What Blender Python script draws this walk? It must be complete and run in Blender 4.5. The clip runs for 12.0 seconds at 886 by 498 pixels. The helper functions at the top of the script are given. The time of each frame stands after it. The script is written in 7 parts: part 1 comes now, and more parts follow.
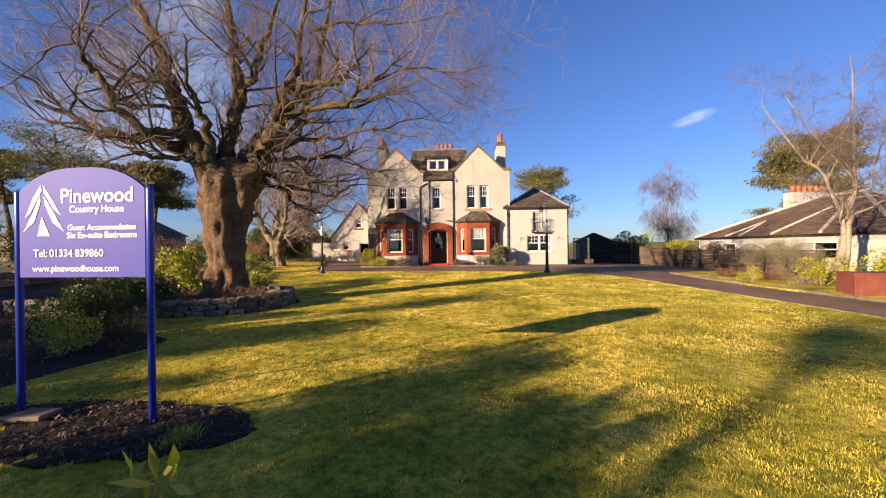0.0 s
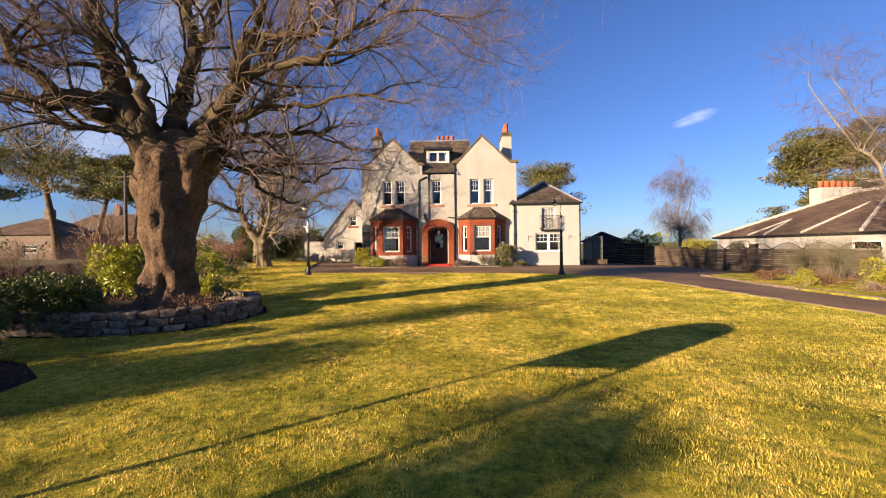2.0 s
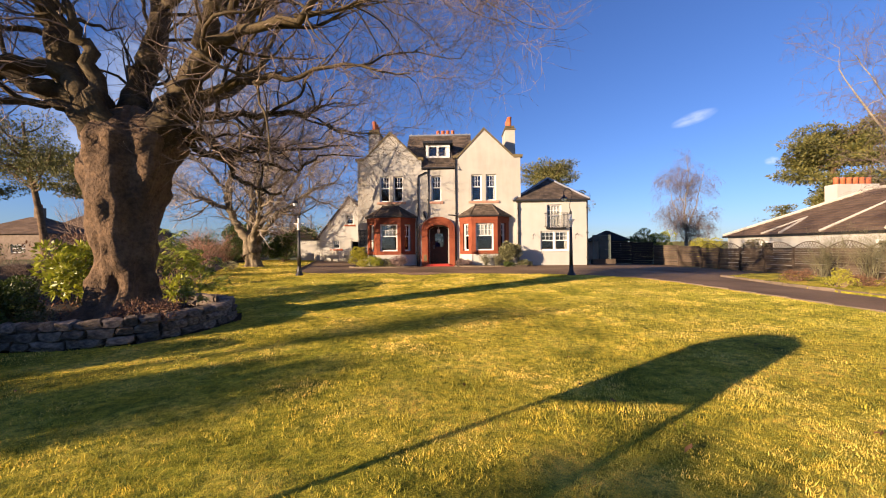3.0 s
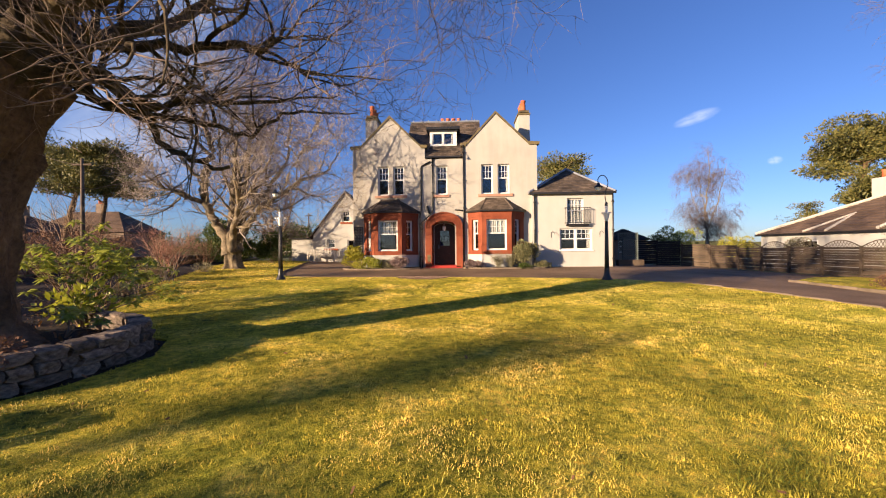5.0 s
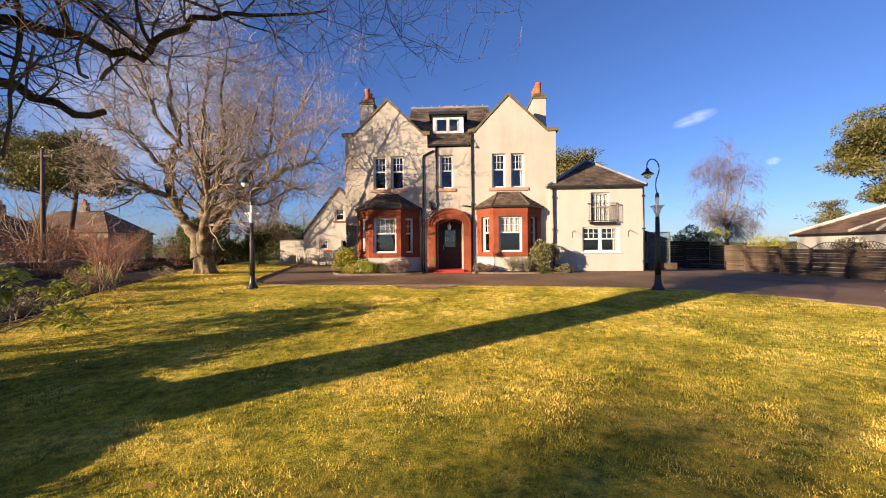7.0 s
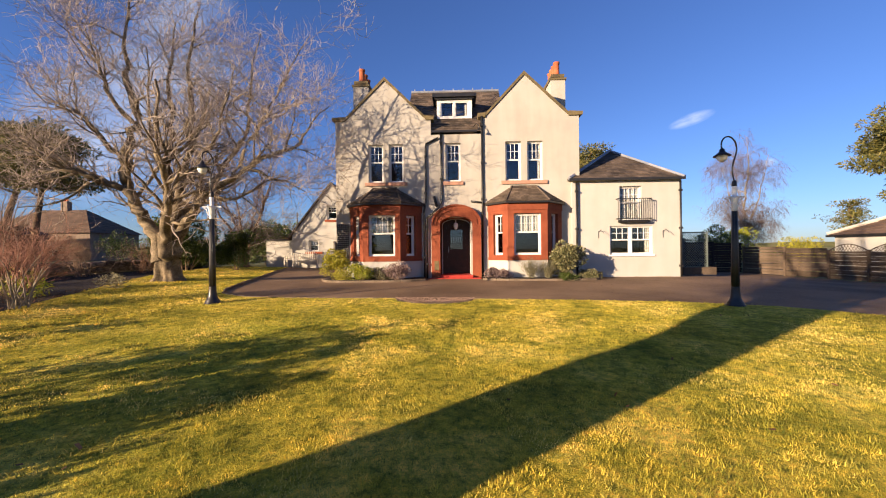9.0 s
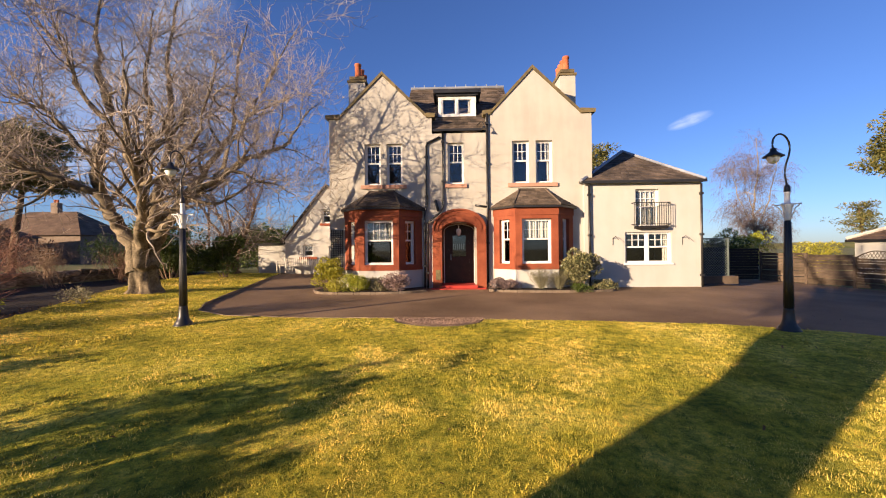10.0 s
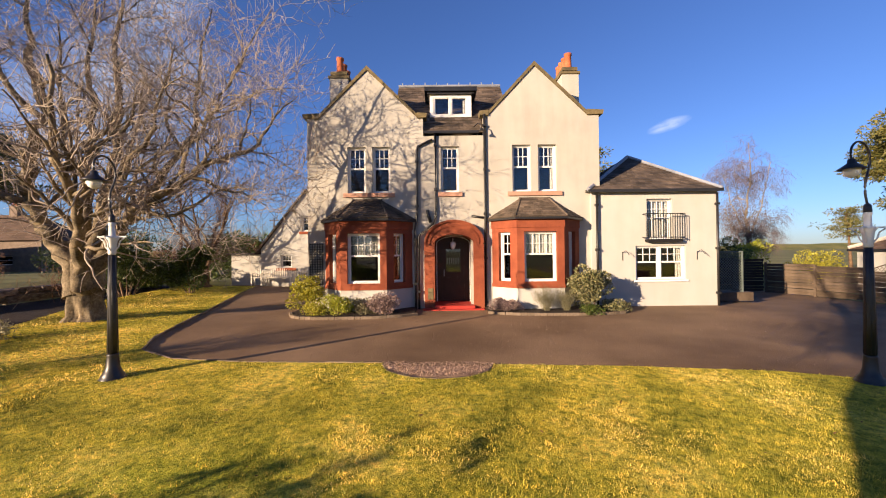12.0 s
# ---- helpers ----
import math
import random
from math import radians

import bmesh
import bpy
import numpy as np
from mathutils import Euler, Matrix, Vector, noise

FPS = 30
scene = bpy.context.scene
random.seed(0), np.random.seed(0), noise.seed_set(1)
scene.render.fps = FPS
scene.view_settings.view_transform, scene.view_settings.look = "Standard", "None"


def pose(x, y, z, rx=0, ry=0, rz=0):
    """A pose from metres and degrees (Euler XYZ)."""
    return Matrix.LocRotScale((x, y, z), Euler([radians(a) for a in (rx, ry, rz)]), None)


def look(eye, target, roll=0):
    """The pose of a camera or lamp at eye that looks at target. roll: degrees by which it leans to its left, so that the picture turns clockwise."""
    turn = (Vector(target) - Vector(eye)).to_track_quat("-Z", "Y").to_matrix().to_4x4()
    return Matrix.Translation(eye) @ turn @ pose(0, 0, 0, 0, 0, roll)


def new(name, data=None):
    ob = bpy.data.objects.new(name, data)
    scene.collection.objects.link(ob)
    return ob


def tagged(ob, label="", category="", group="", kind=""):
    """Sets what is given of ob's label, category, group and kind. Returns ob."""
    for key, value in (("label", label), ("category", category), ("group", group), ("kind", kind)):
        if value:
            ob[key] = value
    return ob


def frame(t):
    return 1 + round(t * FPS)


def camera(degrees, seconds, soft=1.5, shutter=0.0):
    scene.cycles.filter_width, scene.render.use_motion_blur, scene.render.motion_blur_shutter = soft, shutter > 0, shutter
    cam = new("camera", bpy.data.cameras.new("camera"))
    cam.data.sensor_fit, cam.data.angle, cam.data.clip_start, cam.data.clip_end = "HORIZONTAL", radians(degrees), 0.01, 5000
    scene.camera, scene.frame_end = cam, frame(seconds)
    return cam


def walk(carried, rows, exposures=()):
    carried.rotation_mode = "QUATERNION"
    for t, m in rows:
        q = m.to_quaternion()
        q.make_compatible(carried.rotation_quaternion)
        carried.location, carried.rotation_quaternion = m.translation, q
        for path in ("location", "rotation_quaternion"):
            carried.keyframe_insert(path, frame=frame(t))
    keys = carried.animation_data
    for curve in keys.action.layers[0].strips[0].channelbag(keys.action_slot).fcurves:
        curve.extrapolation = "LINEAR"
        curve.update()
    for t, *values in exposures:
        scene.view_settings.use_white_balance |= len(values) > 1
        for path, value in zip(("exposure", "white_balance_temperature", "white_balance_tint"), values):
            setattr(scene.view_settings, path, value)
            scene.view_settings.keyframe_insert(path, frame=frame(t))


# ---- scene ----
cam = camera(96.8, 12.0, soft=1.1)
PATH = [
    (0.0, pose(0.000, 0.000, 1.620, 89.90, 0.7, 0.0)),
    (0.5, pose(0.000, 0.550, 1.620, 89.90, 0.6, -0.1)),
    (1.0, pose(-0.031, 1.131, 1.589, 89.90, 0.6, -0.1)),
    (1.5, pose(-0.031, 1.757, 1.559, 89.90, 0.6, -0.2)),
    (2.0, pose(-0.046, 2.399, 1.559, 89.90, 0.6, 0.0)),
    (2.5, pose(-0.076, 3.056, 1.528, 89.90, 0.6, -0.1)),
    (3.0, pose(-0.107, 3.713, 1.498, 89.90, 0.6, -0.1)),
    (5.0, pose(-0.382, 6.647, 1.467, 89.90, 0.6, 0.1)),
    (5.5, pose(-0.474, 7.365, 1.482, 90.00, 0.6, 0.1)),
    (6.0, pose(-0.550, 8.083, 1.498, 90.00, 0.6, 0.0)),
    (6.5, pose(-0.657, 8.817, 1.513, 90.00, 0.6, -0.1)),
    (7.0, pose(-0.718, 9.519, 1.513, 90.00, 0.6, -0.1)),
    (9.0, pose(-1.085, 12.163, 1.589, 90.10, 0.6, -0.5)),
    (9.5, pose(-1.131, 12.835, 1.696, 90.20, 0.7, -0.6)),
    (10.0, pose(-1.207, 13.416, 1.880, 90.20, 0.6, -0.7)),
    (10.5, pose(-1.268, 13.935, 2.048, 90.30, 0.6, -0.9)),
    (11.0, pose(-1.314, 14.394, 2.185, 90.40, 0.7, -1.4)),
    (11.5, pose(-1.406, 14.745, 2.323, 90.40, 0.6, -2.2)),
    (12.0, pose(-1.467, 15.066, 2.399, 90.40, 0.7, -2.9)),
]
walk(cam, PATH)
# world and sun
SUN_TO = Vector((-0.807, -0.59, 0.2217)).normalized()
world = bpy.data.worlds.new("world")
scene.world = world
world.use_nodes = True
wn = world.node_tree
wn.nodes.clear()
sky = wn.nodes.new("ShaderNodeTexSky")
sky.sky_type = "NISHITA"
sky.sun_disc = False
sky.sun_elevation = radians(12.5)
sky.sun_rotation = radians(233.8)
sky.altitude = 50
sky.air_density = 1.0
sky.dust_density = 0.3
sky.ozone_density = 3.0
bg = wn.nodes.new("ShaderNodeBackground")
bg.inputs[1].default_value = 0.0555
wo = wn.nodes.new("ShaderNodeOutputWorld")
tint = wn.nodes.new("ShaderNodeMix")
tint.data_type = "RGBA"
tint.blend_type = "MULTIPLY"
tint.inputs[0].default_value = 1.0
tint.inputs[7].default_value = (0.62, 0.73, 1.14, 1)
wn.links.new(sky.outputs[0], tint.inputs[6])
wn.links.new(tint.outputs[2], bg.inputs[0])
wn.links.new(bg.outputs[0], wo.inputs[0])
sun = new("sun", bpy.data.lights.new("sun", "SUN"))
sun.data.energy = 4.6
sun.data.angle = radians(0.53)
sun.data.color = (1.0, 0.735, 0.50)
sun.matrix_world = look(SUN_TO * 50, (0, 0, 0))
scene.view_settings.exposure = 1.54


# ---- materials ----
def shader(name, rough=0.8, metal=0.0, spec=0.3):
    m = bpy.data.materials.new(name)
    m.use_nodes = True
    nt = m.node_tree
    b = nt.nodes["Principled BSDF"]
    b.inputs["Roughness"].default_value = rough
    b.inputs["Metallic"].default_value = metal
    b.inputs["Specular IOR Level"].default_value = spec
    return m, nt, b


def noise_node(nt, scale, detail=4.0, rough=0.55, coord="Object"):
    tc = nt.nodes.new("ShaderNodeTexCoord")
    n = nt.nodes.new("ShaderNodeTexNoise")
    n.inputs["Scale"].default_value = scale
    n.inputs["Detail"].default_value = detail
    n.inputs["Roughness"].default_value = rough
    nt.links.new(tc.outputs[coord], n.inputs["Vector"])
    return n


def ramp(nt, src, stops):
    r = nt.nodes.new("ShaderNodeValToRGB")
    while len(r.color_ramp.elements) < len(stops):
        r.color_ramp.elements.new(0.5)
    for e, (p, c) in zip(r.color_ramp.elements, stops):
        e.position = p
        e.color = (*c, 1)
    nt.links.new(src, r.inputs[0])
    return r


def mixed(nt, fac, a, b, mode="MIX"):
    m = nt.nodes.new("ShaderNodeMix")
    m.data_type = "RGBA"
    m.blend_type = mode
    for sock, v in ((m.inputs[0], fac), (m.inputs[6], a), (m.inputs[7], b)):
        if isinstance(v, (int, float)):
            sock.default_value = v
        elif isinstance(v, tuple):
            sock.default_value = (*v, 1)
        else:
            nt.links.new(v, sock)
    return m.outputs[2]


def bumped(nt, b, height, strength, dist):
    n = nt.nodes.new("ShaderNodeBump")
    n.inputs["Strength"].default_value = strength
    n.inputs["Distance"].default_value = dist
    nt.links.new(height, n.inputs["Height"])
    nt.links.new(n.outputs[0], b.inputs["Normal"])


def two_scale(name, c1, c2, big=0.8, fine=14.0, rough=0.8, dark=0.75, bump=0.3, dist=0.01, spec=0.3, metal=0.0):
    m, nt, b = shader(name, rough, metal, spec)
    n1 = noise_node(nt, big, 5)
    n2 = noise_node(nt, fine, 6, 0.65)
    base = ramp(nt, n1.outputs[0], [(0.32, c1), (0.68, c2)])
    gr = ramp(nt, n2.outputs[0], [(0.3, (dark, dark, dark)), (0.7, (1, 1, 1))])
    out = mixed(nt, 1.0, base.outputs[0], gr.outputs[0], "MULTIPLY")
    nt.links.new(out, b.inputs["Base Color"])
    bumped(nt, b, n2.outputs[0], bump, dist)
    return m


def varied(m, low=0.8, high=1.15, island=False):
    nt = m.node_tree
    b = nt.nodes["Principled BSDF"]
    src = b.inputs["Base Color"].links[0].from_socket
    info = nt.nodes.new("ShaderNodeNewGeometry" if island else "ShaderNodeObjectInfo")
    r = ramp(nt, info.outputs["Random Per Island" if island else "Random"], [(0, (low, low, low * 0.96)), (1, (high, high, high))])
    nt.links.new(mixed(nt, 1.0, src, r.outputs[0], "MULTIPLY"), b.inputs["Base Color"])
    return m


def leafy(name, c1, c2, rough=0.5, trans=0.25):
    m, nt, b = shader(name, rough, 0, 0.4)
    g = nt.nodes.new("ShaderNodeNewGeometry")
    r = ramp(nt, g.outputs["Random Per Island"], [(0, c1), (1, c2)])
    n = noise_node(nt, 1.6, 3)
    rr = ramp(nt, n.outputs[0], [(0.3, (0.65, 0.65, 0.65)), (0.7, (1.15, 1.15, 1.1))])
    col = mixed(nt, 1.0, r.outputs[0], rr.outputs[0], "MULTIPLY")
    nt.links.new(col, b.inputs["Base Color"])
    if trans:
        t = nt.nodes.new("ShaderNodeBsdfTranslucent")
        nt.links.new(col, t.inputs[0])
        mx = nt.nodes.new("ShaderNodeMixShader")
        mx.inputs[0].default_value = trans
        nt.links.new(b.outputs[0], mx.inputs[1])
        nt.links.new(t.outputs[0], mx.inputs[2])
        nt.links.new(mx.outputs[0], nt.nodes["Material Output"].inputs[0])
    return m


def render_wall(name, c1, c2, streak):
    m, nt, b = shader(name, 0.9, 0, 0.15)
    n1 = noise_node(nt, 0.7, 6)
    n2 = noise_node(nt, 60, 5, 0.7)
    tc = nt.nodes.new("ShaderNodeTexCoord")
    mp = nt.nodes.new("ShaderNodeMapping")
    mp.inputs["Scale"].default_value = (1.6, 1.6, 0.3)
    nt.links.new(tc.outputs["Object"], mp.inputs[0])
    n3 = nt.nodes.new("ShaderNodeTexNoise")
    n3.inputs["Scale"].default_value = 1.4
    n3.inputs["Detail"].default_value = 5
    nt.links.new(mp.outputs[0], n3.inputs["Vector"])
    base = ramp(nt, n1.outputs[0], [(0.3, c1), (0.7, c2)])
    st = ramp(nt, n3.outputs[0], [(0.42, streak), (0.6, (1, 1, 1))])
    nt.links.new(mixed(nt, 1.0, base.outputs[0], st.outputs[0], "MULTIPLY"), b.inputs["Base Color"])
    bumped(nt, b, n2.outputs[0], 0.5, 0.006)
    return m


M = {}
M["render"] = render_wall("cream render", (0.36, 0.345, 0.305), (0.44, 0.42, 0.37), (0.94, 0.93, 0.91))
M["render2"] = render_wall("white render", (0.40, 0.39, 0.355), (0.46, 0.45, 0.41), (0.96, 0.955, 0.94))
M["paint"] = two_scale("white paint", (0.66, 0.65, 0.61), (0.72, 0.71, 0.68), 2, 30, 0.4, 0.95, 0.1, 0.002)
M["red"] = two_scale("red sandstone", (0.20, 0.048, 0.021), (0.29, 0.078, 0.034), 1.6, 20, 0.85, 0.75, 0.4, 0.006)
M["pink"] = two_scale("pink sandstone", (0.40, 0.22, 0.15), (0.48, 0.28, 0.20), 1.6, 20, 0.85, 0.75, 0.4, 0.006)
M["cope"] = two_scale("weathered coping stone", (0.09, 0.075, 0.045), (0.22, 0.17, 0.08), 2.5, 18, 0.9, 0.6, 0.5, 0.01)
M["slate"] = varied(two_scale("brown slate", (0.06, 0.048, 0.038), (0.18, 0.135, 0.098), 1.5, 12, 0.75, 0.6, 0.5, 0.01), 0.6, 1.35, True)
M["lead"] = two_scale("lead flashing", (0.22, 0.24, 0.28), (0.36, 0.38, 0.42), 2, 16, 0.5, 0.8, 0.2, 0.004, 0.5, 0.3)
M["black"] = two_scale("black iron", (0.012, 0.012, 0.013), (0.025, 0.024, 0.022), 4, 30, 0.4, 0.8, 0.15, 0.002, 0.5)
M["pot"] = two_scale("terracotta pot", (0.42, 0.11, 0.045), (0.55, 0.17, 0.075), 3, 20, 0.8, 0.7, 0.2, 0.004)
M["door"] = two_scale("dark varnished wood", (0.026, 0.008, 0.005), (0.05, 0.015, 0.009), 4, 30, 0.35, 0.7, 0.2, 0.003)
M["redstep"] = two_scale("red painted step", (0.34, 0.03, 0.022), (0.45, 0.05, 0.035), 2, 20, 0.6, 0.8, 0.2, 0.003)
# indoor dimness is put into this dark floor and wall colour
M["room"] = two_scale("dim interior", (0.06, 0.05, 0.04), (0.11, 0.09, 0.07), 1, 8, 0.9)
M["curtain"] = two_scale("pale curtain", (0.62, 0.58, 0.50), (0.75, 0.70, 0.62), 3, 30, 0.9, 0.85, 0.3, 0.01)
# darker than the trunk bark: moss plus limb shade put into the colour
M["limbbark"] = two_scale("shade-darkened mossy limb bark", (0.05, 0.034, 0.018), (0.17, 0.125, 0.06), 2.2, 18, 0.9, 0.45, 0.9, 0.03)
M["bark"] = two_scale("grey brown bark", (0.09, 0.058, 0.034), (0.27, 0.17, 0.095), 2.2, 14, 0.9, 0.4, 1.0, 0.07)
M["bark2"] = two_scale("mossy bark", (0.09, 0.07, 0.04), (0.36, 0.285, 0.18), 2.0, 16, 0.9, 0.45, 0.9, 0.03)
M["twig2"] = two_scale("pale tan twigs", (0.22, 0.175, 0.14), (0.52, 0.44, 0.35), 1.6, 12, 0.85, 0.7, 0.2, 0.01)
M["beechtwig"] = two_scale("pinkish brown beech twigs", (0.11, 0.08, 0.06), (0.38, 0.28, 0.21), 0.9, 12, 0.85, 0.7, 0.2, 0.01)
M["twig"] = two_scale("brown twigs", (0.20, 0.13, 0.085), (0.36, 0.25, 0.16), 1.6, 12, 0.85, 0.7, 0.2, 0.01)
M["pinktwig"] = two_scale("pinkish dry twigs", (0.26, 0.12, 0.075), (0.42, 0.22, 0.15), 1.5, 9, 0.8)
M["birchbark"] = two_scale("pale birch bark", (0.20, 0.16, 0.10), (0.48, 0.42, 0.32), 1.5, 9, 0.8, 0.45, 0.3, 0.01)
M["birchtwig"] = two_scale("grey brown birch twigs", (0.11, 0.08, 0.075), (0.22, 0.165, 0.145), 1.5, 9, 0.8)
M["tarmac"] = two_scale("worn tarmac", (0.15, 0.090, 0.046), (0.31, 0.20, 0.112), 0.35, 38, 0.85, 0.6, 0.8, 0.015)
M["road"] = two_scale("road asphalt", (0.05, 0.05, 0.055), (0.075, 0.073, 0.075), 0.5, 90, 0.8, 0.7, 0.4, 0.01)
M["kerb"] = varied(two_scale("brown kerb stone", (0.14, 0.105, 0.075), (0.24, 0.185, 0.13), 2, 24, 0.85, 0.7, 0.4, 0.008), 0.75, 1.15)
M["soil"] = two_scale("dark soil", (0.018, 0.012, 0.008), (0.05, 0.033, 0.022), 1.2, 26, 0.95, 0.45, 1.0, 0.05)
M["gravel"] = varied(two_scale("pink gravel", (0.31, 0.20, 0.135), (0.54, 0.37, 0.265), 6, 40, 0.85, 0.7, 0.3, 0.01), 0.6, 1.25, True)
M["stone"] = varied(two_scale("grey brown field stone", (0.11, 0.085, 0.065), (0.36, 0.285, 0.225), 4, 30, 0.9, 0.5, 0.9, 0.02), 0.55, 1.45)
M["fence"] = varied(two_scale("weathered fence wood", (0.065, 0.046, 0.032), (0.16, 0.118, 0.082), 1.5, 26, 0.85, 0.6, 0.4, 0.006), 0.75, 1.2)
M["gate"] = two_scale("black stained wood", (0.008, 0.008, 0.009), (0.016, 0.015, 0.015), 2, 20, 0.7)
M["trellis"] = two_scale("green grey trellis", (0.10, 0.13, 0.12), (0.16, 0.19, 0.17), 2, 20, 0.8)
M["tile"] = varied(two_scale("brown roof tile", (0.10, 0.065, 0.045), (0.17, 0.115, 0.08), 0.6, 8, 0.85, 0.65, 0.4, 0.02), 0.8, 1.2, True)
M["boxwood"] = two_scale("red brown painted box", (0.16, 0.045, 0.03), (0.22, 0.07, 0.045), 2, 20, 0.6)
M["blue"] = two_scale("blue sign paint", (0.032, 0.035, 0.27), (0.04, 0.043, 0.32), 1, 20, 0.55, 0.95, 0.03, 0.001, 0.2)
M["bluepost"] = two_scale("blue metal post", (0.02, 0.035, 0.30), (0.025, 0.045, 0.36), 1, 20, 0.3, 0.95, 0.03, 0.001, 0.5)
M["sheet"] = two_scale("cream lettering", (0.74, 0.72, 0.62), (0.78, 0.76, 0.66), 1, 20, 0.4, 0.97, 0.0, 0.001)
M["field"] = two_scale("field grass", (0.10, 0.115, 0.03), (0.22, 0.20, 0.06), 0.05, 3, 0.95, 0.75, 0.5, 0.05)
M["red_tile"] = two_scale("red roof tile", (0.32, 0.10, 0.055), (0.42, 0.15, 0.085), 0.4, 6, 0.85)
M["harl"] = two_scale("brown harling", (0.15, 0.11, 0.08), (0.24, 0.18, 0.135), 2, 20)
M["mortar"] = two_scale("pale roof mortar", (0.42, 0.38, 0.32), (0.55, 0.5, 0.43), 2, 20)
M["laurel"] = leafy("laurel leaf", (0.20, 0.24, 0.02), (0.46, 0.45, 0.05), 0.35, 0.3)
M["rholeaf"] = leafy("rhododendron leaf", (0.24, 0.30, 0.03), (0.52, 0.54, 0.09), 0.35, 0.35)
M["yellow"] = leafy("golden leaf", (0.30, 0.30, 0.03), (0.52, 0.46, 0.05), 0.5, 0.3)
M["darkleaf"] = leafy("dark evergreen leaf", (0.03, 0.05, 0.008), (0.10, 0.135, 0.02), 0.5, 0.2)
M["greyleaf"] = leafy("grey green leaf", (0.16, 0.15, 0.075), (0.30, 0.27, 0.16), 0.6, 0.2)
M["lilac"] = leafy("lilac grey heather", (0.22, 0.15, 0.13), (0.36, 0.26, 0.24), 0.7, 0.2)
M["variegated"] = leafy("variegated green leaf", (0.05, 0.065, 0.022), (0.34, 0.31, 0.15), 0.45, 0.2)
M["pine"] = leafy("pine needles", (0.06, 0.075, 0.018), (0.22, 0.19, 0.05), 0.6, 0.15)
M["brownleaf"] = leafy("brown dry growth", (0.12, 0.06, 0.035), (0.26, 0.14, 0.08), 0.8, 0.2)


def lawn_material():
    m, nt, b = shader("mown lawn", 0.85, 0, 0.12)
    n0 = noise_node(nt, 0.12, 3)
    n1 = noise_node(nt, 0.9, 6, 0.6)
    n2 = noise_node(nt, 9, 8, 0.75)
    n3 = noise_node(nt, 70, 4, 0.7)
    base = ramp(nt, n1.outputs[0], [(0.32, (0.19, 0.19, 0.022)), (0.5, (0.49, 0.42, 0.045)), (0.66, (0.78, 0.60, 0.11))])
    big = ramp(nt, n0.outputs[0], [(0.35, (0.85, 1.0, 0.9)), (0.65, (1.12, 1.0, 1.0))])
    mid = ramp(nt, n2.outputs[0], [(0.38, (0.36, 0.44, 0.42)), (0.51, (1, 1, 1)), (0.63, (1.6, 1.4, 1.5))])
    a = mixed(nt, 1.0, base.outputs[0], big.outputs[0], "MULTIPLY")
    a = mixed(nt, 1.0, a, mid.outputs[0], "MULTIPLY")
    f = ramp(nt, n3.outputs[0], [(0.3, (0.6, 0.65, 0.6)), (0.65, (1.2, 1.15, 1.1))])
    a = mixed(nt, 1.0, a, f.outputs[0], "MULTIPLY")
    nt.links.new(a, b.inputs["Base Color"])
    ad = nt.nodes.new("ShaderNodeMath")
    ad.operation = "ADD"
    nt.links.new(n2.outputs[0], ad.inputs[0])
    nt.links.new(n3.outputs[0], ad.inputs[1])
    bumped(nt, b, ad.outputs[0], 0.8, 0.05)
    return m


M["lawn"] = lawn_material()


def glass_material():
    m, nt, b = shader("window glass", 0.03, 0, 0.5)
    nt.nodes.remove(b)
    tr = nt.nodes.new("ShaderNodeBsdfTransparent")
    tr.inputs[0].default_value = (0.75, 0.78, 0.8, 1)
    gl = nt.nodes.new("ShaderNodeBsdfGlossy")
    gl.inputs["Roughness"].default_value = 0.02
    mx = nt.nodes.new("ShaderNodeMixShader")
    fr = nt.nodes.new("ShaderNodeFresnel")
    fr.inputs[0].default_value = 1.8
    nt.links.new(fr.outputs[0], mx.inputs[0])
    nt.links.new(tr.outputs[0], mx.inputs[1])
    nt.links.new(gl.outputs[0], mx.inputs[2])
    nt.links.new(mx.outputs[0], nt.nodes["Material Output"].inputs[0])
    return m


M["glass"] = glass_material()


def glow_material():
    m, nt, b = shader("lamp diffuser glass", 0.2, 0, 0.5)
    b.inputs["Base Color"].default_value = (0.8, 0.8, 0.78, 1)
    return m


M["diffuser"] = glow_material()


# ---- mesh helpers ----
def part(name, bm, mat, parent=None, label="", smooth=False, kind=""):
    me = bpy.data.meshes.new(name)
    if smooth:
        for f in bm.faces:
            f.smooth = True
    bm.to_mesh(me)
    bm.free()
    me.materials.append(M[mat])
    ob = new(name, me)
    ob.parent = parent
    return tagged(ob, label=label, kind=kind)


def arrays(name, verts, faces, mat, parent=None, label="", kind="", smooth=False):
    me = bpy.data.meshes.new(name)
    verts = np.asarray(verts, dtype=np.float32)
    faces = np.asarray(faces, dtype=np.int32)
    n, k = faces.shape
    me.vertices.add(len(verts))
    me.vertices.foreach_set("co", verts.ravel())
    me.loops.add(n * k)
    me.loops.foreach_set("vertex_index", faces.ravel())
    me.polygons.add(n)
    me.polygons.foreach_set("loop_start", np.arange(0, n * k, k, dtype=np.int32))
    me.polygons.foreach_set("loop_total", np.full(n, k, dtype=np.int32))
    if smooth:
        me.polygons.foreach_set("use_smooth", np.ones(n, dtype=bool))
    me.update(calc_edges=True)
    me.validate()
    me.materials.append(M[mat])
    ob = new(name, me)
    ob.parent = parent
    return tagged(ob, label=label, kind=kind)


def thing(name, m, label, category, group=""):
    ob = new(name)
    ob.matrix_world = m
    return tagged(ob, label=label, category=category, group=group)


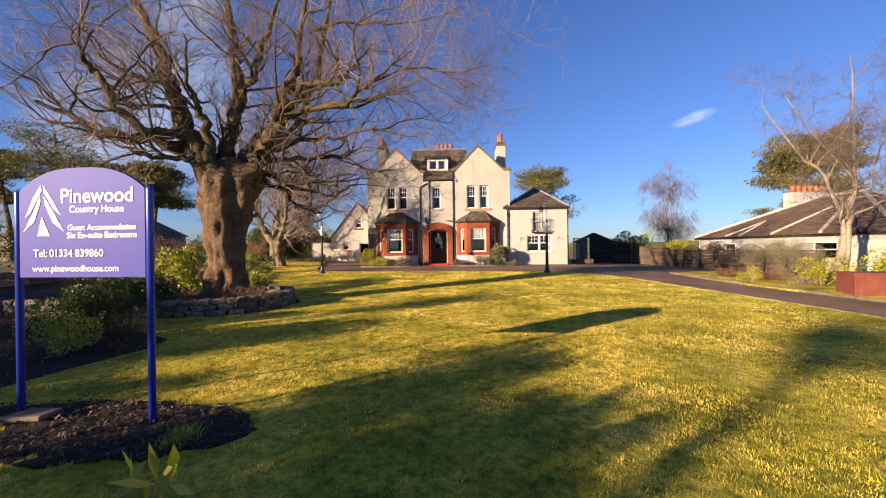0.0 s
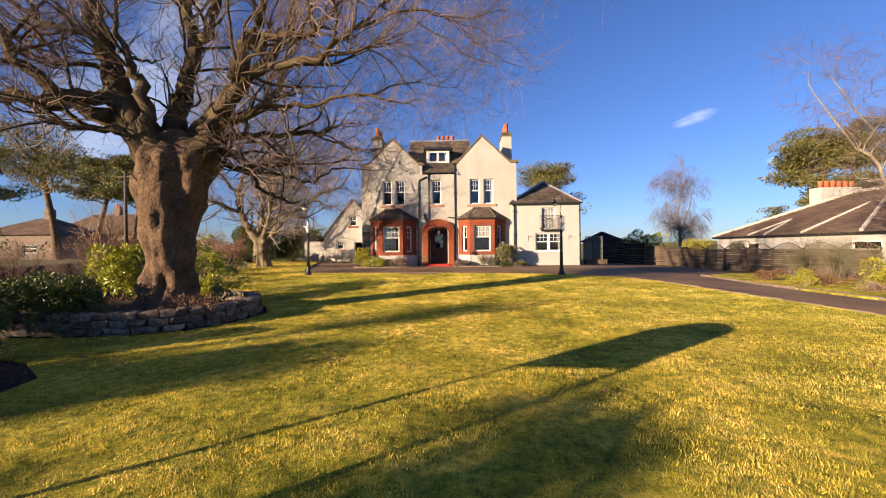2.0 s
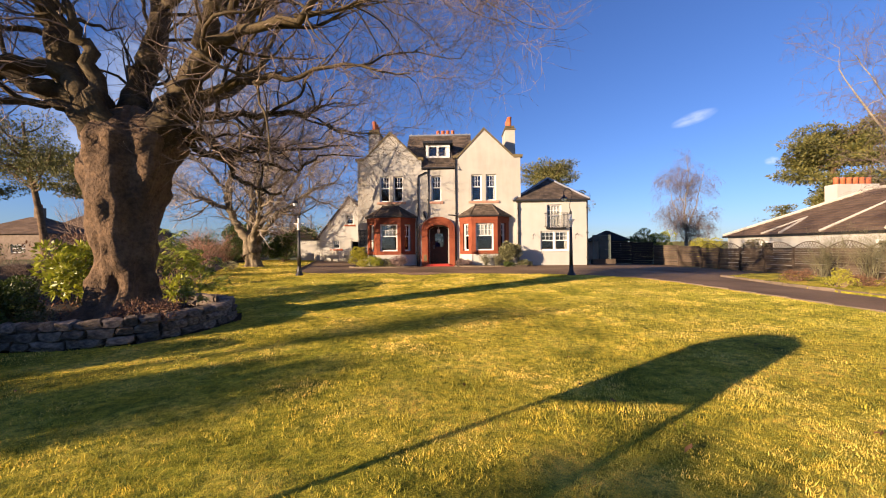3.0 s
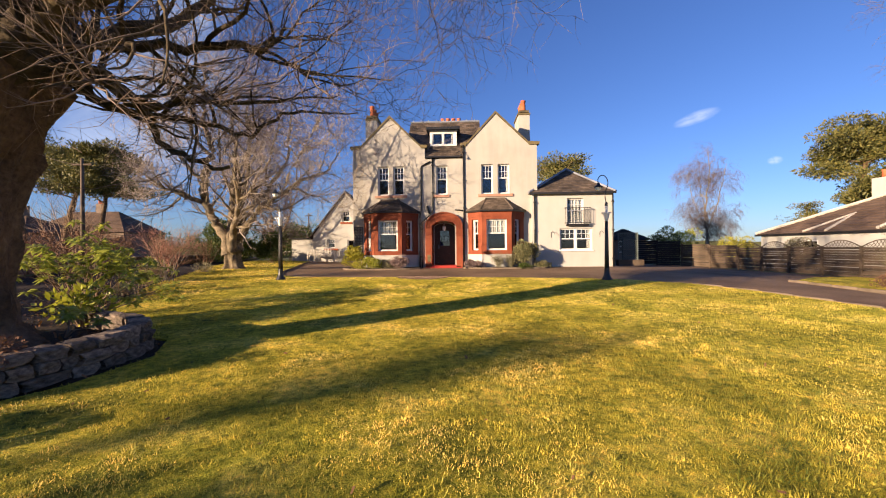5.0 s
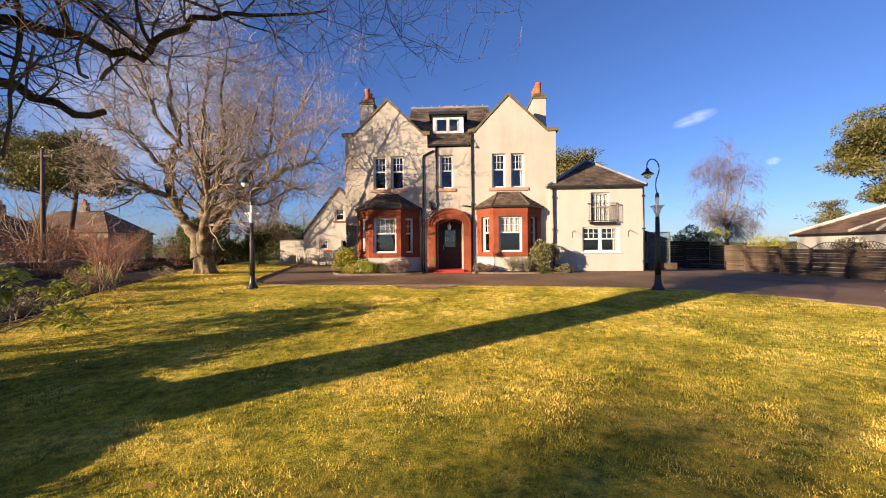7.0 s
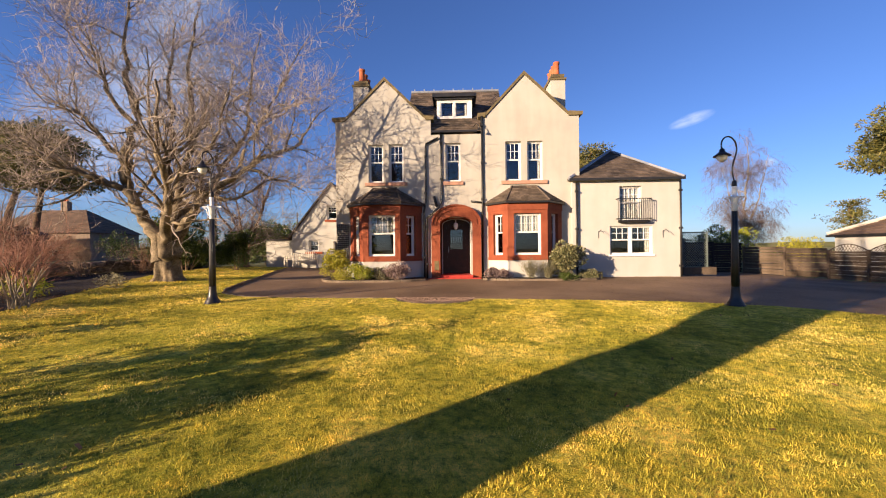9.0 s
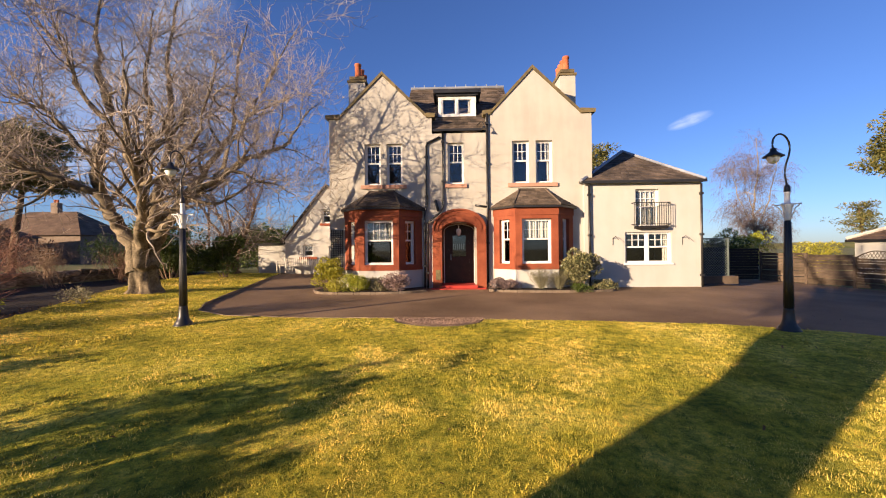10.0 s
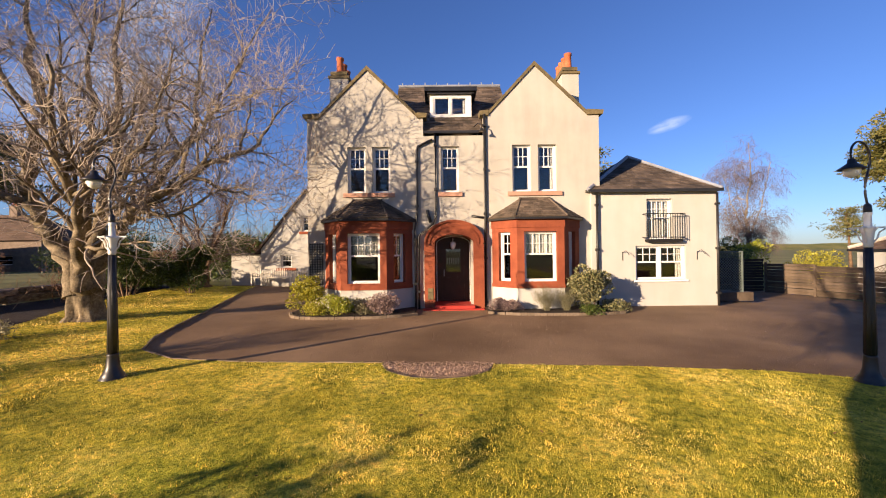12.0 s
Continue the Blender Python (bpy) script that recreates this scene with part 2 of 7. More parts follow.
def box(bm, x0, x1, y0, y1, z0, z1, m=None):
    vs = [bm.verts.new((x, y, z)) for z in (z0, z1) for x, y in ((x0, y0), (x1, y0), (x1, y1), (x0, y1))]
    for f in ((3, 2, 1, 0), (4, 5, 6, 7), (0, 1, 5, 4), (1, 2, 6, 5), (2, 3, 7, 6), (3, 0, 4, 7)):
        bm.faces.new([vs[i] for i in f])
    if m is not None:
        bmesh.ops.transform(bm, matrix=m, verts=vs)
    return vs


def prism(bm, pts, y0, y1, m=None):
    """A polygon of (x, z) points drawn out from y0 to y1."""
    a = [bm.verts.new((x, y0, z)) for x, z in pts]
    b = [bm.verts.new((x, y1, z)) for x, z in pts]
    n = len(pts)
    bm.faces.new(a)
    bm.faces.new(b[::-1])
    for i in range(n):
        bm.faces.new((a[(i + 1) % n], a[i], b[i], b[(i + 1) % n]))
    if m is not None:
        bmesh.ops.transform(bm, matrix=m, verts=a + b)
    return a + b


def slab(bm, corners, thick):
    """A flat slab from top corners, thick downwards."""
    t = [bm.verts.new(c) for c in corners]
    d = [bm.verts.new((c[0], c[1], c[2] - thick)) for c in corners]
    n = len(t)
    bm.faces.new(t)
    bm.faces.new(d[::-1])
    for i in range(n):
        bm.faces.new((t[i], d[i], d[(i + 1) % n], t[(i + 1) % n]))


def lathe(bm, prof, seg=16, m=None):
    rings = []
    made = []
    for r, z in prof:
        ring = [bm.verts.new((r * math.cos(2 * math.pi * i / seg), r * math.sin(2 * math.pi * i / seg), z)) for i in range(seg)]
        rings.append(ring)
        made += ring
    for a, b in zip(rings, rings[1:]):
        for i in range(seg):
            bm.faces.new((a[i], a[(i + 1) % seg], b[(i + 1) % seg], b[i]))
    bm.faces.new(rings[0][::-1])
    bm.faces.new(rings[-1])
    if m is not None:
        bmesh.ops.transform(bm, matrix=m, verts=made)


def tube(bm, pts, r, seg=8):
    pts = [Vector(p) for p in pts]
    rs = r if isinstance(r, (list, tuple)) else [r] * len(pts)
    rings = []
    for i, p in enumerate(pts):
        d = (pts[min(i + 1, len(pts) - 1)] - pts[max(i - 1, 0)]).normalized()
        q = d.to_track_quat("Z", "Y")
        rings.append([bm.verts.new(p + q @ Vector((rs[i] * math.cos(2 * math.pi * k / seg), rs[i] * math.sin(2 * math.pi * k / seg), 0))) for k in range(seg)])
    for a, b in zip(rings, rings[1:]):
        for i in range(seg):
            bm.faces.new((a[i], a[(i + 1) % seg], b[(i + 1) % seg], b[i]))
    bm.faces.new(rings[0][::-1])
    bm.faces.new(rings[-1])


# ---- ground ----
def smooth(u):
    u = min(max(u, 0.0), 1.0)
    return u * u * (3 - 2 * u)


def gz(x, y):
    s = smooth((y - 8) / 20.5)
    z = 0.40 * s
    z -= 0.045 * min(max(x - 9, 0), 12) * s
    z += 0.03 * min(max(-x - 7, 0), 10)
    z -= 0.5 * smooth((y - 50) / 60)
    return z


def dense(poly, step):
    out = []
    for a, b in zip(poly, poly[1:] + poly[:1]):
        n = max(1, int(math.dist(a, b) / step))
        out += [(a[0] + (b[0] - a[0]) * i / n, a[1] + (b[1] - a[1]) * i / n) for i in range(n)]
    return out


def rounded(poly, times=2, closed=True):
    for _ in range(times):
        out = []
        pairs = list(zip(poly, poly[1:] + poly[:1])) if closed else list(zip(poly, poly[1:]))
        if not closed:
            out.append(poly[0])
        for a, b in pairs:
            out += [(a[0] * 0.75 + b[0] * 0.25, a[1] * 0.75 + b[1] * 0.25), (a[0] * 0.25 + b[0] * 0.75, a[1] * 0.25 + b[1] * 0.75)]
        if not closed:
            out.append(poly[-1])
        poly = out
    return poly


def inside(x, y, poly):
    c = False
    j = len(poly) - 1
    for i in range(len(poly)):
        xi, yi = poly[i]
        xj, yj = poly[j]
        if (yi > y) != (yj > y) and x < (xj - xi) * (y - yi) / (yj - yi) + xi:
            c = not c
        j = i
    return c


def sheet(name, poly, mat, lift, skirt, step=0.8, label="", kind="structure", hump=None):
    """A piece of ground with the outline poly, which follows the terrain."""
    from mathutils.geometry import delaunay_2d_cdt
    edge = dense(poly, step)
    xs = [p[0] for p in edge]
    ys = [p[1] for p in edge]
    pts = [Vector(p) for p in edge]
    y = min(ys) + step / 2
    while y < max(ys):
        x = min(xs) + step / 2
        while x < max(xs):
            if inside(x, y, edge):
                pts.append(Vector((x + 0.01, y)))
            x += step
        y += step
    n = len(edge)
    v, _, f, *_ = delaunay_2d_cdt(pts, [(i, (i + 1) % n) for i in range(n)], [], 1, 1e-5)
    bm = bmesh.new()
    vs = [bm.verts.new((p.x, p.y, gz(p.x, p.y) + lift + (hump(p.x, p.y) if hump else 0))) for p in v]
    for t in f:
        bm.faces.new([vs[i] for i in t])
    rim = [e for e in bm.edges if len(e.link_faces) == 1]
    got = bmesh.ops.extrude_edge_only(bm, edges=rim)
    for e in got["geom"]:
        if isinstance(e, bmesh.types.BMVert):
            e.co.z -= skirt
    bmesh.ops.recalc_face_normals(bm, faces=bm.faces)
    return part(name, bm, mat, label=label, kind=kind, smooth=False)


def ground():
    bm = bmesh.new()
    xs = [-3000, -900, -300, -120] + [-60 + 3 * i for i in range(41)] + [120, 300, 900, 3000]
    ys = [-3000, -900, -300, -100] + [-40 + 3 * i for i in range(41)] + [130, 300, 900, 3000]
    vs = [[bm.verts.new((x, y, gz(x, y) - 0.10)) for x in xs] for y in ys]
    for j in range(len(ys) - 1):
        for i in range(len(xs) - 1):
            bm.faces.new((vs[j][i], vs[j][i + 1], vs[j + 1][i + 1], vs[j + 1][i]))
    part("ground", bm, "field", label="rough green field grass and verges around the garden", kind="structure", smooth=True)


DRIVE_EDGE = [(-11.2, 38.6), (-10.3, 34.4), (-8.9, 28.8), (-8.05, 25.0), (-7.55, 23.9), (-6.5, 23.2), (-5.0, 22.85), (-2.25, 22.55)]
DRIVE_EDGE2 = [(-0.2, 22.3), (2.1, 22.0), (4.6, 21.5), (6.4, 20.7), (7.7, 19.4), (8.4, 17.6), (9.0, 14.0), (9.4, 11.0), (9.6, 6.0), (9.6, -14.0)]
BED_EDGE = [(-6.2, -14.0), (-6.0, 0.0), (-5.5, 4.0), (-5.2, 5.6), (-4.95, 6.6), (-5.1, 7.3), (-6.0, 8.0), (-7.4, 8.5), (-8.6, 8.9), (-8.4, 9.35), (-6.4, 9.6), (-5.8, 9.65), (-5.0, 10.05), (-4.5, 10.9), (-4.35, 12.0), (-4.8, 12.9), (-5.8, 13.3), (-7.4, 14.3), (-8.2, 15.6), (-8.7, 17.0), (-10.0, 19.3), (-11.4, 23.5), (-12.6, 26.5), (-14.2, 31.0), (-15.3, 38.5)]
GRAVEL = [(-2.25 + 1.02 - 1.02 * math.cos(math.pi * i / 12), 22.5 - 0.1 * i / 6 - 0.8 * math.sin(math.pi * i / 12)) for i in range(13)]
LAWN = BED_EDGE + DRIVE_EDGE[0:1] + DRIVE_EDGE[1:] + GRAVEL[1:-1] + DRIVE_EDGE2


def mound(x, y):
    d = math.hypot((x + 7.2) / 1.45, y - 11.55)
    return 0.30 * smooth((1.75 - d) / 0.35) + 0.03 * noise.noise(Vector((x * 1.5, y * 1.5, 0)))


ground()
sheet("lawn", LAWN, "lawn", 0.0, 0.10, 0.6, "short mown green and yellow moss grass lawn")
sheet("driveway", [(-15.3, 38.6), (-11.2, 38.6), *DRIVE_EDGE[1:], *GRAVEL[1:-1], *DRIVE_EDGE2, (12.2, -14), (12.2, 10.8), (11.9, 14), (11.7, 17.5), (12.3, 21.0), (15, 23.2), (17.9, 24.5), (17.9, 36.5), (12, 36.6), (5, 40), (-11, 40)], "tarmac", -0.045, 0.05, 1.0, "brown grey worn tarmac drive before the house")
sheet("border_soil", [(-16.6, -14)] + BED_EDGE + [(-16.6, 38.5)], "soil", -0.03, 0.06, 0.6, "dark bare soil bed with bark and dead leaves", hump=mound)
sheet("gravel_patch", GRAVEL, "gravel", -0.035, 0.05, 0.3, "half round patch of pink gravel at the lawn edge")
sheet("road", [(-24.5, -60), (-18.0, -60), (-18.0, 110), (-24.5, 110)], "road", -0.03, 0.06, 3, "grey asphalt public road beyond the garden wall")
sheet("verge_soil", [(12.25, -14), (30, -14), (30, 24), (17.9, 24.3), (15, 23.0), (12.35, 20.9), (11.85, 17.5), (12.0, 14), (12.25, 10.8)], "lawn", 0.0, 0.1, 1.0, "rough grass verge beside the drive")
# ---- house ----
HM = pose(0, 29.27, 0.36, 0, 0, -2.5)


def wall_holes(bm, x0, x1, z0, z1, y0, y1, holes, m=None):
    """One closed wall from x0 to x1 with holes (x0, x1, z0, z1) through it."""
    xs = sorted({x0, x1, *[h[0] for h in holes], *[h[1] for h in holes]})
    zs = sorted({z0, z1, *[h[2] for h in holes], *[h[3] for h in holes]})
    xs = [x for x in xs if x0 <= x <= x1]
    zs = [z for z in zs if z0 <= z <= z1]
    grid = {}

    def v(i, k, s):
        if (i, k, s) not in grid:
            grid[i, k, s] = bm.verts.new((xs[i], (y0, y1)[s], zs[k]))
        return grid[i, k, s]

    def solid(i, k):
        if not (0 <= i < len(xs) - 1 and 0 <= k < len(zs) - 1):
            return False
        a, b = (xs[i] + xs[i + 1]) / 2, (zs[k] + zs[k + 1]) / 2
        return not any(h[0] < a < h[1] and h[2] < b < h[3] for h in holes)

    for i in range(len(xs) - 1):
        for k in range(len(zs) - 1):
            if not solid(i, k):
                continue
            bm.faces.new((v(i, k, 0), v(i + 1, k, 0), v(i + 1, k + 1, 0), v(i, k + 1, 0)))
            bm.faces.new((v(i, k + 1, 1), v(i + 1, k + 1, 1), v(i + 1, k, 1), v(i, k, 1)))
            for di, dk, p, q in ((-1, 0, (i, k), (i, k + 1)), (1, 0, (i + 1, k + 1), (i + 1, k)), (0, -1, (i + 1, k), (i, k)), (0, 1, (i, k + 1), (i + 1, k + 1))):
                if not solid(i + di, k + dk):
                    bm.faces.new((v(*q, 0), v(*q, 1), v(*p, 1), v(*p, 0)))
    if m is not None:
        bmesh.ops.transform(bm, matrix=m, verts=list(grid.values()))


def window(parent, x0, x1, z0, z1, y, m=None, cols=3, rows=2, split=0.45, bottom_cols=1, label="white painted timber sash window", curtain=0.0, fw=0.05, top_curtain=False):
    """A sash window in its opening; y is its outer face."""
    m = m or Matrix()
    bm = bmesh.new()
    wall_holes(bm, x0, x1, z0, z1, y, y + 0.12, [(x0 + fw, x1 - fw, z0 + fw, z1 - fw)], m)
    fr = part("window", bm, "paint", parent, label)
    zm = z1 - (z1 - z0) * split
    s = 0.036
    for a, b, o in ((zm, z1 - fw, 0.03), (z0 + fw, zm, 0.036)):
        if b - a > 0.12:
            bm = bmesh.new()
            wall_holes(bm, x0 + fw, x1 - fw, a, b, y + o, y + o + 0.045, [(x0 + fw + s, x1 - fw - s, a + 0.03, b - 0.03)], m)
            part("sash", bm, "paint", fr)
    bm = bmesh.new()
    bw = 0.022
    w = x1 - x0 - 2 * fw - 2 * s
    for i in range(1, cols):
        xx = x0 + fw + s + w * i / cols
        box(bm, xx - bw / 2, xx + bw / 2, y + 0.045, y + 0.075, zm + 0.03, z1 - fw, m)
    for i in range(1, rows):
        zz = zm + 0.03 + (z1 - fw - zm - 0.03) * i / rows
        box(bm, x0 + fw + s, x1 - fw - s, y + 0.05, y + 0.072, zz - bw / 2, zz + bw / 2, m)
    for i in range(1, bottom_cols):
        xx = x0 + fw + s + w * i / bottom_cols
        box(bm, xx - bw / 2, xx + bw / 2, y + 0.045, y + 0.075, z0 + fw, zm - 0.03, m)
    if bm.verts:
        part("glazing_bar", bm, "paint", fr)
    else:
        bm.free()
    for a, b in ((z0 + fw, zm), (zm, z1 - fw)):
        bm = bmesh.new()
        box(bm, x0 + fw, x1 - fw, y + 0.058, y + 0.064, a + 0.001, b - 0.001, m)
        part("pane", bm, "glass", fr).visible_shadow = False
    if curtain or top_curtain:
        bm = bmesh.new()
        if top_curtain:
            folds(bm, x0 + fw, x1 - fw, y + 0.115, zm - 0.02, z1 - fw, m)
        if curtain:
            folds(bm, x1 - fw - w * curtain, x1 - fw, y + 0.13, z0 + fw, z1 - fw, m)
        part("curtain", bm, "curtain", fr, "pale cream net curtain")
    return fr


def folds(bm, x0, x1, y, z0, z1, m):
    n = max(6, int((x1 - x0) / 0.025))
    a, b = [], []
    for i in range(n + 1):
        x = x0 + (x1 - x0) * i / n
        yy = y + 0.018 * math.sin(i * 1.7)
        a.append(bm.verts.new(m @ Vector((x, yy, z0))))
        b.append(bm.verts.new(m @ Vector((x, yy, z1))))
    for i in range(n):
        bm.faces.new((a[i], a[i + 1], b[i + 1], b[i]))


def sill(parent, x0, x1, z, m=None, mat="pink", h=0.16, label="pink sandstone sill"):
    bm = bmesh.new()
    vs = prism(bm, [(x0, z - h), (x1, z - h), (x1, z - 0.01), (x0, z - 0.01)], -0.07, 0.16, m)
    part("window_sill", bm, mat, parent, label)


def pipe(parent, pts, r=0.042, label="black cast iron downpipe"):
    bm = bmesh.new()
    tube(bm, pts, r, 8)
    p = part("downpipe", bm, "black", parent, label, smooth=True)
    zs = [q for q in pts]
    for a, b in zip(pts, pts[1:]):
        if a[2] - b[2] > 1.2:
            z = a[2] - 0.4
            while z > b[2] + 0.2:
                bm = bmesh.new()
                box(bm, a[0] - 0.06, a[0] + 0.06, a[1] - 0.06, a[1] + 0.06, z - 0.04, z + 0.04)
                part("pipe_collar", bm, "black", p)
                z -= 1.6


def courses(bm, corners, rows, width=0.25, lap=0.02, seed=1):
    """Slates over a four sided roof plane: bottom left, bottom right, top right, top left."""
    rnd = random.Random(seed)
    bl, br, tr, tl = [Vector(c) for c in corners]
    nrm = (br - bl).cross(tl - bl).normalized()
    if nrm.z < 0:
        nrm = -nrm
    for r in range(rows):
        u0, u1 = r / rows, min(1.0, (r + 1.12) / rows)
        a0, b0 = bl.lerp(tl, u0), br.lerp(tr, u0)
        a1, b1 = bl.lerp(tl, u1), br.lerp(tr, u1)
        n = max(1, int((b0 - a0).length / width))
        cuts = [0.0] + [(i + (0.5 if r % 2 else 0.0) + rnd.uniform(-0.1, 0.1)) / n for i in range(1, n)] + [1.0]
        for c, d in zip(cuts, cuts[1:]):
            if d - c < 0.001:
                continue
            j = rnd.uniform(0.0, 0.008)
            g = min(0.004 / max((b0 - a0).length, 0.1), (d - c) * 0.2)
            p = [a0.lerp(b0, c + g) + nrm * (lap + 0.012 + j), a0.lerp(b0, d - g) + nrm * (lap + 0.012 + j), a1.lerp(b1, d - g) + nrm * 0.012, a1.lerp(b1, c + g) + nrm * 0.012]
            q = [a0.lerp(b0, c + g) + nrm * j, a0.lerp(b0, d - g) + nrm * j]
            v = [bm.verts.new(k) for k in p + q]
            bm.faces.new(v[:4])
            bm.faces.new((v[4], v[5], v[1], v[0]))


def bay(house, xl, x0, x1, xr, label_side, seed):
    """A canted bay: xl and xr at the wall, x0 and x1 at its front."""
    D = -0.85
    zb, z0, z1 = 0.0, 0.76, 3.12
    facets = [((xl, 0), (x0, D), 0.42), ((x0, D), (x1, D), 0.95), ((x1, D), (xr, 0), 0.42)]
    wins = []
    for (ax, ay), (bx, by), ww in facets:
        L = math.hypot(bx - ax, by - ay)
        ang = math.atan2(by - ay, bx - ax)
        m = Matrix.Translation((ax, ay, 0)) @ Matrix.Rotation(ang, 4, "Z")
        front = ww > 0.9
        stone, base = bmesh.new(), bmesh.new()
        w0, w1 = (L / 2 - 0.56, L / 2 + 0.56) if front else (L / 2 - 0.26, L / 2 + 0.26)
        wall_holes(stone, 0, L, z0, z1 - 0.28, 0, 0.3, [(w0, w1, 0.98, 2.70)], m)
        for q in ((-0.02, L + 0.02, -0.025, 0.3, z1 - 0.28, z1), (-0.01, L + 0.01, -0.02, -0.001, z0, z0 + 0.12)):
            course = bmesh.new()
            box(course, *q, m)
            part("stone_course", course, "red", house)
        box(base, 0, L, 0.012, 0.3, -0.15, z0, m)
        wins.append((w0, w1, m, front))
        part("bay_facet", stone, "red", house, "red painted sandstone side of a canted bay")
        part("bay_base", base, "render2", house, "white rendered bay base")
    for w0, w1, m, front in wins:
        window(house, w0, w1, 0.98, 2.70, 0.13, m, cols=4 if front else 2, rows=2, split=0.45, fw=0.06, top_curtain=True, label="white sash window with small upper panes and lace")
    e = 0.16
    z = z1
    pts = [(xl - e, 0), (x0 - e * 0.5, D - e), (x1 + e * 0.5, D - e), (xr + e, 0)]
    top = [(x0 + 0.28, 0), (x0 + 0.30, -0.06), (x1 - 0.30, -0.06), (x1 - 0.28, 0)]
    zt = 3.92
    bm = bmesh.new()
    slab(bm, [(*p, z + 0.07) for p in pts], 0.07)
    part("bay_eave", bm, "black", house, "dark gutter round the bay roof")
    bm = bmesh.new()
    for i in range(3):
        a, b, c, d = pts[i], pts[i + 1], top[i + 1], top[i]
        courses(bm, [(*a, z + 0.08), (*b, z + 0.08), (*c, zt), (*d, zt)], 9, 0.22, 0.012, seed + i)
        q = [bm.verts.new(v) for v in ((*a, z + 0.072), (*b, z + 0.072), (*c, zt - 0.008), (*d, zt - 0.008))]
        bm.faces.new(q)
    roof = part("bay_roof", bm, "slate", house, "brown slate hipped bay roof")
    bm = bmesh.new()
    for i in (1, 2):
        tube(bm, [(*pts[i], z + 0.1), (*top[i], zt + 0.02)], 0.04, 6)
    box(bm, x0 + 0.24, x1 - 0.24, -0.09, 0.01, zt - 0.03, zt + 0.05)
    part("hip_ridge", bm, "slate", roof)


def house():
    h = thing("house", HM, "white rendered two storey villa with red sandstone bays and porch", "house")
    XL, XR = -5.62, 4.98
    FL = [(-4.17, -3.51, 4.2, 5.87), (-3.27, -2.62, 4.2, 5.87), (-0.79, -0.13, 4.2, 5.87), (1.81, 2.49, 4.2, 5.9), (2.75, 3.42, 4.2, 5.9)]
    GL = [(-4.25, -2.66, 0.95, 2.75), (1.76, 3.4, 0.95, 2.75)]
    porch = (-1.12, 0.28, 0.0, 2.62)
    bm = bmesh.new()
    wall_holes(bm, XL, XR, -0.4, 6.25, 0, 0.35, FL + GL + [porch])
    part("wall", bm, "render", h, "cream white rendered front wall")
    apexL, apexR = (-3.44, 8.72), (2.65, 8.84)
    for nm, pts in (("gable", [(XL, 6.25), (-1.42, 6.25), (-1.42, 6.93), (-1.62, 6.93), (apexL[0], apexL[1] - 0.05), (-5.2, 6.93), (XL, 6.93)]), ("gable", [(0.78, 6.25), (XR, 6.25), (XR, 7.0), (4.52, 7.0), (apexR[0], apexR[1] - 0.05), (0.98, 7.0), (0.78, 7.0)])):
        bm = bmesh.new()
        prism(bm, pts, 0, 0.35)
        part(nm, bm, "render", h, "cream white rendered gable")
    for q in ((XL, XL + 0.35, 0.35, 9.0, -0.4, 6.6), (XR - 0.35, XR, 0.35, 9.0, -0.4, 6.65), (XL + 0.35, XR - 0.35, 8.65, 9.0, -0.4, 6.6)):
        bm = bmesh.new()
        box(bm, *q)
        part("wall", bm, "render", h, "cream white rendered side or back wall")
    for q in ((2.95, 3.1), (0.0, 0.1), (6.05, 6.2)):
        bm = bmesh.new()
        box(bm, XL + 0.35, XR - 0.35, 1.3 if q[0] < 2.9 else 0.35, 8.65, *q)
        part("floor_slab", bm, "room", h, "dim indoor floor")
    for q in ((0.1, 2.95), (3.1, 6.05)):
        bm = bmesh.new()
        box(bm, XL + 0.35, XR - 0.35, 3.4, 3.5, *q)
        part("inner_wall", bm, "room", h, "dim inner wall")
    # skews with kneelers
    for ax, lx, rx, bz, outL, outR in ((apexL, -5.18, -1.64, 6.93, -5.74, -1.30), (apexR, 0.96, 4.54, 7.0, 0.66, 5.12)):
        for x, s, out in ((lx, -1, outL), (rx, 1, outR)):
            bm = bmesh.new()
            a = (ax[0], ax[1] - 0.06)
            pts = [(x, bz), (x, bz + 0.12), (ax[0], ax[1] + 0.10), a]
            prism(bm, pts if s > 0 else pts[::-1], -0.05, 0.42)
            pts = [(x, bz - 0.04), (out, bz - 0.04 + 0.02), (out + s * 0.03, bz + 0.13), (x, bz + 0.16)]
            prism(bm, pts if s > 0 else pts[::-1], -0.07, 0.42)
            part("skew", bm, "cope", h, "lichened brown stone gable coping")
    # roofs
    ridge_z, ridge_y = 9.35, 3.6
    bm = bmesh.new()
    for (ax, az), lx, rx, bz in ((apexL, -5.62, -1.35, 6.62), (apexR, 0.72, 4.98, 6.7)):
        for side, ex in ((0, lx), (1, rx)):
            p = [(ex, 0.36, bz), (ax, 0.36, az - 0.05), (ax, 7.5, az - 0.05), (ex, 7.5, bz)]
            q = [bm.verts.new(v) for v in p]
            bm.faces.new(q if side else q[::-1])
            c = [(ex, 7.5, bz), (ex, 0.36, bz), (ax, 0.36, az - 0.05), (ax, 7.5, az - 0.05)]
            courses(bm, c if not side else [c[1], c[0], c[3], c[2]], 14, 0.5, 0.015, 5 + side)
    part("roof", bm, "slate", h, "brown slate gabled roof")
    bm = bmesh.new()
    s = [(-2.9, 0.05, 6.42), (2.2, 0.05, 6.42), (2.2, ridge_y, ridge_z), (-2.9, ridge_y, ridge_z)]
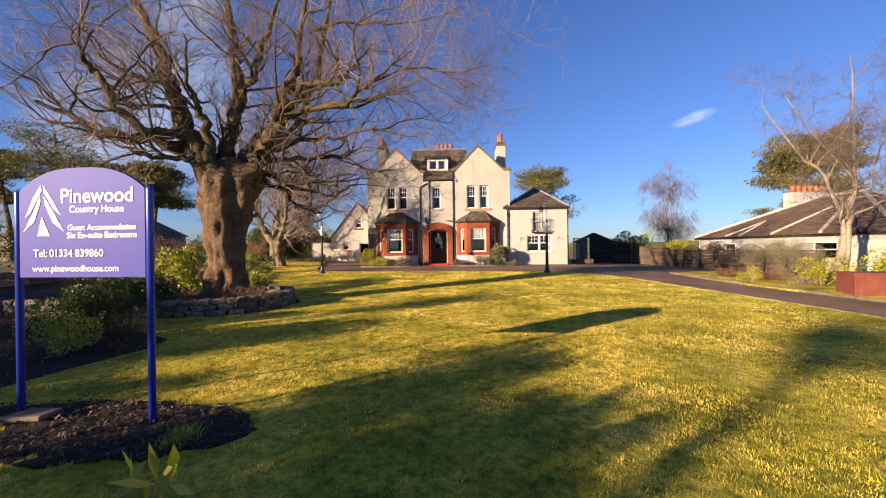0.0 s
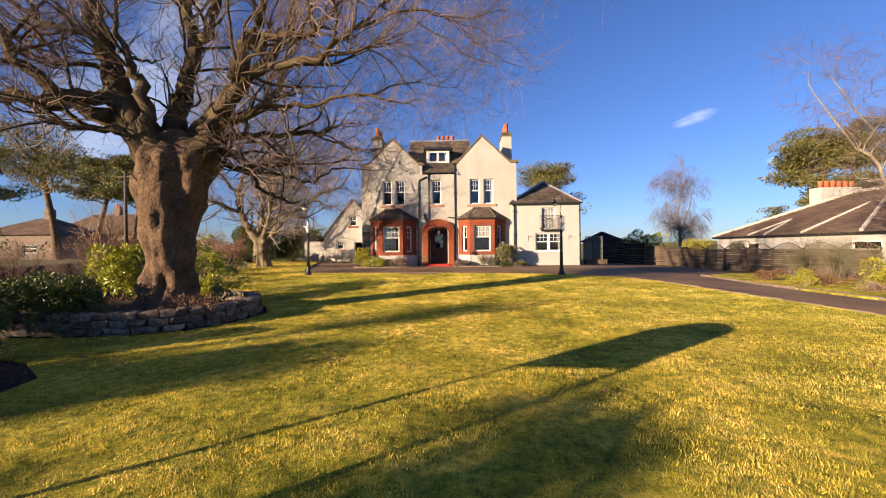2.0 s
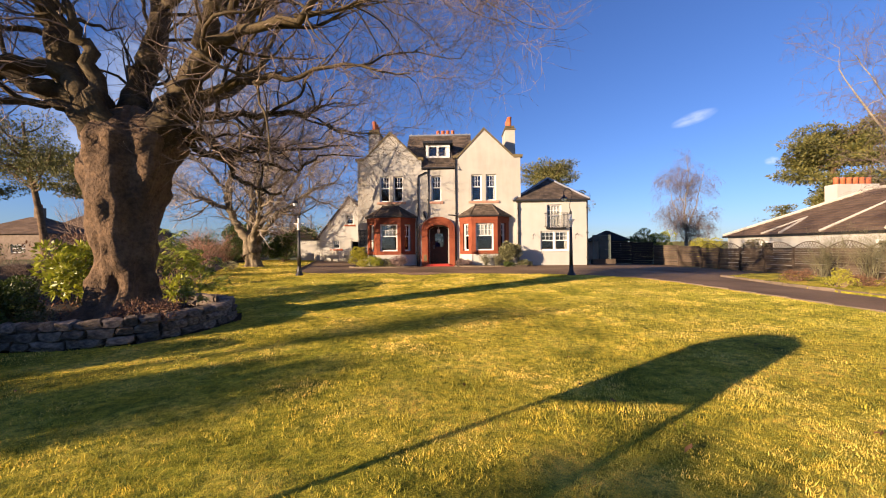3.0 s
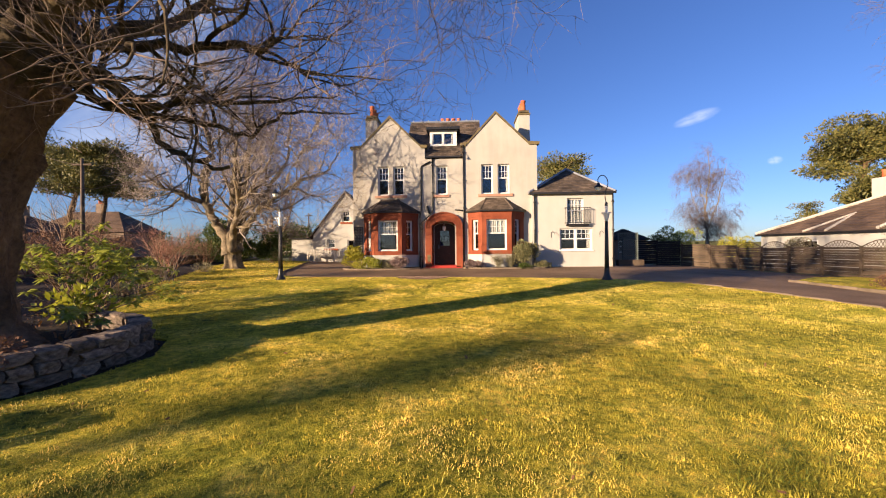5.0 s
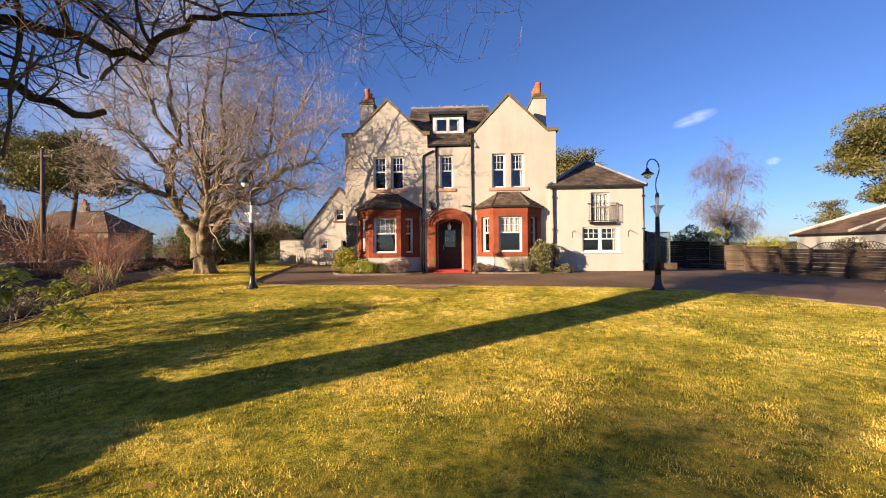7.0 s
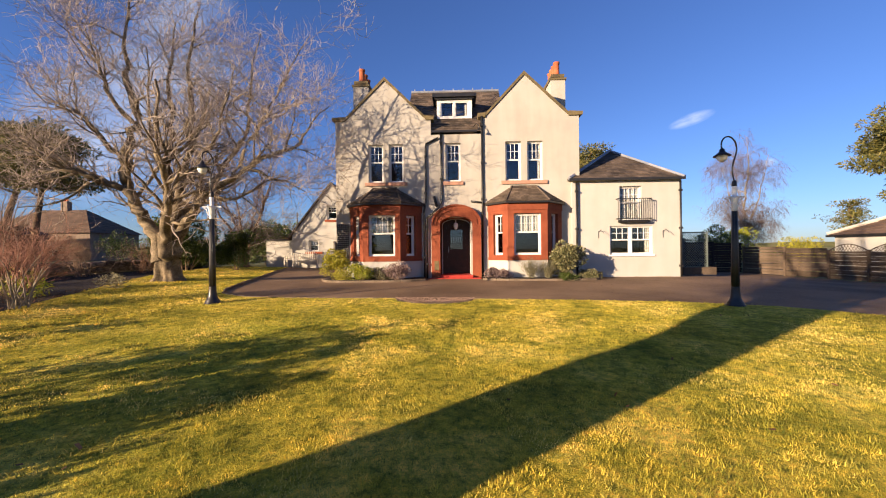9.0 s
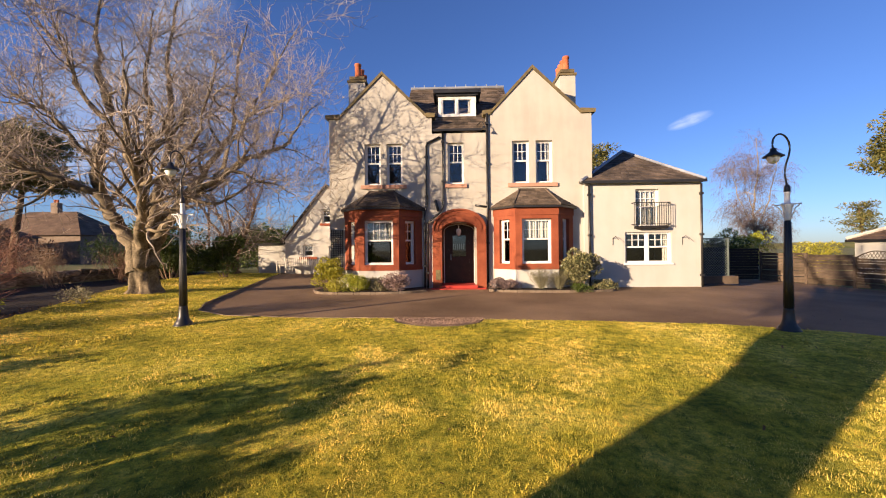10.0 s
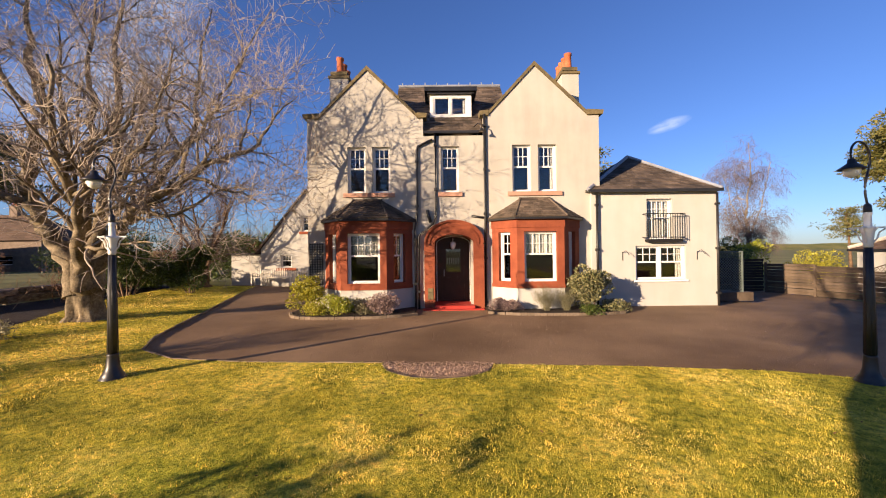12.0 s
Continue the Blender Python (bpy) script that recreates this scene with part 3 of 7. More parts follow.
    s2 = [(-1.42, 0.05, 6.38), (0.78, 0.05, 6.38), (0.78, 1.0, 6.38 + 0.95), (-1.42, 1.0, 6.38 + 0.95)]
    q = [bm.verts.new(v) for v in s2]
    bm.faces.new(q)
    courses(bm, s2, 6, 0.24, 0.015, 12)
    m0 = 6.38 + 0.95
    s3 = [(-2.6, 1.0, m0), (1.9, 1.0, m0), (1.9, 3.2, ridge_z), (-2.6, 3.2, ridge_z)]
    q = [bm.verts.new(v) for v in s3]
    bm.faces.new(q)
    courses(bm, s3, 12, 0.24, 0.015, 13)
    q = [bm.verts.new(v) for v in ((-2.6, 3.2, ridge_z), (1.9, 3.2, ridge_z), (1.9, 7.0, 6.6), (-2.6, 7.0, 6.6))]
    bm.faces.new(q)
    part("roof", bm, "slate", h, "weathered brown slate roof between the gables")
    bm = bmesh.new()
    tube(bm, [(-2.6, 3.2, ridge_z + 0.05), (1.9, 3.2, ridge_z + 0.05)], 0.07, 8)
    for i in range(9):
        box(bm, -2.45 + i * 0.5, -2.41 + i * 0.5, 3.18, 3.22, ridge_z + 0.1, ridge_z + 0.2)
    part("ridge", bm, "lead", h, "grey lead ridge with clips")
    # dormer
    dx0, dx1, dy = -1.18, 0.42, 0.85
    bm = bmesh.new()
    wall_holes(bm, dx0, dx1, 7.12, 8.08, dy, dy + 0.12, [(dx0 + 0.14, dx1 - 0.14, 7.27, 8.0)])
    box(bm, dx0, dx0 + 0.1, dy + 0.12, 2.6, 7.2, 8.08)
    box(bm, dx1 - 0.1, dx1, dy + 0.12, 2.6, 7.2, 8.08)
    part("dormer", bm, "paint", h, "white painted dormer with flat dark roof")
    bm = bmesh.new()
    box(bm, dx0 - 0.10, dx1 + 0.10, dy - 0.12, 3.0, 8.082, 8.15)
    box(bm, dx0 - 0.20, dx1 + 0.20, dy - 0.22, 3.0, 8.152, 8.31)
    part("dormer_roof", bm, "black", h, "dark flat dormer roof")
    mid = (dx0 + dx1) / 2
    window(h, dx0 + 0.14, mid, 7.27, 8.0, dy + 0.02, cols=1, rows=1, split=0.02, label="white dormer casement", fw=0.05)
    window(h, mid, dx1 - 0.14, 7.27, 8.0, dy + 0.02, cols=1, rows=1, split=0.02, label="white dormer casement with curtain", curtain=0.3, fw=0.05)
    # gutter at the middle
    bm = bmesh.new()
    box(bm, -1.38, 0.60, -0.14, -0.02, 6.32, 6.40)
    part("gutter", bm, "black", h, "black gutter over the middle window")
    # upper windows
    for i, (a, b, c, d) in enumerate(FL):
        window(h, a, b, c, d, 0.12, cols=3 if i != 2 else 3, rows=2, split=0.46, curtain=0.28 if i == 4 else 0, label="white sash window with six small upper panes")
    for a, b in ((-4.32, -2.46), (-0.9, -0.02), (1.63, 3.6)):
        sill(h, a, b, 4.2)
    bay(h, -5.0, -4.24, -2.68, -1.86, "a", 21)
    bay(h, 1.04, 1.78, 3.40, 4.2, "b", 31)
    # porch
    x0, x1 = -1.42, 0.72
    cx = (x0 + x1) / 2
    spring, r = 2.36, (x1 - x0) / 2
    ir = 0.70
    bm = bmesh.new()
    n = 14
    rise_o, rise_i = 0.80, 0.32
    outer = [(cx - r * math.cos(math.pi * i / n), spring + rise_o * math.sin(math.pi * i / n)) for i in range(n + 1)]
    inner = [(cx - ir * math.cos(math.pi * i / n), spring - 0.02 + rise_i * math.sin(math.pi * i / n)) for i in range(n + 1)]
    for i in range(n):
        prism(bm, [inner[i], inner[i + 1], outer[i + 1], outer[i]], -0.22, 0.0)
        prism(bm, [inner[i], inner[i + 1], (inner[i + 1][0], inner[i + 1][1] + 0.1), (inner[i][0], inner[i][1] + 0.1)], 0.0, 1.2)
    box(bm, x0, cx - ir, -0.22, 0.0, -0.1, spring)
    box(bm, cx + ir, x1, -0.22, 0.0, -0.1, spring)
    box(bm, cx - ir - 0.12, cx - ir, 0.0, 1.2, 0.0, spring)
    box(bm, cx + ir, cx + ir + 0.12, 0.0, 1.2, 0.0, spring)
    part("porch", bm, "red", h, "red sandstone arched porch")
    bm = bmesh.new()
    for k, (rr, ri, yy) in enumerate(((r + 0.0, rise_o, -0.27), (r - 0.16, rise_o - 0.17, -0.255))):
        o = [(cx - rr * math.cos(math.pi * i / n), spring + 0.02 + ri * math.sin(math.pi * i / n)) for i in range(n + 1)]
        for i in range(n):
            a, b = o[i], o[i + 1]
            prism(bm, [a, b, (cx + (b[0] - cx) * 0.95, b[1] - 0.07), (cx + (a[0] - cx) * 0.95, a[1] - 0.07)], yy, -0.215)
    part("porch_moulding", bm, "red", h, "carved red stone arch moulding")
    bm = bmesh.new()
    wall_holes(bm, cx - ir, cx + ir, 0.12, 2.75, 0.95, 1.05, [(cx - 0.42, cx + 0.42, 0.2, 2.35)])
    part("door_surround", bm, "door", h, "dark wood door surround with glazing")
    bm = bmesh.new()
    wall_holes(bm, cx - 0.42, cx + 0.42, 0.2, 2.35, 0.97, 1.02, [(cx - 0.28, cx + 0.28, 1.25, 2.15)])
    box(bm, cx - 0.26, cx - 0.04, 0.955, 0.97, 0.4, 1.05)
    box(bm, cx + 0.04, cx + 0.26, 0.955, 0.97, 0.4, 1.05)
    d = part("door", bm, "door", h, "dark red brown panelled front door with glass")
    bm = bmesh.new()
    box(bm, cx - 0.28, cx + 0.28, 0.99, 1.0, 1.25, 2.15)
    part("pane", bm, "glass", d)
    bm = bmesh.new()
    for k in range(6):
        box(bm, cx - 0.25 + k * 0.085, cx - 0.21 + k * 0.085, 1.004, 1.012, 1.55, 1.8)
    part("leaded_panel", bm, "curtain", d, "pale leaded glass band")
    bm = bmesh.new()
    box(bm, cx - 0.37, cx - 0.34, 0.93, 0.97, 1.1, 1.35)
    part("door_handle", bm, "lead", d, "silver door handle")
    bm = bmesh.new()
    n2 = 14
    for i in range(n2):
        t0, t1 = math.pi * i / n2, math.pi * (i + 1) / n2
        q = lambda t, rr, ro: (cx - rr * math.cos(t), spring - 0.02 + ro * math.sin(t))
        prism(bm, [q(t0, ir - 0.08, 0.26), q(t1, ir - 0.08, 0.26), q(t1, ir - 0.05, 0.29), q(t0, ir - 0.05, 0.29)], 0.80, 0.84)
    box(bm, cx - ir + 0.05, cx - ir + 0.08, 0.80, 0.84, 0.12, spring)
    box(bm, cx + ir - 0.08, cx + ir - 0.05, 0.80, 0.84, 0.12, spring)
    part("door_trim", bm, "paint", h, "thin white trim round the doorway")
    bm = bmesh.new()
    lathe(bm, [(0.02, 2.55), (0.02, 2.42), (0.09, 2.40), (0.11, 2.3), (0.07, 2.16), (0.02, 2.12)], 10, Matrix.Translation((cx - 0.02, 0.5, 0)))
    part("porch_lantern", bm, "diffuser", h, "small hanging glass porch lantern", smooth=True)
    # steps
    bm = bmesh.new()
    prism(bm, [(x0 - 0.05, -0.15), (x1 - 0.05, -0.15), (x1 - 0.05, 0.03), (x0 - 0.05, 0.03)], -0.62, -0.22)
    box(bm, cx - ir, cx + ir, -0.42, 0.0, 0.03, 0.13)
    box(bm, cx - ir, cx + ir, 0.0, 1.2, 0.0, 0.13)
    part("step", bm, "redstep", h, "red painted front steps")
    bm = bmesh.new()
    box(bm, x0 + 0.12, cx - ir - 0.06, -0.235, -0.221, 0.34, 0.74)
    part("meter_cover", bm, "cope", h, "pale brown cover plate on the porch pier")
    pipe(h, [(-0.98, -0.06, 6.3), (-0.98, -0.06, 3.35), (-1.1, -0.1, 3.05), (-1.62, -0.1, 2.62), (-1.62, -0.08, -0.05)])
    pipe(h, [(-1.1, -0.06, 6.1), (-1.62, -0.06, 5.85), (-1.66, -0.06, 5.7), (-1.66, -0.06, 3.3), (-1.74, -0.1, 2.9), (-1.74, -0.1, -0.05)])
    pipe(h, [(0.80, -0.06, 7.0), (0.80, -0.06, -0.05)])
    pipe(h, [(0.3, -0.05, 3.32), (0.8, -0.05, 3.25)])
    pipe(h, [(-1.3, -0.06, 3.55), (-1.18, -0.06, 3.1)], 0.06)
    for x in (0.98,):
        bm = bmesh.new()
        tube(bm, [(0.62 - 0.2, -0.03, 6.55), (0.55, -0.25, 6.62), (0.62, -0.35, 6.55), (0.66, -0.35, 6.42)], 0.02, 6)
        lathe(bm, [(0.03, 6.42), (0.09, 6.32), (0.02, 6.31)], 10, Matrix.Translation((0.66, -0.35, 0)))
        part("wall_lamp", bm, "black", h, "small black swan neck wall lamp")
    # chimneys
    for x, y, w, dd, zt, npots in ((-4.90, 2.6, 0.74, 1.7, 9.15, 3), (4.56, 2.6, 0.68, 1.7, 9.25, 4)):
        bm = bmesh.new()
        box(bm, x - w / 2, x + w / 2, y - dd / 2, y + dd / 2, 6.2, zt)
        box(bm, x - w / 2 - 0.02, x + w / 2 + 0.02, y - dd / 2 - 0.02, y + dd / 2 + 0.02, 6.5, 7.9 if x > 0 else 7.5)
        c = part("chimney", bm, "render", h, "cream rendered chimney stack")
        bm = bmesh.new()
        box(bm, x - w / 2 - 0.05, x + w / 2 + 0.05, y - dd / 2 - 0.05, y + dd / 2 + 0.05, zt, zt + 0.10)
        box(bm, x - w / 2 + 0.03, x + w / 2 - 0.03, y - dd / 2 + 0.03, y + dd / 2 - 0.03, zt + 0.16, zt + 0.30)
        part("chimney_cap", bm, "cope", c, "mossy brown stone cap")
        for k in range(npots):
            bm = bmesh.new()
            yy = y - dd / 2 + 0.28 + k * (dd - 0.5) / max(1, npots - 1)
            lathe(bm, [(0.17, zt + 0.3), (0.15, zt + 0.4), (0.135, zt + 0.85), (0.16, zt + 0.88), (0.16, zt + 0.95), (0.11, zt + 0.95)], 12, Matrix.Translation((x, yy, 0)))
            part("chimney_pot", bm, "pot", c, "orange clay chimney pot", smooth=True)
    # back chimney seen over the ridge
    bm = bmesh.new()
    box(bm, -0.9, 0.7, 6.4, 7.1, 6.2, 10.2)
    c = part("chimney", bm, "render", h, "low chimney behind the ridge")
    for k in range(4):
        bm = bmesh.new()
        lathe(bm, [(0.16, 10.2), (0.14, 10.7), (0.17, 10.75), (0.1, 10.76)], 10, Matrix.Translation((-0.65 + k * 0.4, 6.75, 0)))
        part("chimney_pot", bm, "pot", c, "red clay chimney pot", smooth=True)
    # trellis by the bay
    bm = bmesh.new()
    for i in range(6):
        box(bm, -5.56 + i * 0.09, -5.53 + i * 0.09, -0.05, -0.03, 0.7, 2.4)
    for i in range(19):
        box(bm, -5.58, -5.06, -0.03, -0.012, 0.72 + i * 0.09, 0.75 + i * 0.09)
    part("wall_trellis", bm, "black", h, "black wooden trellis on the wall")
    # side wing
    ex0, ex1, ey = 4.62, 9.19, -0.12
    zt = 4.12
    bm = bmesh.new()
    wall_holes(bm, ex0, ex1, -0.4, zt, ey, ey + 0.3, [(6.62, 7.55, 2.38, 3.86), (6.2, 8.0, 0.94, 2.16)])
    part("wing_wall", bm, "render2", h, "white rendered side wing")
    for a in ((ex1 - 0.3, ex1, ey + 0.3, 6.0, -0.4, zt), (ex0, ex0 + 0.3, ey + 0.3, 6.0, -0.4, zt), (ex0, ex1, 6.0, 6.3, -0.4, zt)):
        bm = bmesh.new()
        box(bm, *a)
        part("wing_wall", bm, "render2", h)
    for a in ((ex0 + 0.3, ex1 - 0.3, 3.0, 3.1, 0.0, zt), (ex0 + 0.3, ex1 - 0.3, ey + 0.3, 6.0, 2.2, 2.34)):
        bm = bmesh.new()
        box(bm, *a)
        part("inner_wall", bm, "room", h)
    bm = bmesh.new()
    e = 0.16
    box(bm, ex0 - e, ex1 + 0.08, ey - e, 6.3 + e, zt, zt + 0.03)
    box(bm, ex0 - e, ex1 + 0.08, ey - e - 0.08, ey - e, zt - 0.03, zt + 0.07)
    part("gutter", bm, "black", h, "black gutter along the wing")
    pipe(h, [(4.78, -0.22, 4.05), (4.78, -0.22, -0.05)])
    pipe(h, [(9.13, -0.2, 4.05), (9.13, -0.2, -0.05)])
    cxm, rz = (ex0 + ex1) / 2 + 0.4, 6.0
    a, b = (ex0 - e, ey - e, zt + 0.05), (ex1 + 0.08, ey - e, zt + 0.05)
    c, d = (ex1 + 0.08, 6.46, zt + 0.05), (ex0 - e, 6.46, zt + 0.05)
    r1, r2 = (cxm, 2.7, rz), (cxm, 3.8, rz)
    bm = bmesh.new()
    for k, pl in enumerate(([a, b, r1, r1], [b, c, r2, r1], [d, a, r1, r2], [c, d, r2, r2])):
        courses(bm, pl, 15, 0.26, 0.014, 40 + k)
        q = [bm.verts.new(v) for v in (pl[:3] if pl[2] == pl[3] else pl)]
        bm.faces.new(q)
    rf = part("wing_roof", bm, "slate", h, "brown slate hipped roof on the wing")
    bm = bmesh.new()
    for p in (a, b):
        tube(bm, [(p[0], p[1], p[2] + 0.03), (r1[0], r1[1], r1[2] + 0.05)], 0.075, 6)
    part("hip_flashing", bm, "lead", rf, "grey lead hip flashing")
    window(h, 6.62, 7.55, 2.38, 3.86, ey + 0.12, cols=4, rows=2, split=0.47, bottom_cols=4, curtain=0.9, label="white balcony window with curtain")
    window(h, 6.2, 7.1, 0.94, 2.16, ey + 0.08, cols=3, rows=2, split=0.48, bottom_cols=1, label="white sash window with small upper panes")
    window(h, 7.1, 8.0, 0.94, 2.16, ey + 0.08, cols=3, rows=2, split=0.48, bottom_cols=1, curtain=0.3, label="white sash window with curtain")
    bm = bmesh.new()
    box(bm, 6.14, 8.06, ey - 0.06, ey + 0.1, 0.87, 0.94)
    part("window_sill", bm, "paint", h, "white painted sill")
    # balcony
    bm = bmesh.new()
    bx0, bx1, by = 6.45, 7.87, ey - 0.26
    box(bm, bx0 + 0.1, bx1 - 0.1, by + 0.02, ey, 2.30, 2.40)
    bal = part("balcony", bm, "gate", h, "black metal balcony shelf and railing")
    for z in (2.46, 3.30):
        bm = bmesh.new()
        tube(bm, [(bx0 + 0.015, ey, z), (bx0 + 0.015, by + 0.015, z), (bx1 - 0.015, by + 0.015, z), (bx1 - 0.015, ey, z)], 0.018, 6)
        part("balcony_rail", bm, "black", bal)
    for i in range(17):
        bm = bmesh.new()
        xx = bx0 + 0.01 + i * (bx1 - bx0 - 0.03) / 16
        box(bm, xx, xx + 0.014, by + 0.008, by + 0.022, 2.40, 3.30)
        part("baluster", bm, "black", bal)
    for xx in (5.72, 8.42):
        bm = bmesh.new()
        tube(bm, [(xx, ey - 0.01, 1.65), (xx, ey - 0.01, 1.95)], 0.012, 6)
        tube(bm, [(xx, ey - 0.01, 1.92), (xx + 0.06, ey - 0.15, 2.0), (xx + 0.12, ey - 0.27, 1.85)], 0.012, 6)
        part("basket_bracket", bm, "black", h, "black iron hanging basket bracket")
    return h


house()


def cottage():
    h = thing("cottage", pose(0, 39.0, 0.62, 0, 0, 0), "white rendered steep gabled cottage behind the villa", "house")
    bm = bmesh.new()
    holes = [(-9.95, -9.3, 0.95, 1.70), (-8.72, -8.05, 3.1, 4.0), (-8.3, -6.9, 0.0, 1.62)]
    wall_holes(bm, -11.1, -5.6, -0.4, 2.05, 0, 0.3, [holes[0], holes[2]])
    part("wall", bm, "render2", h)
    for pts in ([(-11.1, 2.05), (-8.72, 2.05), (-8.72, 5.15)], [(-8.72, 2.05), (-5.6, 2.05), (-5.6, 2.5), (-6.2, 3.1), (-8.72, 3.1)], [(-8.05, 3.1), (-6.2, 3.1), (-7.05, 4.0), (-8.05, 4.0)], [(-8.72, 4.0), (-7.05, 4.0), (-8.45, 5.5), (-8.72, 5.15)]):
        bm = bmesh.new()
        prism(bm, pts, 0, 0.3)
        part("gable_wall", bm, "render2", h)
    bm = bmesh.new()
    box(bm, -11.1, -10.8, 0.3, 8, -0.4, 2.05)
    part("wall", bm, "render2", h)
    bm = bmesh.new()
    slab(bm, [(-11.35, -0.15, 1.95), (-8.45, -0.15, 5.66), (-8.45, 8, 5.66), (-11.35, 8, 1.95)], 0.14)
    slab(bm, [(-8.45, -0.15, 5.66), (-5.5, -0.15, 2.6), (-5.5, 8, 2.6), (-8.45, 8, 5.66)], 0.14)
    part("roof", bm, "slate", h, "dark slate roof")
    window(h, -9.95, -9.3, 0.95, 1.70, 0.1, cols=3, rows=2, label="small white sash window")
    window(h, -8.72, -8.05, 3.1, 4.0, 0.1, cols=3, rows=2, label="small white sash window")
    for a, b, z in ((-10.2, -9.05, 0.93), (-8.85, -7.9, 3.1)):
        sill(h, a, b, z, mat="red", label="red stone sill")
    window(h, -8.3, -6.9, 0.0, 1.62, 0.1, cols=1, rows=1, split=0.02, label="white framed glass garden door")
    bm = bmesh.new()
    box(bm, -13.2, -11.12, 0.8, 4.0, -0.4, 1.75)
    lt = part("lean_to", bm, "render2", h, "low white lean-to beside the cottage")
    bm = bmesh.new()
    box(bm, -13.4, -11.1, 0.6, 4.2, 1.752, 1.85)
    part("roof_edge", bm, "gate", lt)
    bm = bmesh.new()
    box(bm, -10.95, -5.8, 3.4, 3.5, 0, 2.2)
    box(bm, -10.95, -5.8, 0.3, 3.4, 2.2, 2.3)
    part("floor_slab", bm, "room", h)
    return h


cottage()


def bungalow():
    h = thing("bungalow", pose(24.4, 37.0, -0.25, 0, 0, 0), "long white bungalow with brown tiled hipped roof", "house")
    bm = bmesh.new()
    wall_holes(bm, -16, 0, -0.4, 2.55, 0, 0.3, [(-4.6, -3.4, 0.9, 2.0), (-13, -11.4, 0.9, 2.0)], pose(0, 0, 0, 0, 0, 90))
    box(bm, 0.3, 12.0, -0.3, 0, -0.4, 2.55)
    part("wall", bm, "render2", h)
    bm = bmesh.new()
    e, z0, zr = 0.4, 2.5, 5.6
    a, b = (-e, e, z0), (-e, -16.4, z0)
    c, d = (12 + e, -16.4, z0), (12 + e, e, z0)
    r1, r2 = (6, -5.6, zr), (6, -8.6, zr)
    for k, pl in enumerate(([b, a, r1, r2], [a, d, r1, r1], [c, b, r2, r2], [d, c, r2, r1])):
        courses(bm, pl, 16, 0.6, 0.03, 60 + k)
        q = [bm.verts.new(v) for v in (pl[:3] if pl[2] == pl[3] else pl)]
        bm.faces.new(q)
    rf = part("roof", bm, "tile", h, "brown tiled hipped roof")
    bm = bmesh.new()
    for p, q in ((a, r1), (b, r2), (d, r1), (r1, r2)):
        tube(bm, [(p[0], p[1], p[2] + 0.08), (q[0], q[1], q[2] + 0.08)], 0.13, 6)
    tube(bm, [(-e, -3.6, z0 + 0.1), (2.2, -4.6, 3.75)], 0.09, 6)
    tube(bm, [(-e, -5.2, z0 + 0.1), (2.2, -4.6, 3.75)], 0.09, 6)
    tube(bm, [(-e, -12.0, z0 + 0.12), (5.6, -8.4, zr - 0.1)], 0.11, 6)
    tube(bm, [(-e, -8.2, z0 + 0.12), (3.8, -8.6, 4.55)], 0.09, 6)
    part("hip_ridge", bm, "mortar", rf, "pale mortared hip tiles")
    bm = bmesh.new()
    box(bm, -e - 0.1, -e, -16.4, e, z0 - 0.12, z0 + 0.02)
    part("gutter", bm, "gate", h)
    pipe(h, [(-0.2, -2.9, 2.45), (-0.1, -2.9, -0.2)], 0.05)
    bm = bmesh.new()
    box(bm, 5.4, 8.6, -3.6, -2.6, 3.4, 6.3)
    ch = part("chimney", bm, "render2", h, "wide white chimney stack")
    for k in range(6):
        bm = bmesh.new()
        lathe(bm, [(0.18, 6.3), (0.16, 6.7), (0.19, 6.85), (0.12, 6.86)], 8, Matrix.Translation((5.8 + k * 0.5, -3.1, 0)))
        part("chimney_pot", bm, "pot", ch, "red clay chimney pot", smooth=True)
    for x0, x1 in ((-4.6, -3.4), (-13, -11.4)):
        window(h, x0, x1, 0.9, 2.0, -0.4, pose(-0.3, 0, 0, 0, 0, 90) @ pose(0, 0.3, 0), cols=1, rows=1, label="white framed bungalow window")
    return h


bungalow()
# ---- plants: builders ----
def tubes(lines, seg):
    """Tapered tubes along many short lines of (point, radius): vertices and quads."""
    vs, fs = [], []
    base = 0
    ang = [2 * math.pi * k / seg for k in range(seg)]
    cs = [(math.cos(a), math.sin(a)) for a in ang]
    for line in lines:
        n = len(line)
        for i, (p, r) in enumerate(line):
            a, b = line[max(i - 1, 0)][0], line[min(i + 1, n - 1)][0]
            d = (b - a)
            d.normalize()
            u = d.cross(Vector((0.31, 0.17, 0.93)) if abs(d.z) < 0.9 else Vector((1, 0, 0)))
            u.normalize()
            w = d.cross(u)
            for c, s in cs:
                vs.append(p + u * (r * c) + w * (r * s))
        for i in range(n - 1):
            for k in range(seg):
                k2 = (k + 1) % seg
                fs.append((base + i * seg + k, base + i * seg + k2, base + (i + 1) * seg + k2, base + (i + 1) * seg + k))
        base += n * seg
    return vs, fs


def wander(rnd, p, d, length, r, steps, bend, lift, end=0.25):
    """One branch: a wandering line that thins out."""
    line = [(p.copy(), r)]
    d = d.normalized()
    for i in range(steps):
        d = (d + Vector((rnd.gauss(0, bend), rnd.gauss(0, bend), rnd.gauss(0, bend) + lift))).normalized()
        p = p + d * (length / steps)
        line.append((p.copy(), r * (1 - (1 - end) * (i + 1) / steps)))
    return line


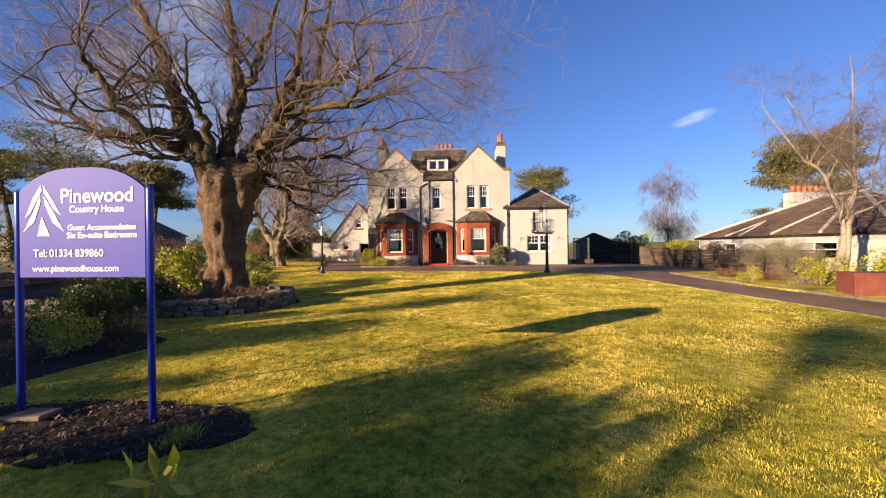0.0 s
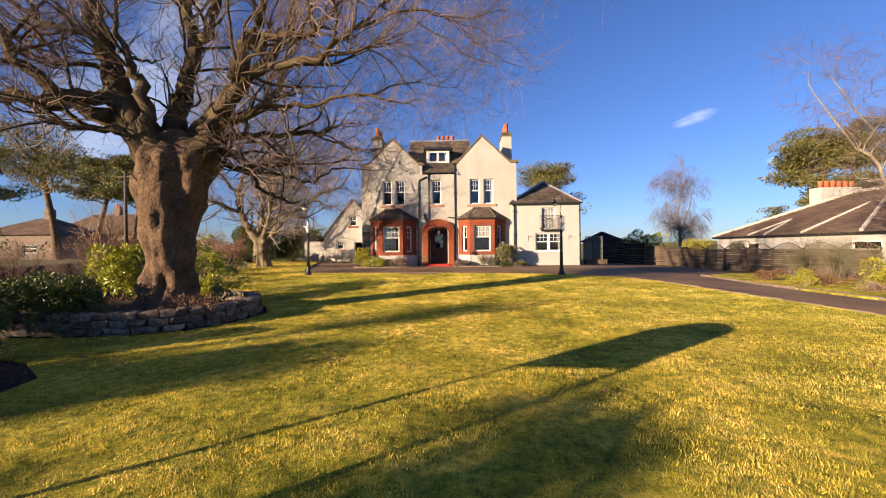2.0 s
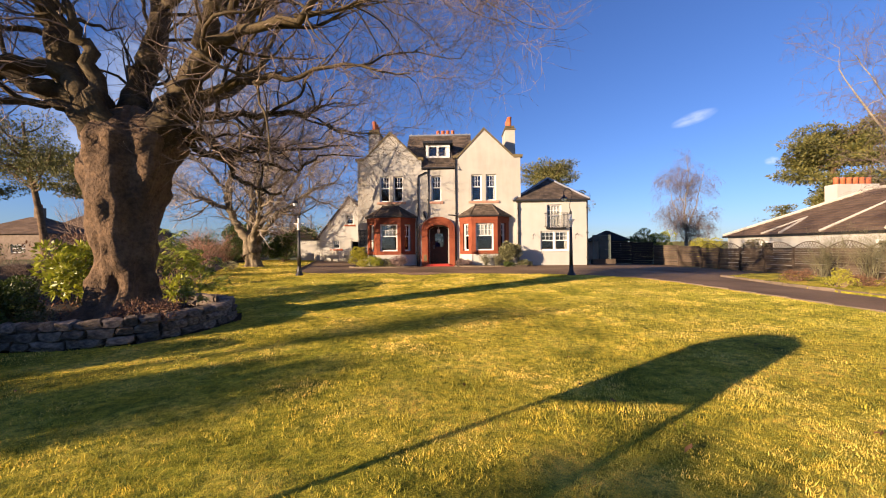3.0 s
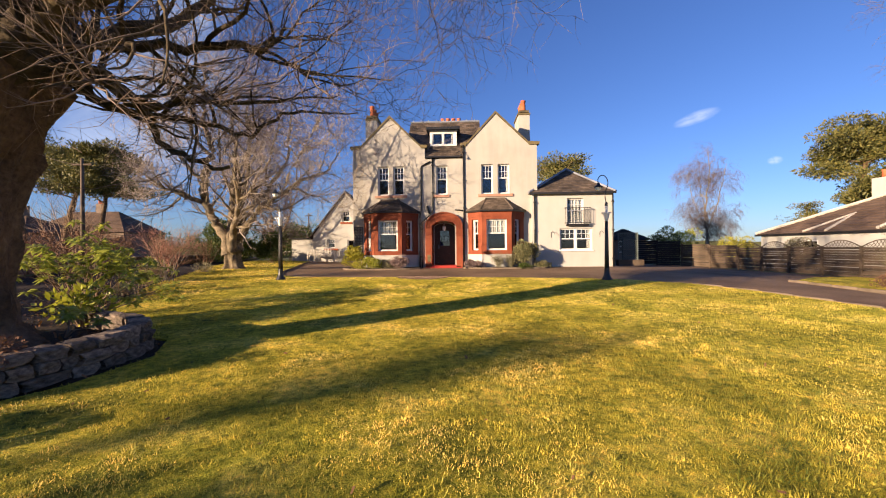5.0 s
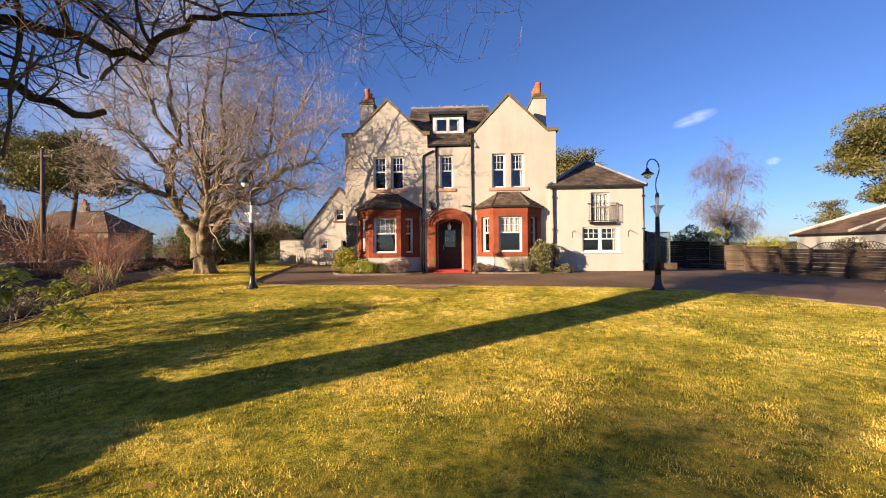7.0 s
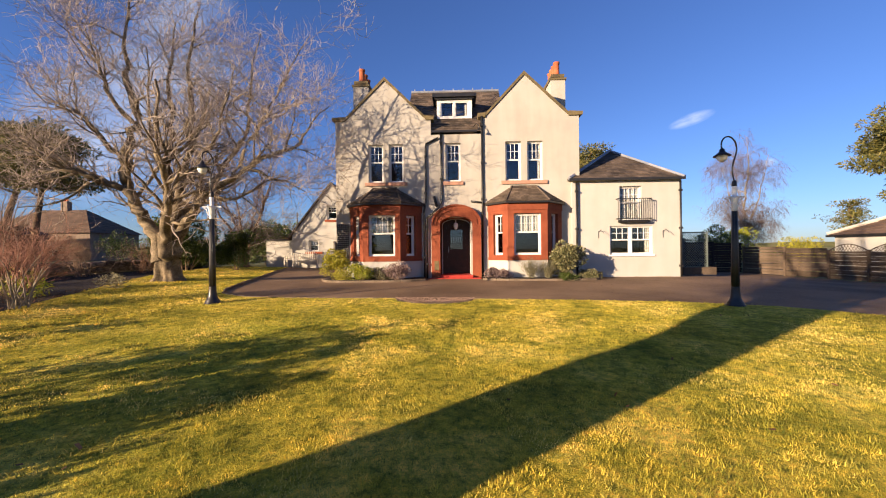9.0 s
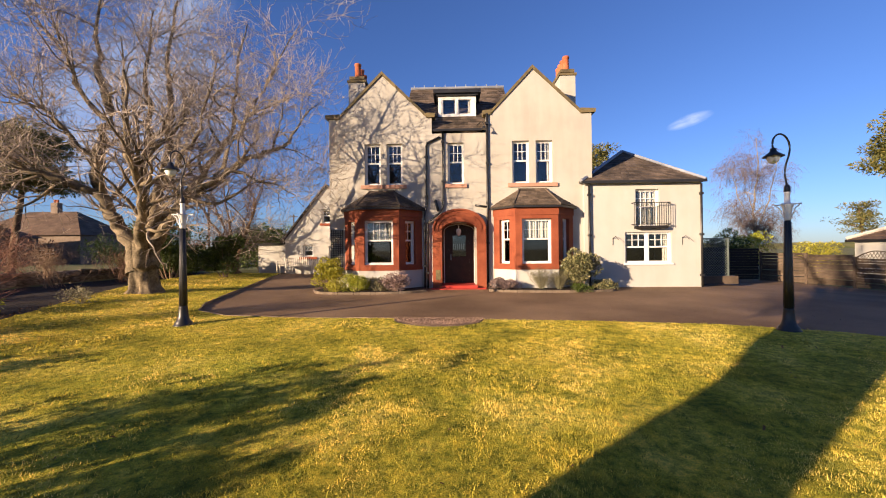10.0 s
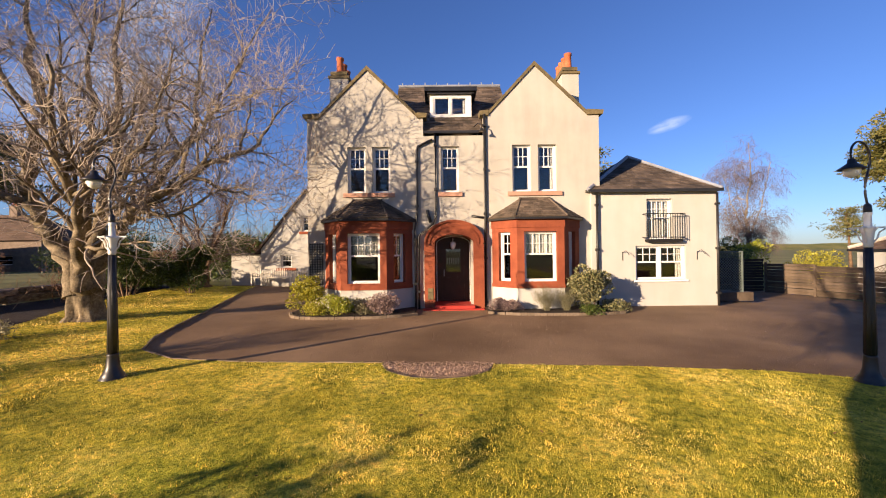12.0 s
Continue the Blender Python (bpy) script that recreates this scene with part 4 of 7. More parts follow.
def side(rnd, d, low, high):
    """A direction that leaves d by an angle between low and high degrees."""
    q = d.to_track_quat("Z", "Y")
    a, b = radians(rnd.uniform(low, high)), rnd.uniform(0, 2 * math.pi)
    return q @ Vector((math.sin(a) * math.cos(b), math.sin(a) * math.sin(b), math.cos(a)))


def offshoots(rnd, line, count, length, low, high, bend, lift, steps, rmax, start=0.25, rmin=0.004):
    out = []
    n = len(line) - 1
    for _ in range(count):
        u = rnd.uniform(start, 1.0) ** 0.85 * n
        i = min(int(u), n - 1)
        f = u - i
        (a, ra), (b, rb) = line[i], line[i + 1]
        p = a.lerp(b, f)
        r = max(rmin, min(rmax, (ra * (1 - f) + rb * f) * rnd.uniform(0.45, 0.72)))
        d = side(rnd, b - a, low, high)
        d.z += 0.12
        out.append(wander(rnd, p, d, length * rnd.uniform(0.6, 1.25) * (1.15 - 0.4 * u / n), r, steps, bend, lift))
    return out


def bare_tree(name, base, trunk, limbs, counts, lengths, seed, label, bark="bark", twigmat="twig", lift=0.03, droop=0.0, tr=0.004, flare=1.5, keep=None, limbbark=None, limb_scale=1.0, hollow=None, arms=(), rtop=0.045):
    """A leafless tree from its trunk line, its main limbs and the numbers of side branches at each level."""
    rnd = random.Random(seed)
    t = thing(name, Matrix.Translation(base), label, "tree")
    bm = bmesh.new()
    seg = 56
    rings = []
    fine = []
    for a, b in zip(trunk, trunk[1:]):
        n = max(1, int((b[2] - a[2]) / 0.09))
        fine += [tuple(p + (q - p) * smooth(k / n) for p, q in zip(a, b)) for k in range(n)]
    fine.append(trunk[-1])
    for i, (x, y, z, r) in enumerate(fine):
        ring = []
        for k in range(seg):
            a = 2 * math.pi * k / seg
            w = 1 + 0.10 * math.sin(5 * a + 1.3 * z) * (1.3 if z < 0.6 else 0.8) + 0.05 * math.sin(9 * a + 2 * z + 1)
            w += 0.16 * noise.noise(Vector((math.cos(a) * 1.5, math.sin(a) * 1.5, z * 1.6 + seed)))
            w += 0.14 * noise.noise(Vector((math.cos(a) * 4, math.sin(a) * 4, z * 1.8 + seed * 2))) + 0.08 * noise.noise(Vector((math.cos(a) * 9, math.sin(a) * 9, z * 5)))
            if hollow:
                da = math.atan2(math.sin(a - hollow), math.cos(a - hollow))
                w -= 0.42 * math.exp(-(da / 0.22) ** 2 - ((z - 0.38) / 0.22) ** 2) - 0.16 * math.exp(-((abs(da) - 0.42) / 0.16) ** 2 - ((z - 0.5) / 0.5) ** 2)
                w += 0.10 * math.exp(-(da / 0.3) ** 2 - ((z - 0.95) / 0.3) ** 2)
            rr = r * w * (flare if z < 0.02 else 1)
            ring.append(bm.verts.new((x + rr * math.cos(a), y + rr * math.sin(a), z)))
        rings.append(ring)
    for a, b in zip(rings, rings[1:]):
        for k in range(seg):
            bm.faces.new((a[k], a[(k + 1) % seg], b[(k + 1) % seg], b[k]))
    bm.faces.new(rings[-1])
    part("trunk", bm, bark, t, smooth=True)
    main = []
    for L in list(limbs) + list(arms):
        if L in limbs:
            L = [(L[0][0] * 0.5, L[0][1] * 0.5, L[0][2] - 0.75, L[0][3] * 1.5)] + list(L)
        pts = [Vector(p[:3]) for p in L]
        rs = [p[3] for p in L]
        line = []
        for i in range(len(pts) - 1):
            for k in range(4):
                u = k / 4
                p0, p1, p2, p3 = pts[max(i - 1, 0)], pts[i], pts[i + 1], pts[min(i + 2, len(pts) - 1)]
                q = 0.5 * ((2 * p1) + (p2 - p0) * u + (2 * p0 - 5 * p1 + 4 * p2 - p3) * u * u + (3 * p1 - p0 - 3 * p2 + p3) * u ** 3)
                if i + k:
                    w = min(0.055, 0.02 + rs[i] * 0.25)
                    q = q + Vector((rnd.gauss(0, w), rnd.gauss(0, w), rnd.gauss(0, w)))
                line.append((q, (rs[i] * (1 - u) + rs[i + 1] * u) * rnd.uniform(0.82, 0.96) * limb_scale))
        line.append((pts[-1], rs[-1]))
        main.append(line)
    for line in main:
        v, f = tubes([line], 12)
        arrays("limb", v, f, limbbark or bark, t, smooth=True)
    l1, l2, l3, l4 = [], [], [], []
    for line in main:
        l1 += offshoots(rnd, line, counts[0], lengths[0], 32, 68, 0.22, lift, 9, rtop, 0.22)
    for line in l1:
        l2 += offshoots(rnd, line, counts[1], lengths[1], 30, 68, 0.25, lift - droop * 0.4, 7, rtop * 0.48, 0.12)
    if keep:
        l1 = [q for q in l1 if all(keep(p) for p, _ in q)]
        l2 = [q for q in l2 if all(keep(p) for p, _ in q)]
    for line in l2 + main * 4:
        l3 += offshoots(rnd, line, counts[2], lengths[2], 28, 66, 0.22, lift - droop, 5, 0.014, 0.15, tr)
    for line in l3:
        l4 += offshoots(rnd, line, counts[3], lengths[3], 25, 55, 0.14, lift - droop, 3, 0.007, 0.1, tr * 0.8)
    if keep:
        l3 = [q for q in l3 if keep(q[-1][0])]
        l4 = [q for q in l4 if keep(q[-1][0])]
    v, f = tubes(l1, 7)
    arrays("branch", v, f, limbbark or bark, t, "branches of middle size", "stuff", smooth=True)
    v, f = tubes(l2, 5)
    arrays("branchlet", v, f, twigmat, t, "thin branches", "stuff", smooth=True)
    v, f = tubes(l3 + l4, 3)
    arrays("twig", v, f, twigmat, t, "fine bare twigs", "stuff")
    return t


def leaf_cloud(rng, centres, radii, n, size, flat=1.0, aspect=0.45, up=0.3):
    """n folded leaves in lumps: vertices and triangles."""
    c = np.asarray(centres)[rng.integers(0, len(centres), n)]
    r = np.asarray(radii)
    r = r[rng.integers(0, len(radii), n)] if r.ndim == 1 else r
    d = rng.normal(size=(n, 3))
    d /= np.linalg.norm(d, axis=1)[:, None]
    rad = rng.uniform(0.55, 1.0, n) ** 0.5
    off = d * rad[:, None] * (r[:, None] if r.ndim == 1 else r)
    off[:, 2] *= flat
    p = c + off
    axis = d + rng.normal(scale=0.7, size=(n, 3))
    axis[:, 2] += up
    axis /= np.linalg.norm(axis, axis=1)[:, None]
    w = np.cross(axis, rng.normal(size=(n, 3)))
    w /= np.linalg.norm(w, axis=1)[:, None] + 1e-9
    s = size * rng.uniform(0.6, 1.3, n)[:, None]
    tip = p + axis * s
    m1 = p + axis * s * 0.45 + w * s * aspect * 0.5
    m2 = p + axis * s * 0.45 - w * s * aspect * 0.5
    v = np.stack([p, m1, tip, m2], 1).reshape(-1, 3)
    i = np.arange(n) * 4
    f = np.stack([i, i + 1, i + 2, i + 3], 1)
    return v, f


def shrub(name, x, y, rx, h, mat, leaves, size, seed, label, ry=None, aspect=0.45, lumps=14, stems=9, stemmat="twig", z=None, category="shrub", up=0.3, group="", m=None):
    rng = np.random.default_rng(seed)
    rnd = random.Random(seed)
    ry = ry or rx
    zz = gz(x, y) - 0.04 if z is None else z
    t = thing(name, (m or Matrix()) @ Matrix.Translation((x, y, zz)), label, category, group)
    cs, rs = [], []
    for i in range(lumps):
        a = rnd.uniform(0, 2 * math.pi)
        q = rnd.uniform(0, 1) ** 0.5
        hh = rnd.uniform(0.25, 0.85)
        k = 1 - max(0, hh - 0.5) * 0.9
        rr = 0.30 * min(rx, h) * rnd.uniform(0.7, 1.35) + 0.04
        cs.append((math.cos(a) * q * rx * k * 0.8, math.sin(a) * q * ry * k * 0.8, h * hh))
        rs.append(rr)
    sel = rng.integers(0, lumps, leaves)
    v, f = leaf_cloud(rng, np.zeros((1, 3)), np.ones(1), leaves, size, 0.85, aspect, up)
    rr = np.array(rs)[sel]
    cc = np.array(cs)[sel]
    vv = v.reshape(leaves, 4, 3)
    p0 = vv[:, 0:1, :]
    vv = (vv - p0) + p0 * rr[:, None, None] + cc[:, None, :]
    vv[:, :, 2] = np.maximum(vv[:, :, 2], 0.01)
    arrays("foliage", vv.reshape(-1, 3), f, mat, t, "", "stuff")
    lines = []
    for c in cs[:max(stems, 3)]:
        st = Vector((c[0] * 0.2, c[1] * 0.2, 0))
        lines.append([(st, 0.016 + 0.006 * h), (st.lerp(Vector(c), 0.5) + Vector((0, 0, 0.05)), 0.012), (Vector(c), 0.006)])
    tv, tf = tubes(lines, 5)
    arrays("stem", tv, tf, stemmat, t, "", "stuff")
    return t


def rhododendron(name, x, y, rx, h, heads, leaf, seed, label, z=None):
    """A leggy evergreen: bare crooked stems, each ending in a whorl of long drooping leaves."""
    rnd = random.Random(seed)
    t = thing(name, Matrix.Translation((x, y, gz(x, y) - 0.04 if z is None else z)), label, "shrub")
    stems, vs, fs = [], [], []
    mains = []
    for i in range(max(4, heads // 8)):
        a = rnd.uniform(0, 2 * math.pi)
        d = Vector((math.cos(a) * rx / h, math.sin(a) * rx / h, rnd.uniform(0.6, 1.1)))
        mains.append(wander(rnd, Vector((0, 0, 0)), d, h * rnd.uniform(0.7, 1.0), 0.008 + 0.006 * h, 6, 0.2, 0.05))
    tips = [L[-1][0] for L in mains]
    kids = []
    while len(kids) + len(mains) < heads:
        kids += offshoots(rnd, rnd.choice(mains), 1, h * 0.42, 25, 65, 0.16, 0.08, 4, 0.010, 0.35, 0.005)
    tips += [L[-1][0] for L in kids]
    for p in tips:
        p.z = max(p.z, 0.12)
        for k in range(rnd.randint(9, 14)):
            a = rnd.uniform(0, 2 * math.pi)
            e = rnd.uniform(-0.5, 0.75)
            d = Vector((math.cos(a) * math.cos(e), math.sin(a) * math.cos(e), math.sin(e)))
            L = leaf * rnd.uniform(0.7, 1.25)
            w = d.cross(Vector((0, 0, 1))).normalized() * L * 0.17
            sag = Vector((0, 0, -L * 0.28))
            b = len(vs)
            vs += [p, p + d * L * 0.45 + w + sag * 0.2, p + d * L * 0.5 + Vector((0, 0, L * 0.05)), p + d * L * 0.45 - w + sag * 0.2, p + d * L + sag]
            fs += [(b, b + 1, b + 4, b + 2), (b, b + 2, b + 4, b + 3)]
    v, f = tubes(mains + kids, 5)
    arrays("stem", v, f, "twig", t, "bare crooked stems", "stuff")
    arrays("foliage", vs, fs, "rholeaf", t, "whorls of long yellow green leaves", "stuff")
    return t


def twiggy(name, x, y, rx, h, seed, label, mat="twig", n=26, sub=9, sub2=4, r=0.012, z=None, category="shrub", stemmat=None):
    """A leafless many stemmed shrub."""
    rnd = random.Random(seed)
    t = thing(name, Matrix.Translation((x, y, gz(x, y) - 0.04 if z is None else z)), label, category)
    l1, l2, l3 = [], [], []
    for i in range(n):
        a = rnd.uniform(0, 2 * math.pi)
        d = Vector((math.cos(a) * rx / h * rnd.uniform(0.1, 1.0), math.sin(a) * rx / h * rnd.uniform(0.1, 1.0), 1))
        l1.append(wander(rnd, Vector((rnd.gauss(0, rx * 0.12), rnd.gauss(0, rx * 0.12), 0)), d, h * rnd.uniform(0.55, 1.0), r, 6, 0.12, 0.02))
    for line in l1:
        l2 += offshoots(rnd, line, sub, h * 0.38, 20, 55, 0.12, 0.03, 4, r * 0.6, 0.25, 0.003)
    for line in l2:
        l3 += offshoots(rnd, line, sub2, h * 0.18, 20, 50, 0.12, 0.03, 3, r * 0.35, 0.2, 0.003)
    v, f = tubes(l1, 5)
    arrays("stem", v, f, stemmat or mat, t, "", "stuff")
    v, f = tubes(l2 + l3, 3)
    arrays("twig", v, f, mat, t, "", "stuff")
    return t


def pine(name, x, y, h, crown, seed, label, low=0.5, lean=0.0, n=7000, size=0.42, z=None):
    rnd = random.Random(seed)
    rng = np.random.default_rng(seed)
    t = thing(name, Matrix.Translation((x, y, gz(x, y) - 0.15 if z is None else z)), label, "tree")
    line = wander(rnd, Vector((0, 0, 0)), Vector((lean, 0, 1)), h * 0.95, h * 0.026, 10, 0.05, 0.05, 0.3)
    v, f = tubes([line], 10)
    arrays("trunk", v, f, "bark", t, smooth=True)
    limbs, cs, rr = [], [], []
    for i in range(22):
        u = rnd.uniform(low, 0.98)
        k = u * 10
        a = line[min(int(k), 9)][0].lerp(line[min(int(k) + 1, 10)][0], k - int(k))
        ang = rnd.uniform(0, 2 * math.pi)
        reach = crown * (1.05 - 0.55 * max(0, (u - low)) / (1 - low)) * rnd.uniform(0.5, 1.1)
        d = Vector((math.cos(ang), math.sin(ang), rnd.uniform(0.05, 0.4)))
        L = wander(rnd, a, d, reach, h * 0.008, 5, 0.12, 0.04)
        limbs.append(L)
        for j in (2, 3, 4, 5):
            p = L[j][0]
            for _ in range(2):
                cs.append((p.x + rnd.gauss(0, 0.3), p.y + rnd.gauss(0, 0.3), p.z + rnd.uniform(0, 0.35)))
                s = crown * rnd.uniform(0.13, 0.26)
                rr.append((s * 1.25, s * 1.25, s * 0.45))
    v, f = tubes(limbs, 6)
    arrays("limb", v, f, "bark", t, "crooked pine limbs", "stuff")
    sel = rng.integers(0, len(cs), n)
    v, f = leaf_cloud(rng, np.zeros((1, 3)), np.ones(1), n, size, 1.0, 0.3, 0.25)
    vv = v.reshape(n, 4, 3)
    p0 = vv[:, 0:1, :]
    vv = (vv - p0) + p0 * np.array(rr)[sel][:, None, :] + np.array(cs)[sel][:, None, :]
    arrays("crown", vv.reshape(-1, 3), f, "pine", t, "dark green clumped pine needles", "stuff")
    return t


# ---- the two old trees ----
def beech_room(p):
    """Whether a point of the old beech's crown keeps clear of the open lawn."""
    x, y, z = p.x - 6.2, p.y + 11.35, p.z + 0.42
    if y > 12.6 and z < 2.0 + 0.66 * (y - 12.6):
        return False
    if y > 15.0 and z < 2.6 + 0.75 * (y - 13.6):
        return False
    if x > -4.2 and z < 3.0 + 0.12 * (x + 4.2) and not (y < 13.4 and x < -1.5 and z > 2.5):
        return False
    return not (x > -3.0 and z < 3.3 and y < 10)


BEECH_LIMBS = [
    [(-0.8, -0.0, 4.0, 0.24), (-1.5, -0.3, 4.3, 0.19), (-2.5, -0.7, 4.3, 0.16), (-3.1, -0.8, 4.5, 0.13), (-3.3, -1.0, 4.7, 0.1), (-4.1, -1.3, 5.1, 0.04)],
    [(-0.5, -0.2, 3.9, 0.24), (-1.0, -0.3, 4.5, 0.19), (-1.5, -0.8, 4.4, 0.15), (-2.0, -1.2, 4.8, 0.13), (-2.2, -1.5, 5.5, 0.1), (-2.4, -1.8, 5.9, 0.07), (-2.6, -2.0, 6.6, 0.03)],
    [(-0.7, 0.2, 3.9, 0.38), (-1.2, 0.2, 4.7, 0.33), (-1.5, 0.2, 5.6, 0.27), (-1.7, 0.2, 6.3, 0.24), (-2.0, 0.2, 7.3, 0.19), (-2.8, 0.5, 8.7, 0.12), (-3.6, 0.7, 10.9, 0.04)],
    [(-0.2, -0.3, 3.9, 0.2), (-0.3, -0.4, 4.7, 0.14), (-0.5, -0.5, 5.3, 0.09), (-0.7, -0.5, 6.1, 0.05), (-0.8, -0.5, 7.2, 0.02)],
    [(-0.3, 0.7, 4.4, 0.26), (0.0, 0.7, 5.3, 0.17), (0.3, 0.7, 6.3, 0.15), (0.9, 0.7, 7.5, 0.12), (1.4, 0.7, 9.1, 0.04)],
    [(-0.5, 1.1, 4.6, 0.24), (-0.1, 1.1, 6.4, 0.19), (-0.3, 1.2, 7.5, 0.16), (-0.5, 1.2, 9.0, 0.12), (-0.9, 1.5, 11.6, 0.04)],
    [(0.9, 0.2, 4.0, 0.3), (1.5, 0.1, 4.9, 0.24), (1.8, -0.0, 5.7, 0.2), (2.1, -0.0, 6.5, 0.13), (2.2, -0.0, 7.5, 0.1), (2.5, -0.0, 9.9, 0.03)],
    [(1.1, -0.2, 3.9, 0.2), (1.8, -0.3, 4.8, 0.12), (2.8, -0.5, 5.1, 0.1), (3.8, -0.8, 5.2, 0.08), (4.4, -0.8, 5.7, 0.05), (5.5, -1.0, 6.4, 0.02)],
    [(0.4, 1.0, 4.4, 0.22), (1.5, 1.0, 5.7, 0.16), (2.2, 1.1, 6.4, 0.13), (2.4, 1.2, 7.3, 0.11), (2.6, 1.2, 8.3, 0.09), (3.0, 1.2, 10.5, 0.03)],
    [(0.6, 0.7, 3.8, 0.16), (1.2, 1.0, 4.1, 0.1), (1.8, 1.2, 4.1, 0.08), (2.7, 1.3, 4.2, 0.07), (3.1, 1.5, 4.2, 0.05), (3.4, 1.6, 4.6, 0.03)],
    [(1.0, 0.2, 3.9, 0.14), (2.1, 0.2, 4.4, 0.08), (3.1, 0.1, 4.4, 0.06), (4.3, -0.0, 4.6, 0.035), (5.6, -0.2, 4.4, 0.012)],
    [(0.4, 0.7, 3.5, 0.16), (0.9, 1.1, 3.6, 0.075), (1.2, 1.5, 3.3, 0.065), (1.2, 1.8, 2.9, 0.06), (1.6, 2.0, 2.6, 0.05), (2.2, 2.1, 2.5, 0.03)],
    [(0.2, 0.8, 3.4, 0.15), (0.6, 1.0, 3.5, 0.08), (0.7, 1.2, 3.3, 0.07), (1.2, 1.6, 3.2, 0.055), (1.8, 1.8, 3.2, 0.05), (2.5, 2.0, 3.0, 0.045), (2.9, 2.0, 3.2, 0.035), (3.5, 2.0, 3.4, 0.025), (4.5, 1.8, 3.3, 0.008)],
    [(0.4, 0.6, 3.4, 0.14), (1.1, 0.8, 3.6, 0.075), (1.3, 1.2, 3.3, 0.055), (1.9, 1.6, 3.4, 0.045), (3.2, 1.8, 3.5, 0.03), (4.2, 1.8, 3.6, 0.008)],
    [(-0.4, 0.9, 4.2, 0.25), (-0.8, 1.8, 5.2, 0.17), (-1.2, 2.8, 6.4, 0.12), (-1.6, 3.8, 8.2, 0.04)],
    [(0.2, 1.2, 4.2, 0.22), (0.6, 2.4, 5.0, 0.15), (1.0, 3.4, 6.2, 0.10), (1.4, 4.2, 7.8, 0.03)],
    [(-0.6, -0.3, 3.7, 0.15), (-1.1, -0.5, 3.8, 0.09), (-1.7, -0.8, 3.8, 0.06), (-2.1, -0.9, 4.0, 0.03)],
]
BEECH_ARMS = [
    [(-1.4, 0.2, 6.0, 0.12), (-1.8, -0.0, 6.1, 0.1), (-2.2, -0.2, 6.1, 0.08), (-2.7, -0.4, 6.3, 0.06), (-3.1, -0.7, 6.7, 0.04), (-3.3, -0.8, 7.4, 0.02)],
    [(-1.5, 0.2, 5.4, 0.08), (-2.0, -0.0, 5.4, 0.06), (-2.6, -0.2, 5.4, 0.04), (-3.2, -0.4, 5.7, 0.015)],
    [(1.9, -0.0, 5.8, 0.12), (2.7, -0.2, 5.9, 0.1), (3.4, -0.3, 5.9, 0.075), (3.8, -0.3, 6.3, 0.05), (4.5, -0.3, 7.0, 0.02)],
    [(3.6, -0.7, 5.2, 0.05), (4.6, -0.8, 5.3, 0.03), (5.7, -1.0, 5.6, 0.01)],
    [(4.4, -0.8, 5.7, 0.045), (5.6, -0.9, 6.0, 0.03), (6.6, -0.8, 5.9, 0.018), (7.6, -0.7, 6.1, 0.006)],
    [(4.3, 0.0, 4.6, 0.03), (5.4, 0.3, 5.0, 0.02), (6.6, 0.5, 5.0, 0.006)],
    [(2.5, 0.0, 7.5, 0.08), (3.6, 0.3, 7.9, 0.05), (5.0, 0.5, 8.0, 0.03), (6.8, 0.6, 8.4, 0.01)],
    [(2.8, 1.5, 4.2, 0.035), (3.4, 1.5, 4.0, 0.03), (4.0, 1.5, 3.8, 0.02), (5.1, 1.5, 3.7, 0.008)],
]
SYCAMORE_LIMBS = [
    [(-0.3, -0.1, 1.4, 0.3), (-0.7, -0.2, 2.2, 0.26), (-1.0, -0.3, 2.9, 0.23), (-1.2, -0.4, 3.7, 0.21), (-1.2, -0.4, 4.8, 0.19), (-0.8, -0.4, 6.0, 0.15), (-1.2, -0.4, 7.3, 0.12), (-1.3, -0.4, 8.6, 0.07), (-1.1, -0.4, 10.6, 0.02)],
    [(-0.3, 0.1, 1.6, 0.24), (-0.1, 0.1, 2.4, 0.18), (0.0, 0.1, 3.7, 0.15), (-0.0, 0.1, 4.9, 0.13), (0.1, 0.1, 6.2, 0.1), (-0.0, 0.1, 7.7, 0.07), (0.3, 0.1, 9.8, 0.02)],
    [(0.1, 0.0, 1.6, 0.24), (0.4, 0.1, 2.7, 0.18), (0.5, 0.1, 3.7, 0.15), (0.7, 0.2, 5.3, 0.13), (0.8, 0.2, 6.8, 0.1), (0.7, 0.2, 8.2, 0.07), (1.1, 0.2, 10.3, 0.02)],
    [(0.5, -0.2, 1.6, 0.22), (1.2, -0.3, 2.5, 0.17), (1.7, -0.4, 3.1, 0.14), (2.6, -0.5, 3.6, 0.12), (3.4, -0.6, 4.1, 0.1), (4.3, -0.7, 4.5, 0.08), (5.1, -0.7, 4.8, 0.06), (5.6, -0.7, 5.5, 0.035), (6.4, -0.7, 6.3, 0.012)],
    [(-0.0, 0.4, 1.8, 0.2), (0.6, 0.7, 3.0, 0.13), (1.3, 1.0, 4.1, 0.12), (2.1, 1.2, 5.2, 0.1), (2.5, 1.3, 6.2, 0.08), (2.5, 1.3, 7.4, 0.06), (3.0, 1.3, 10.0, 0.02)],
    [(-0.5, 0.8, 1.7, 0.2), (-1.0, 1.8, 3.4, 0.12), (-0.8, 3.1, 6.1, 0.08), (-0.6, 3.8, 8.7, 0.03)],
    [(0.3, -0.6, 1.6, 0.2), (1.1, -1.6, 2.8, 0.13), (1.7, -2.8, 4.1, 0.09), (2.0, -3.4, 6.1, 0.03)],
]
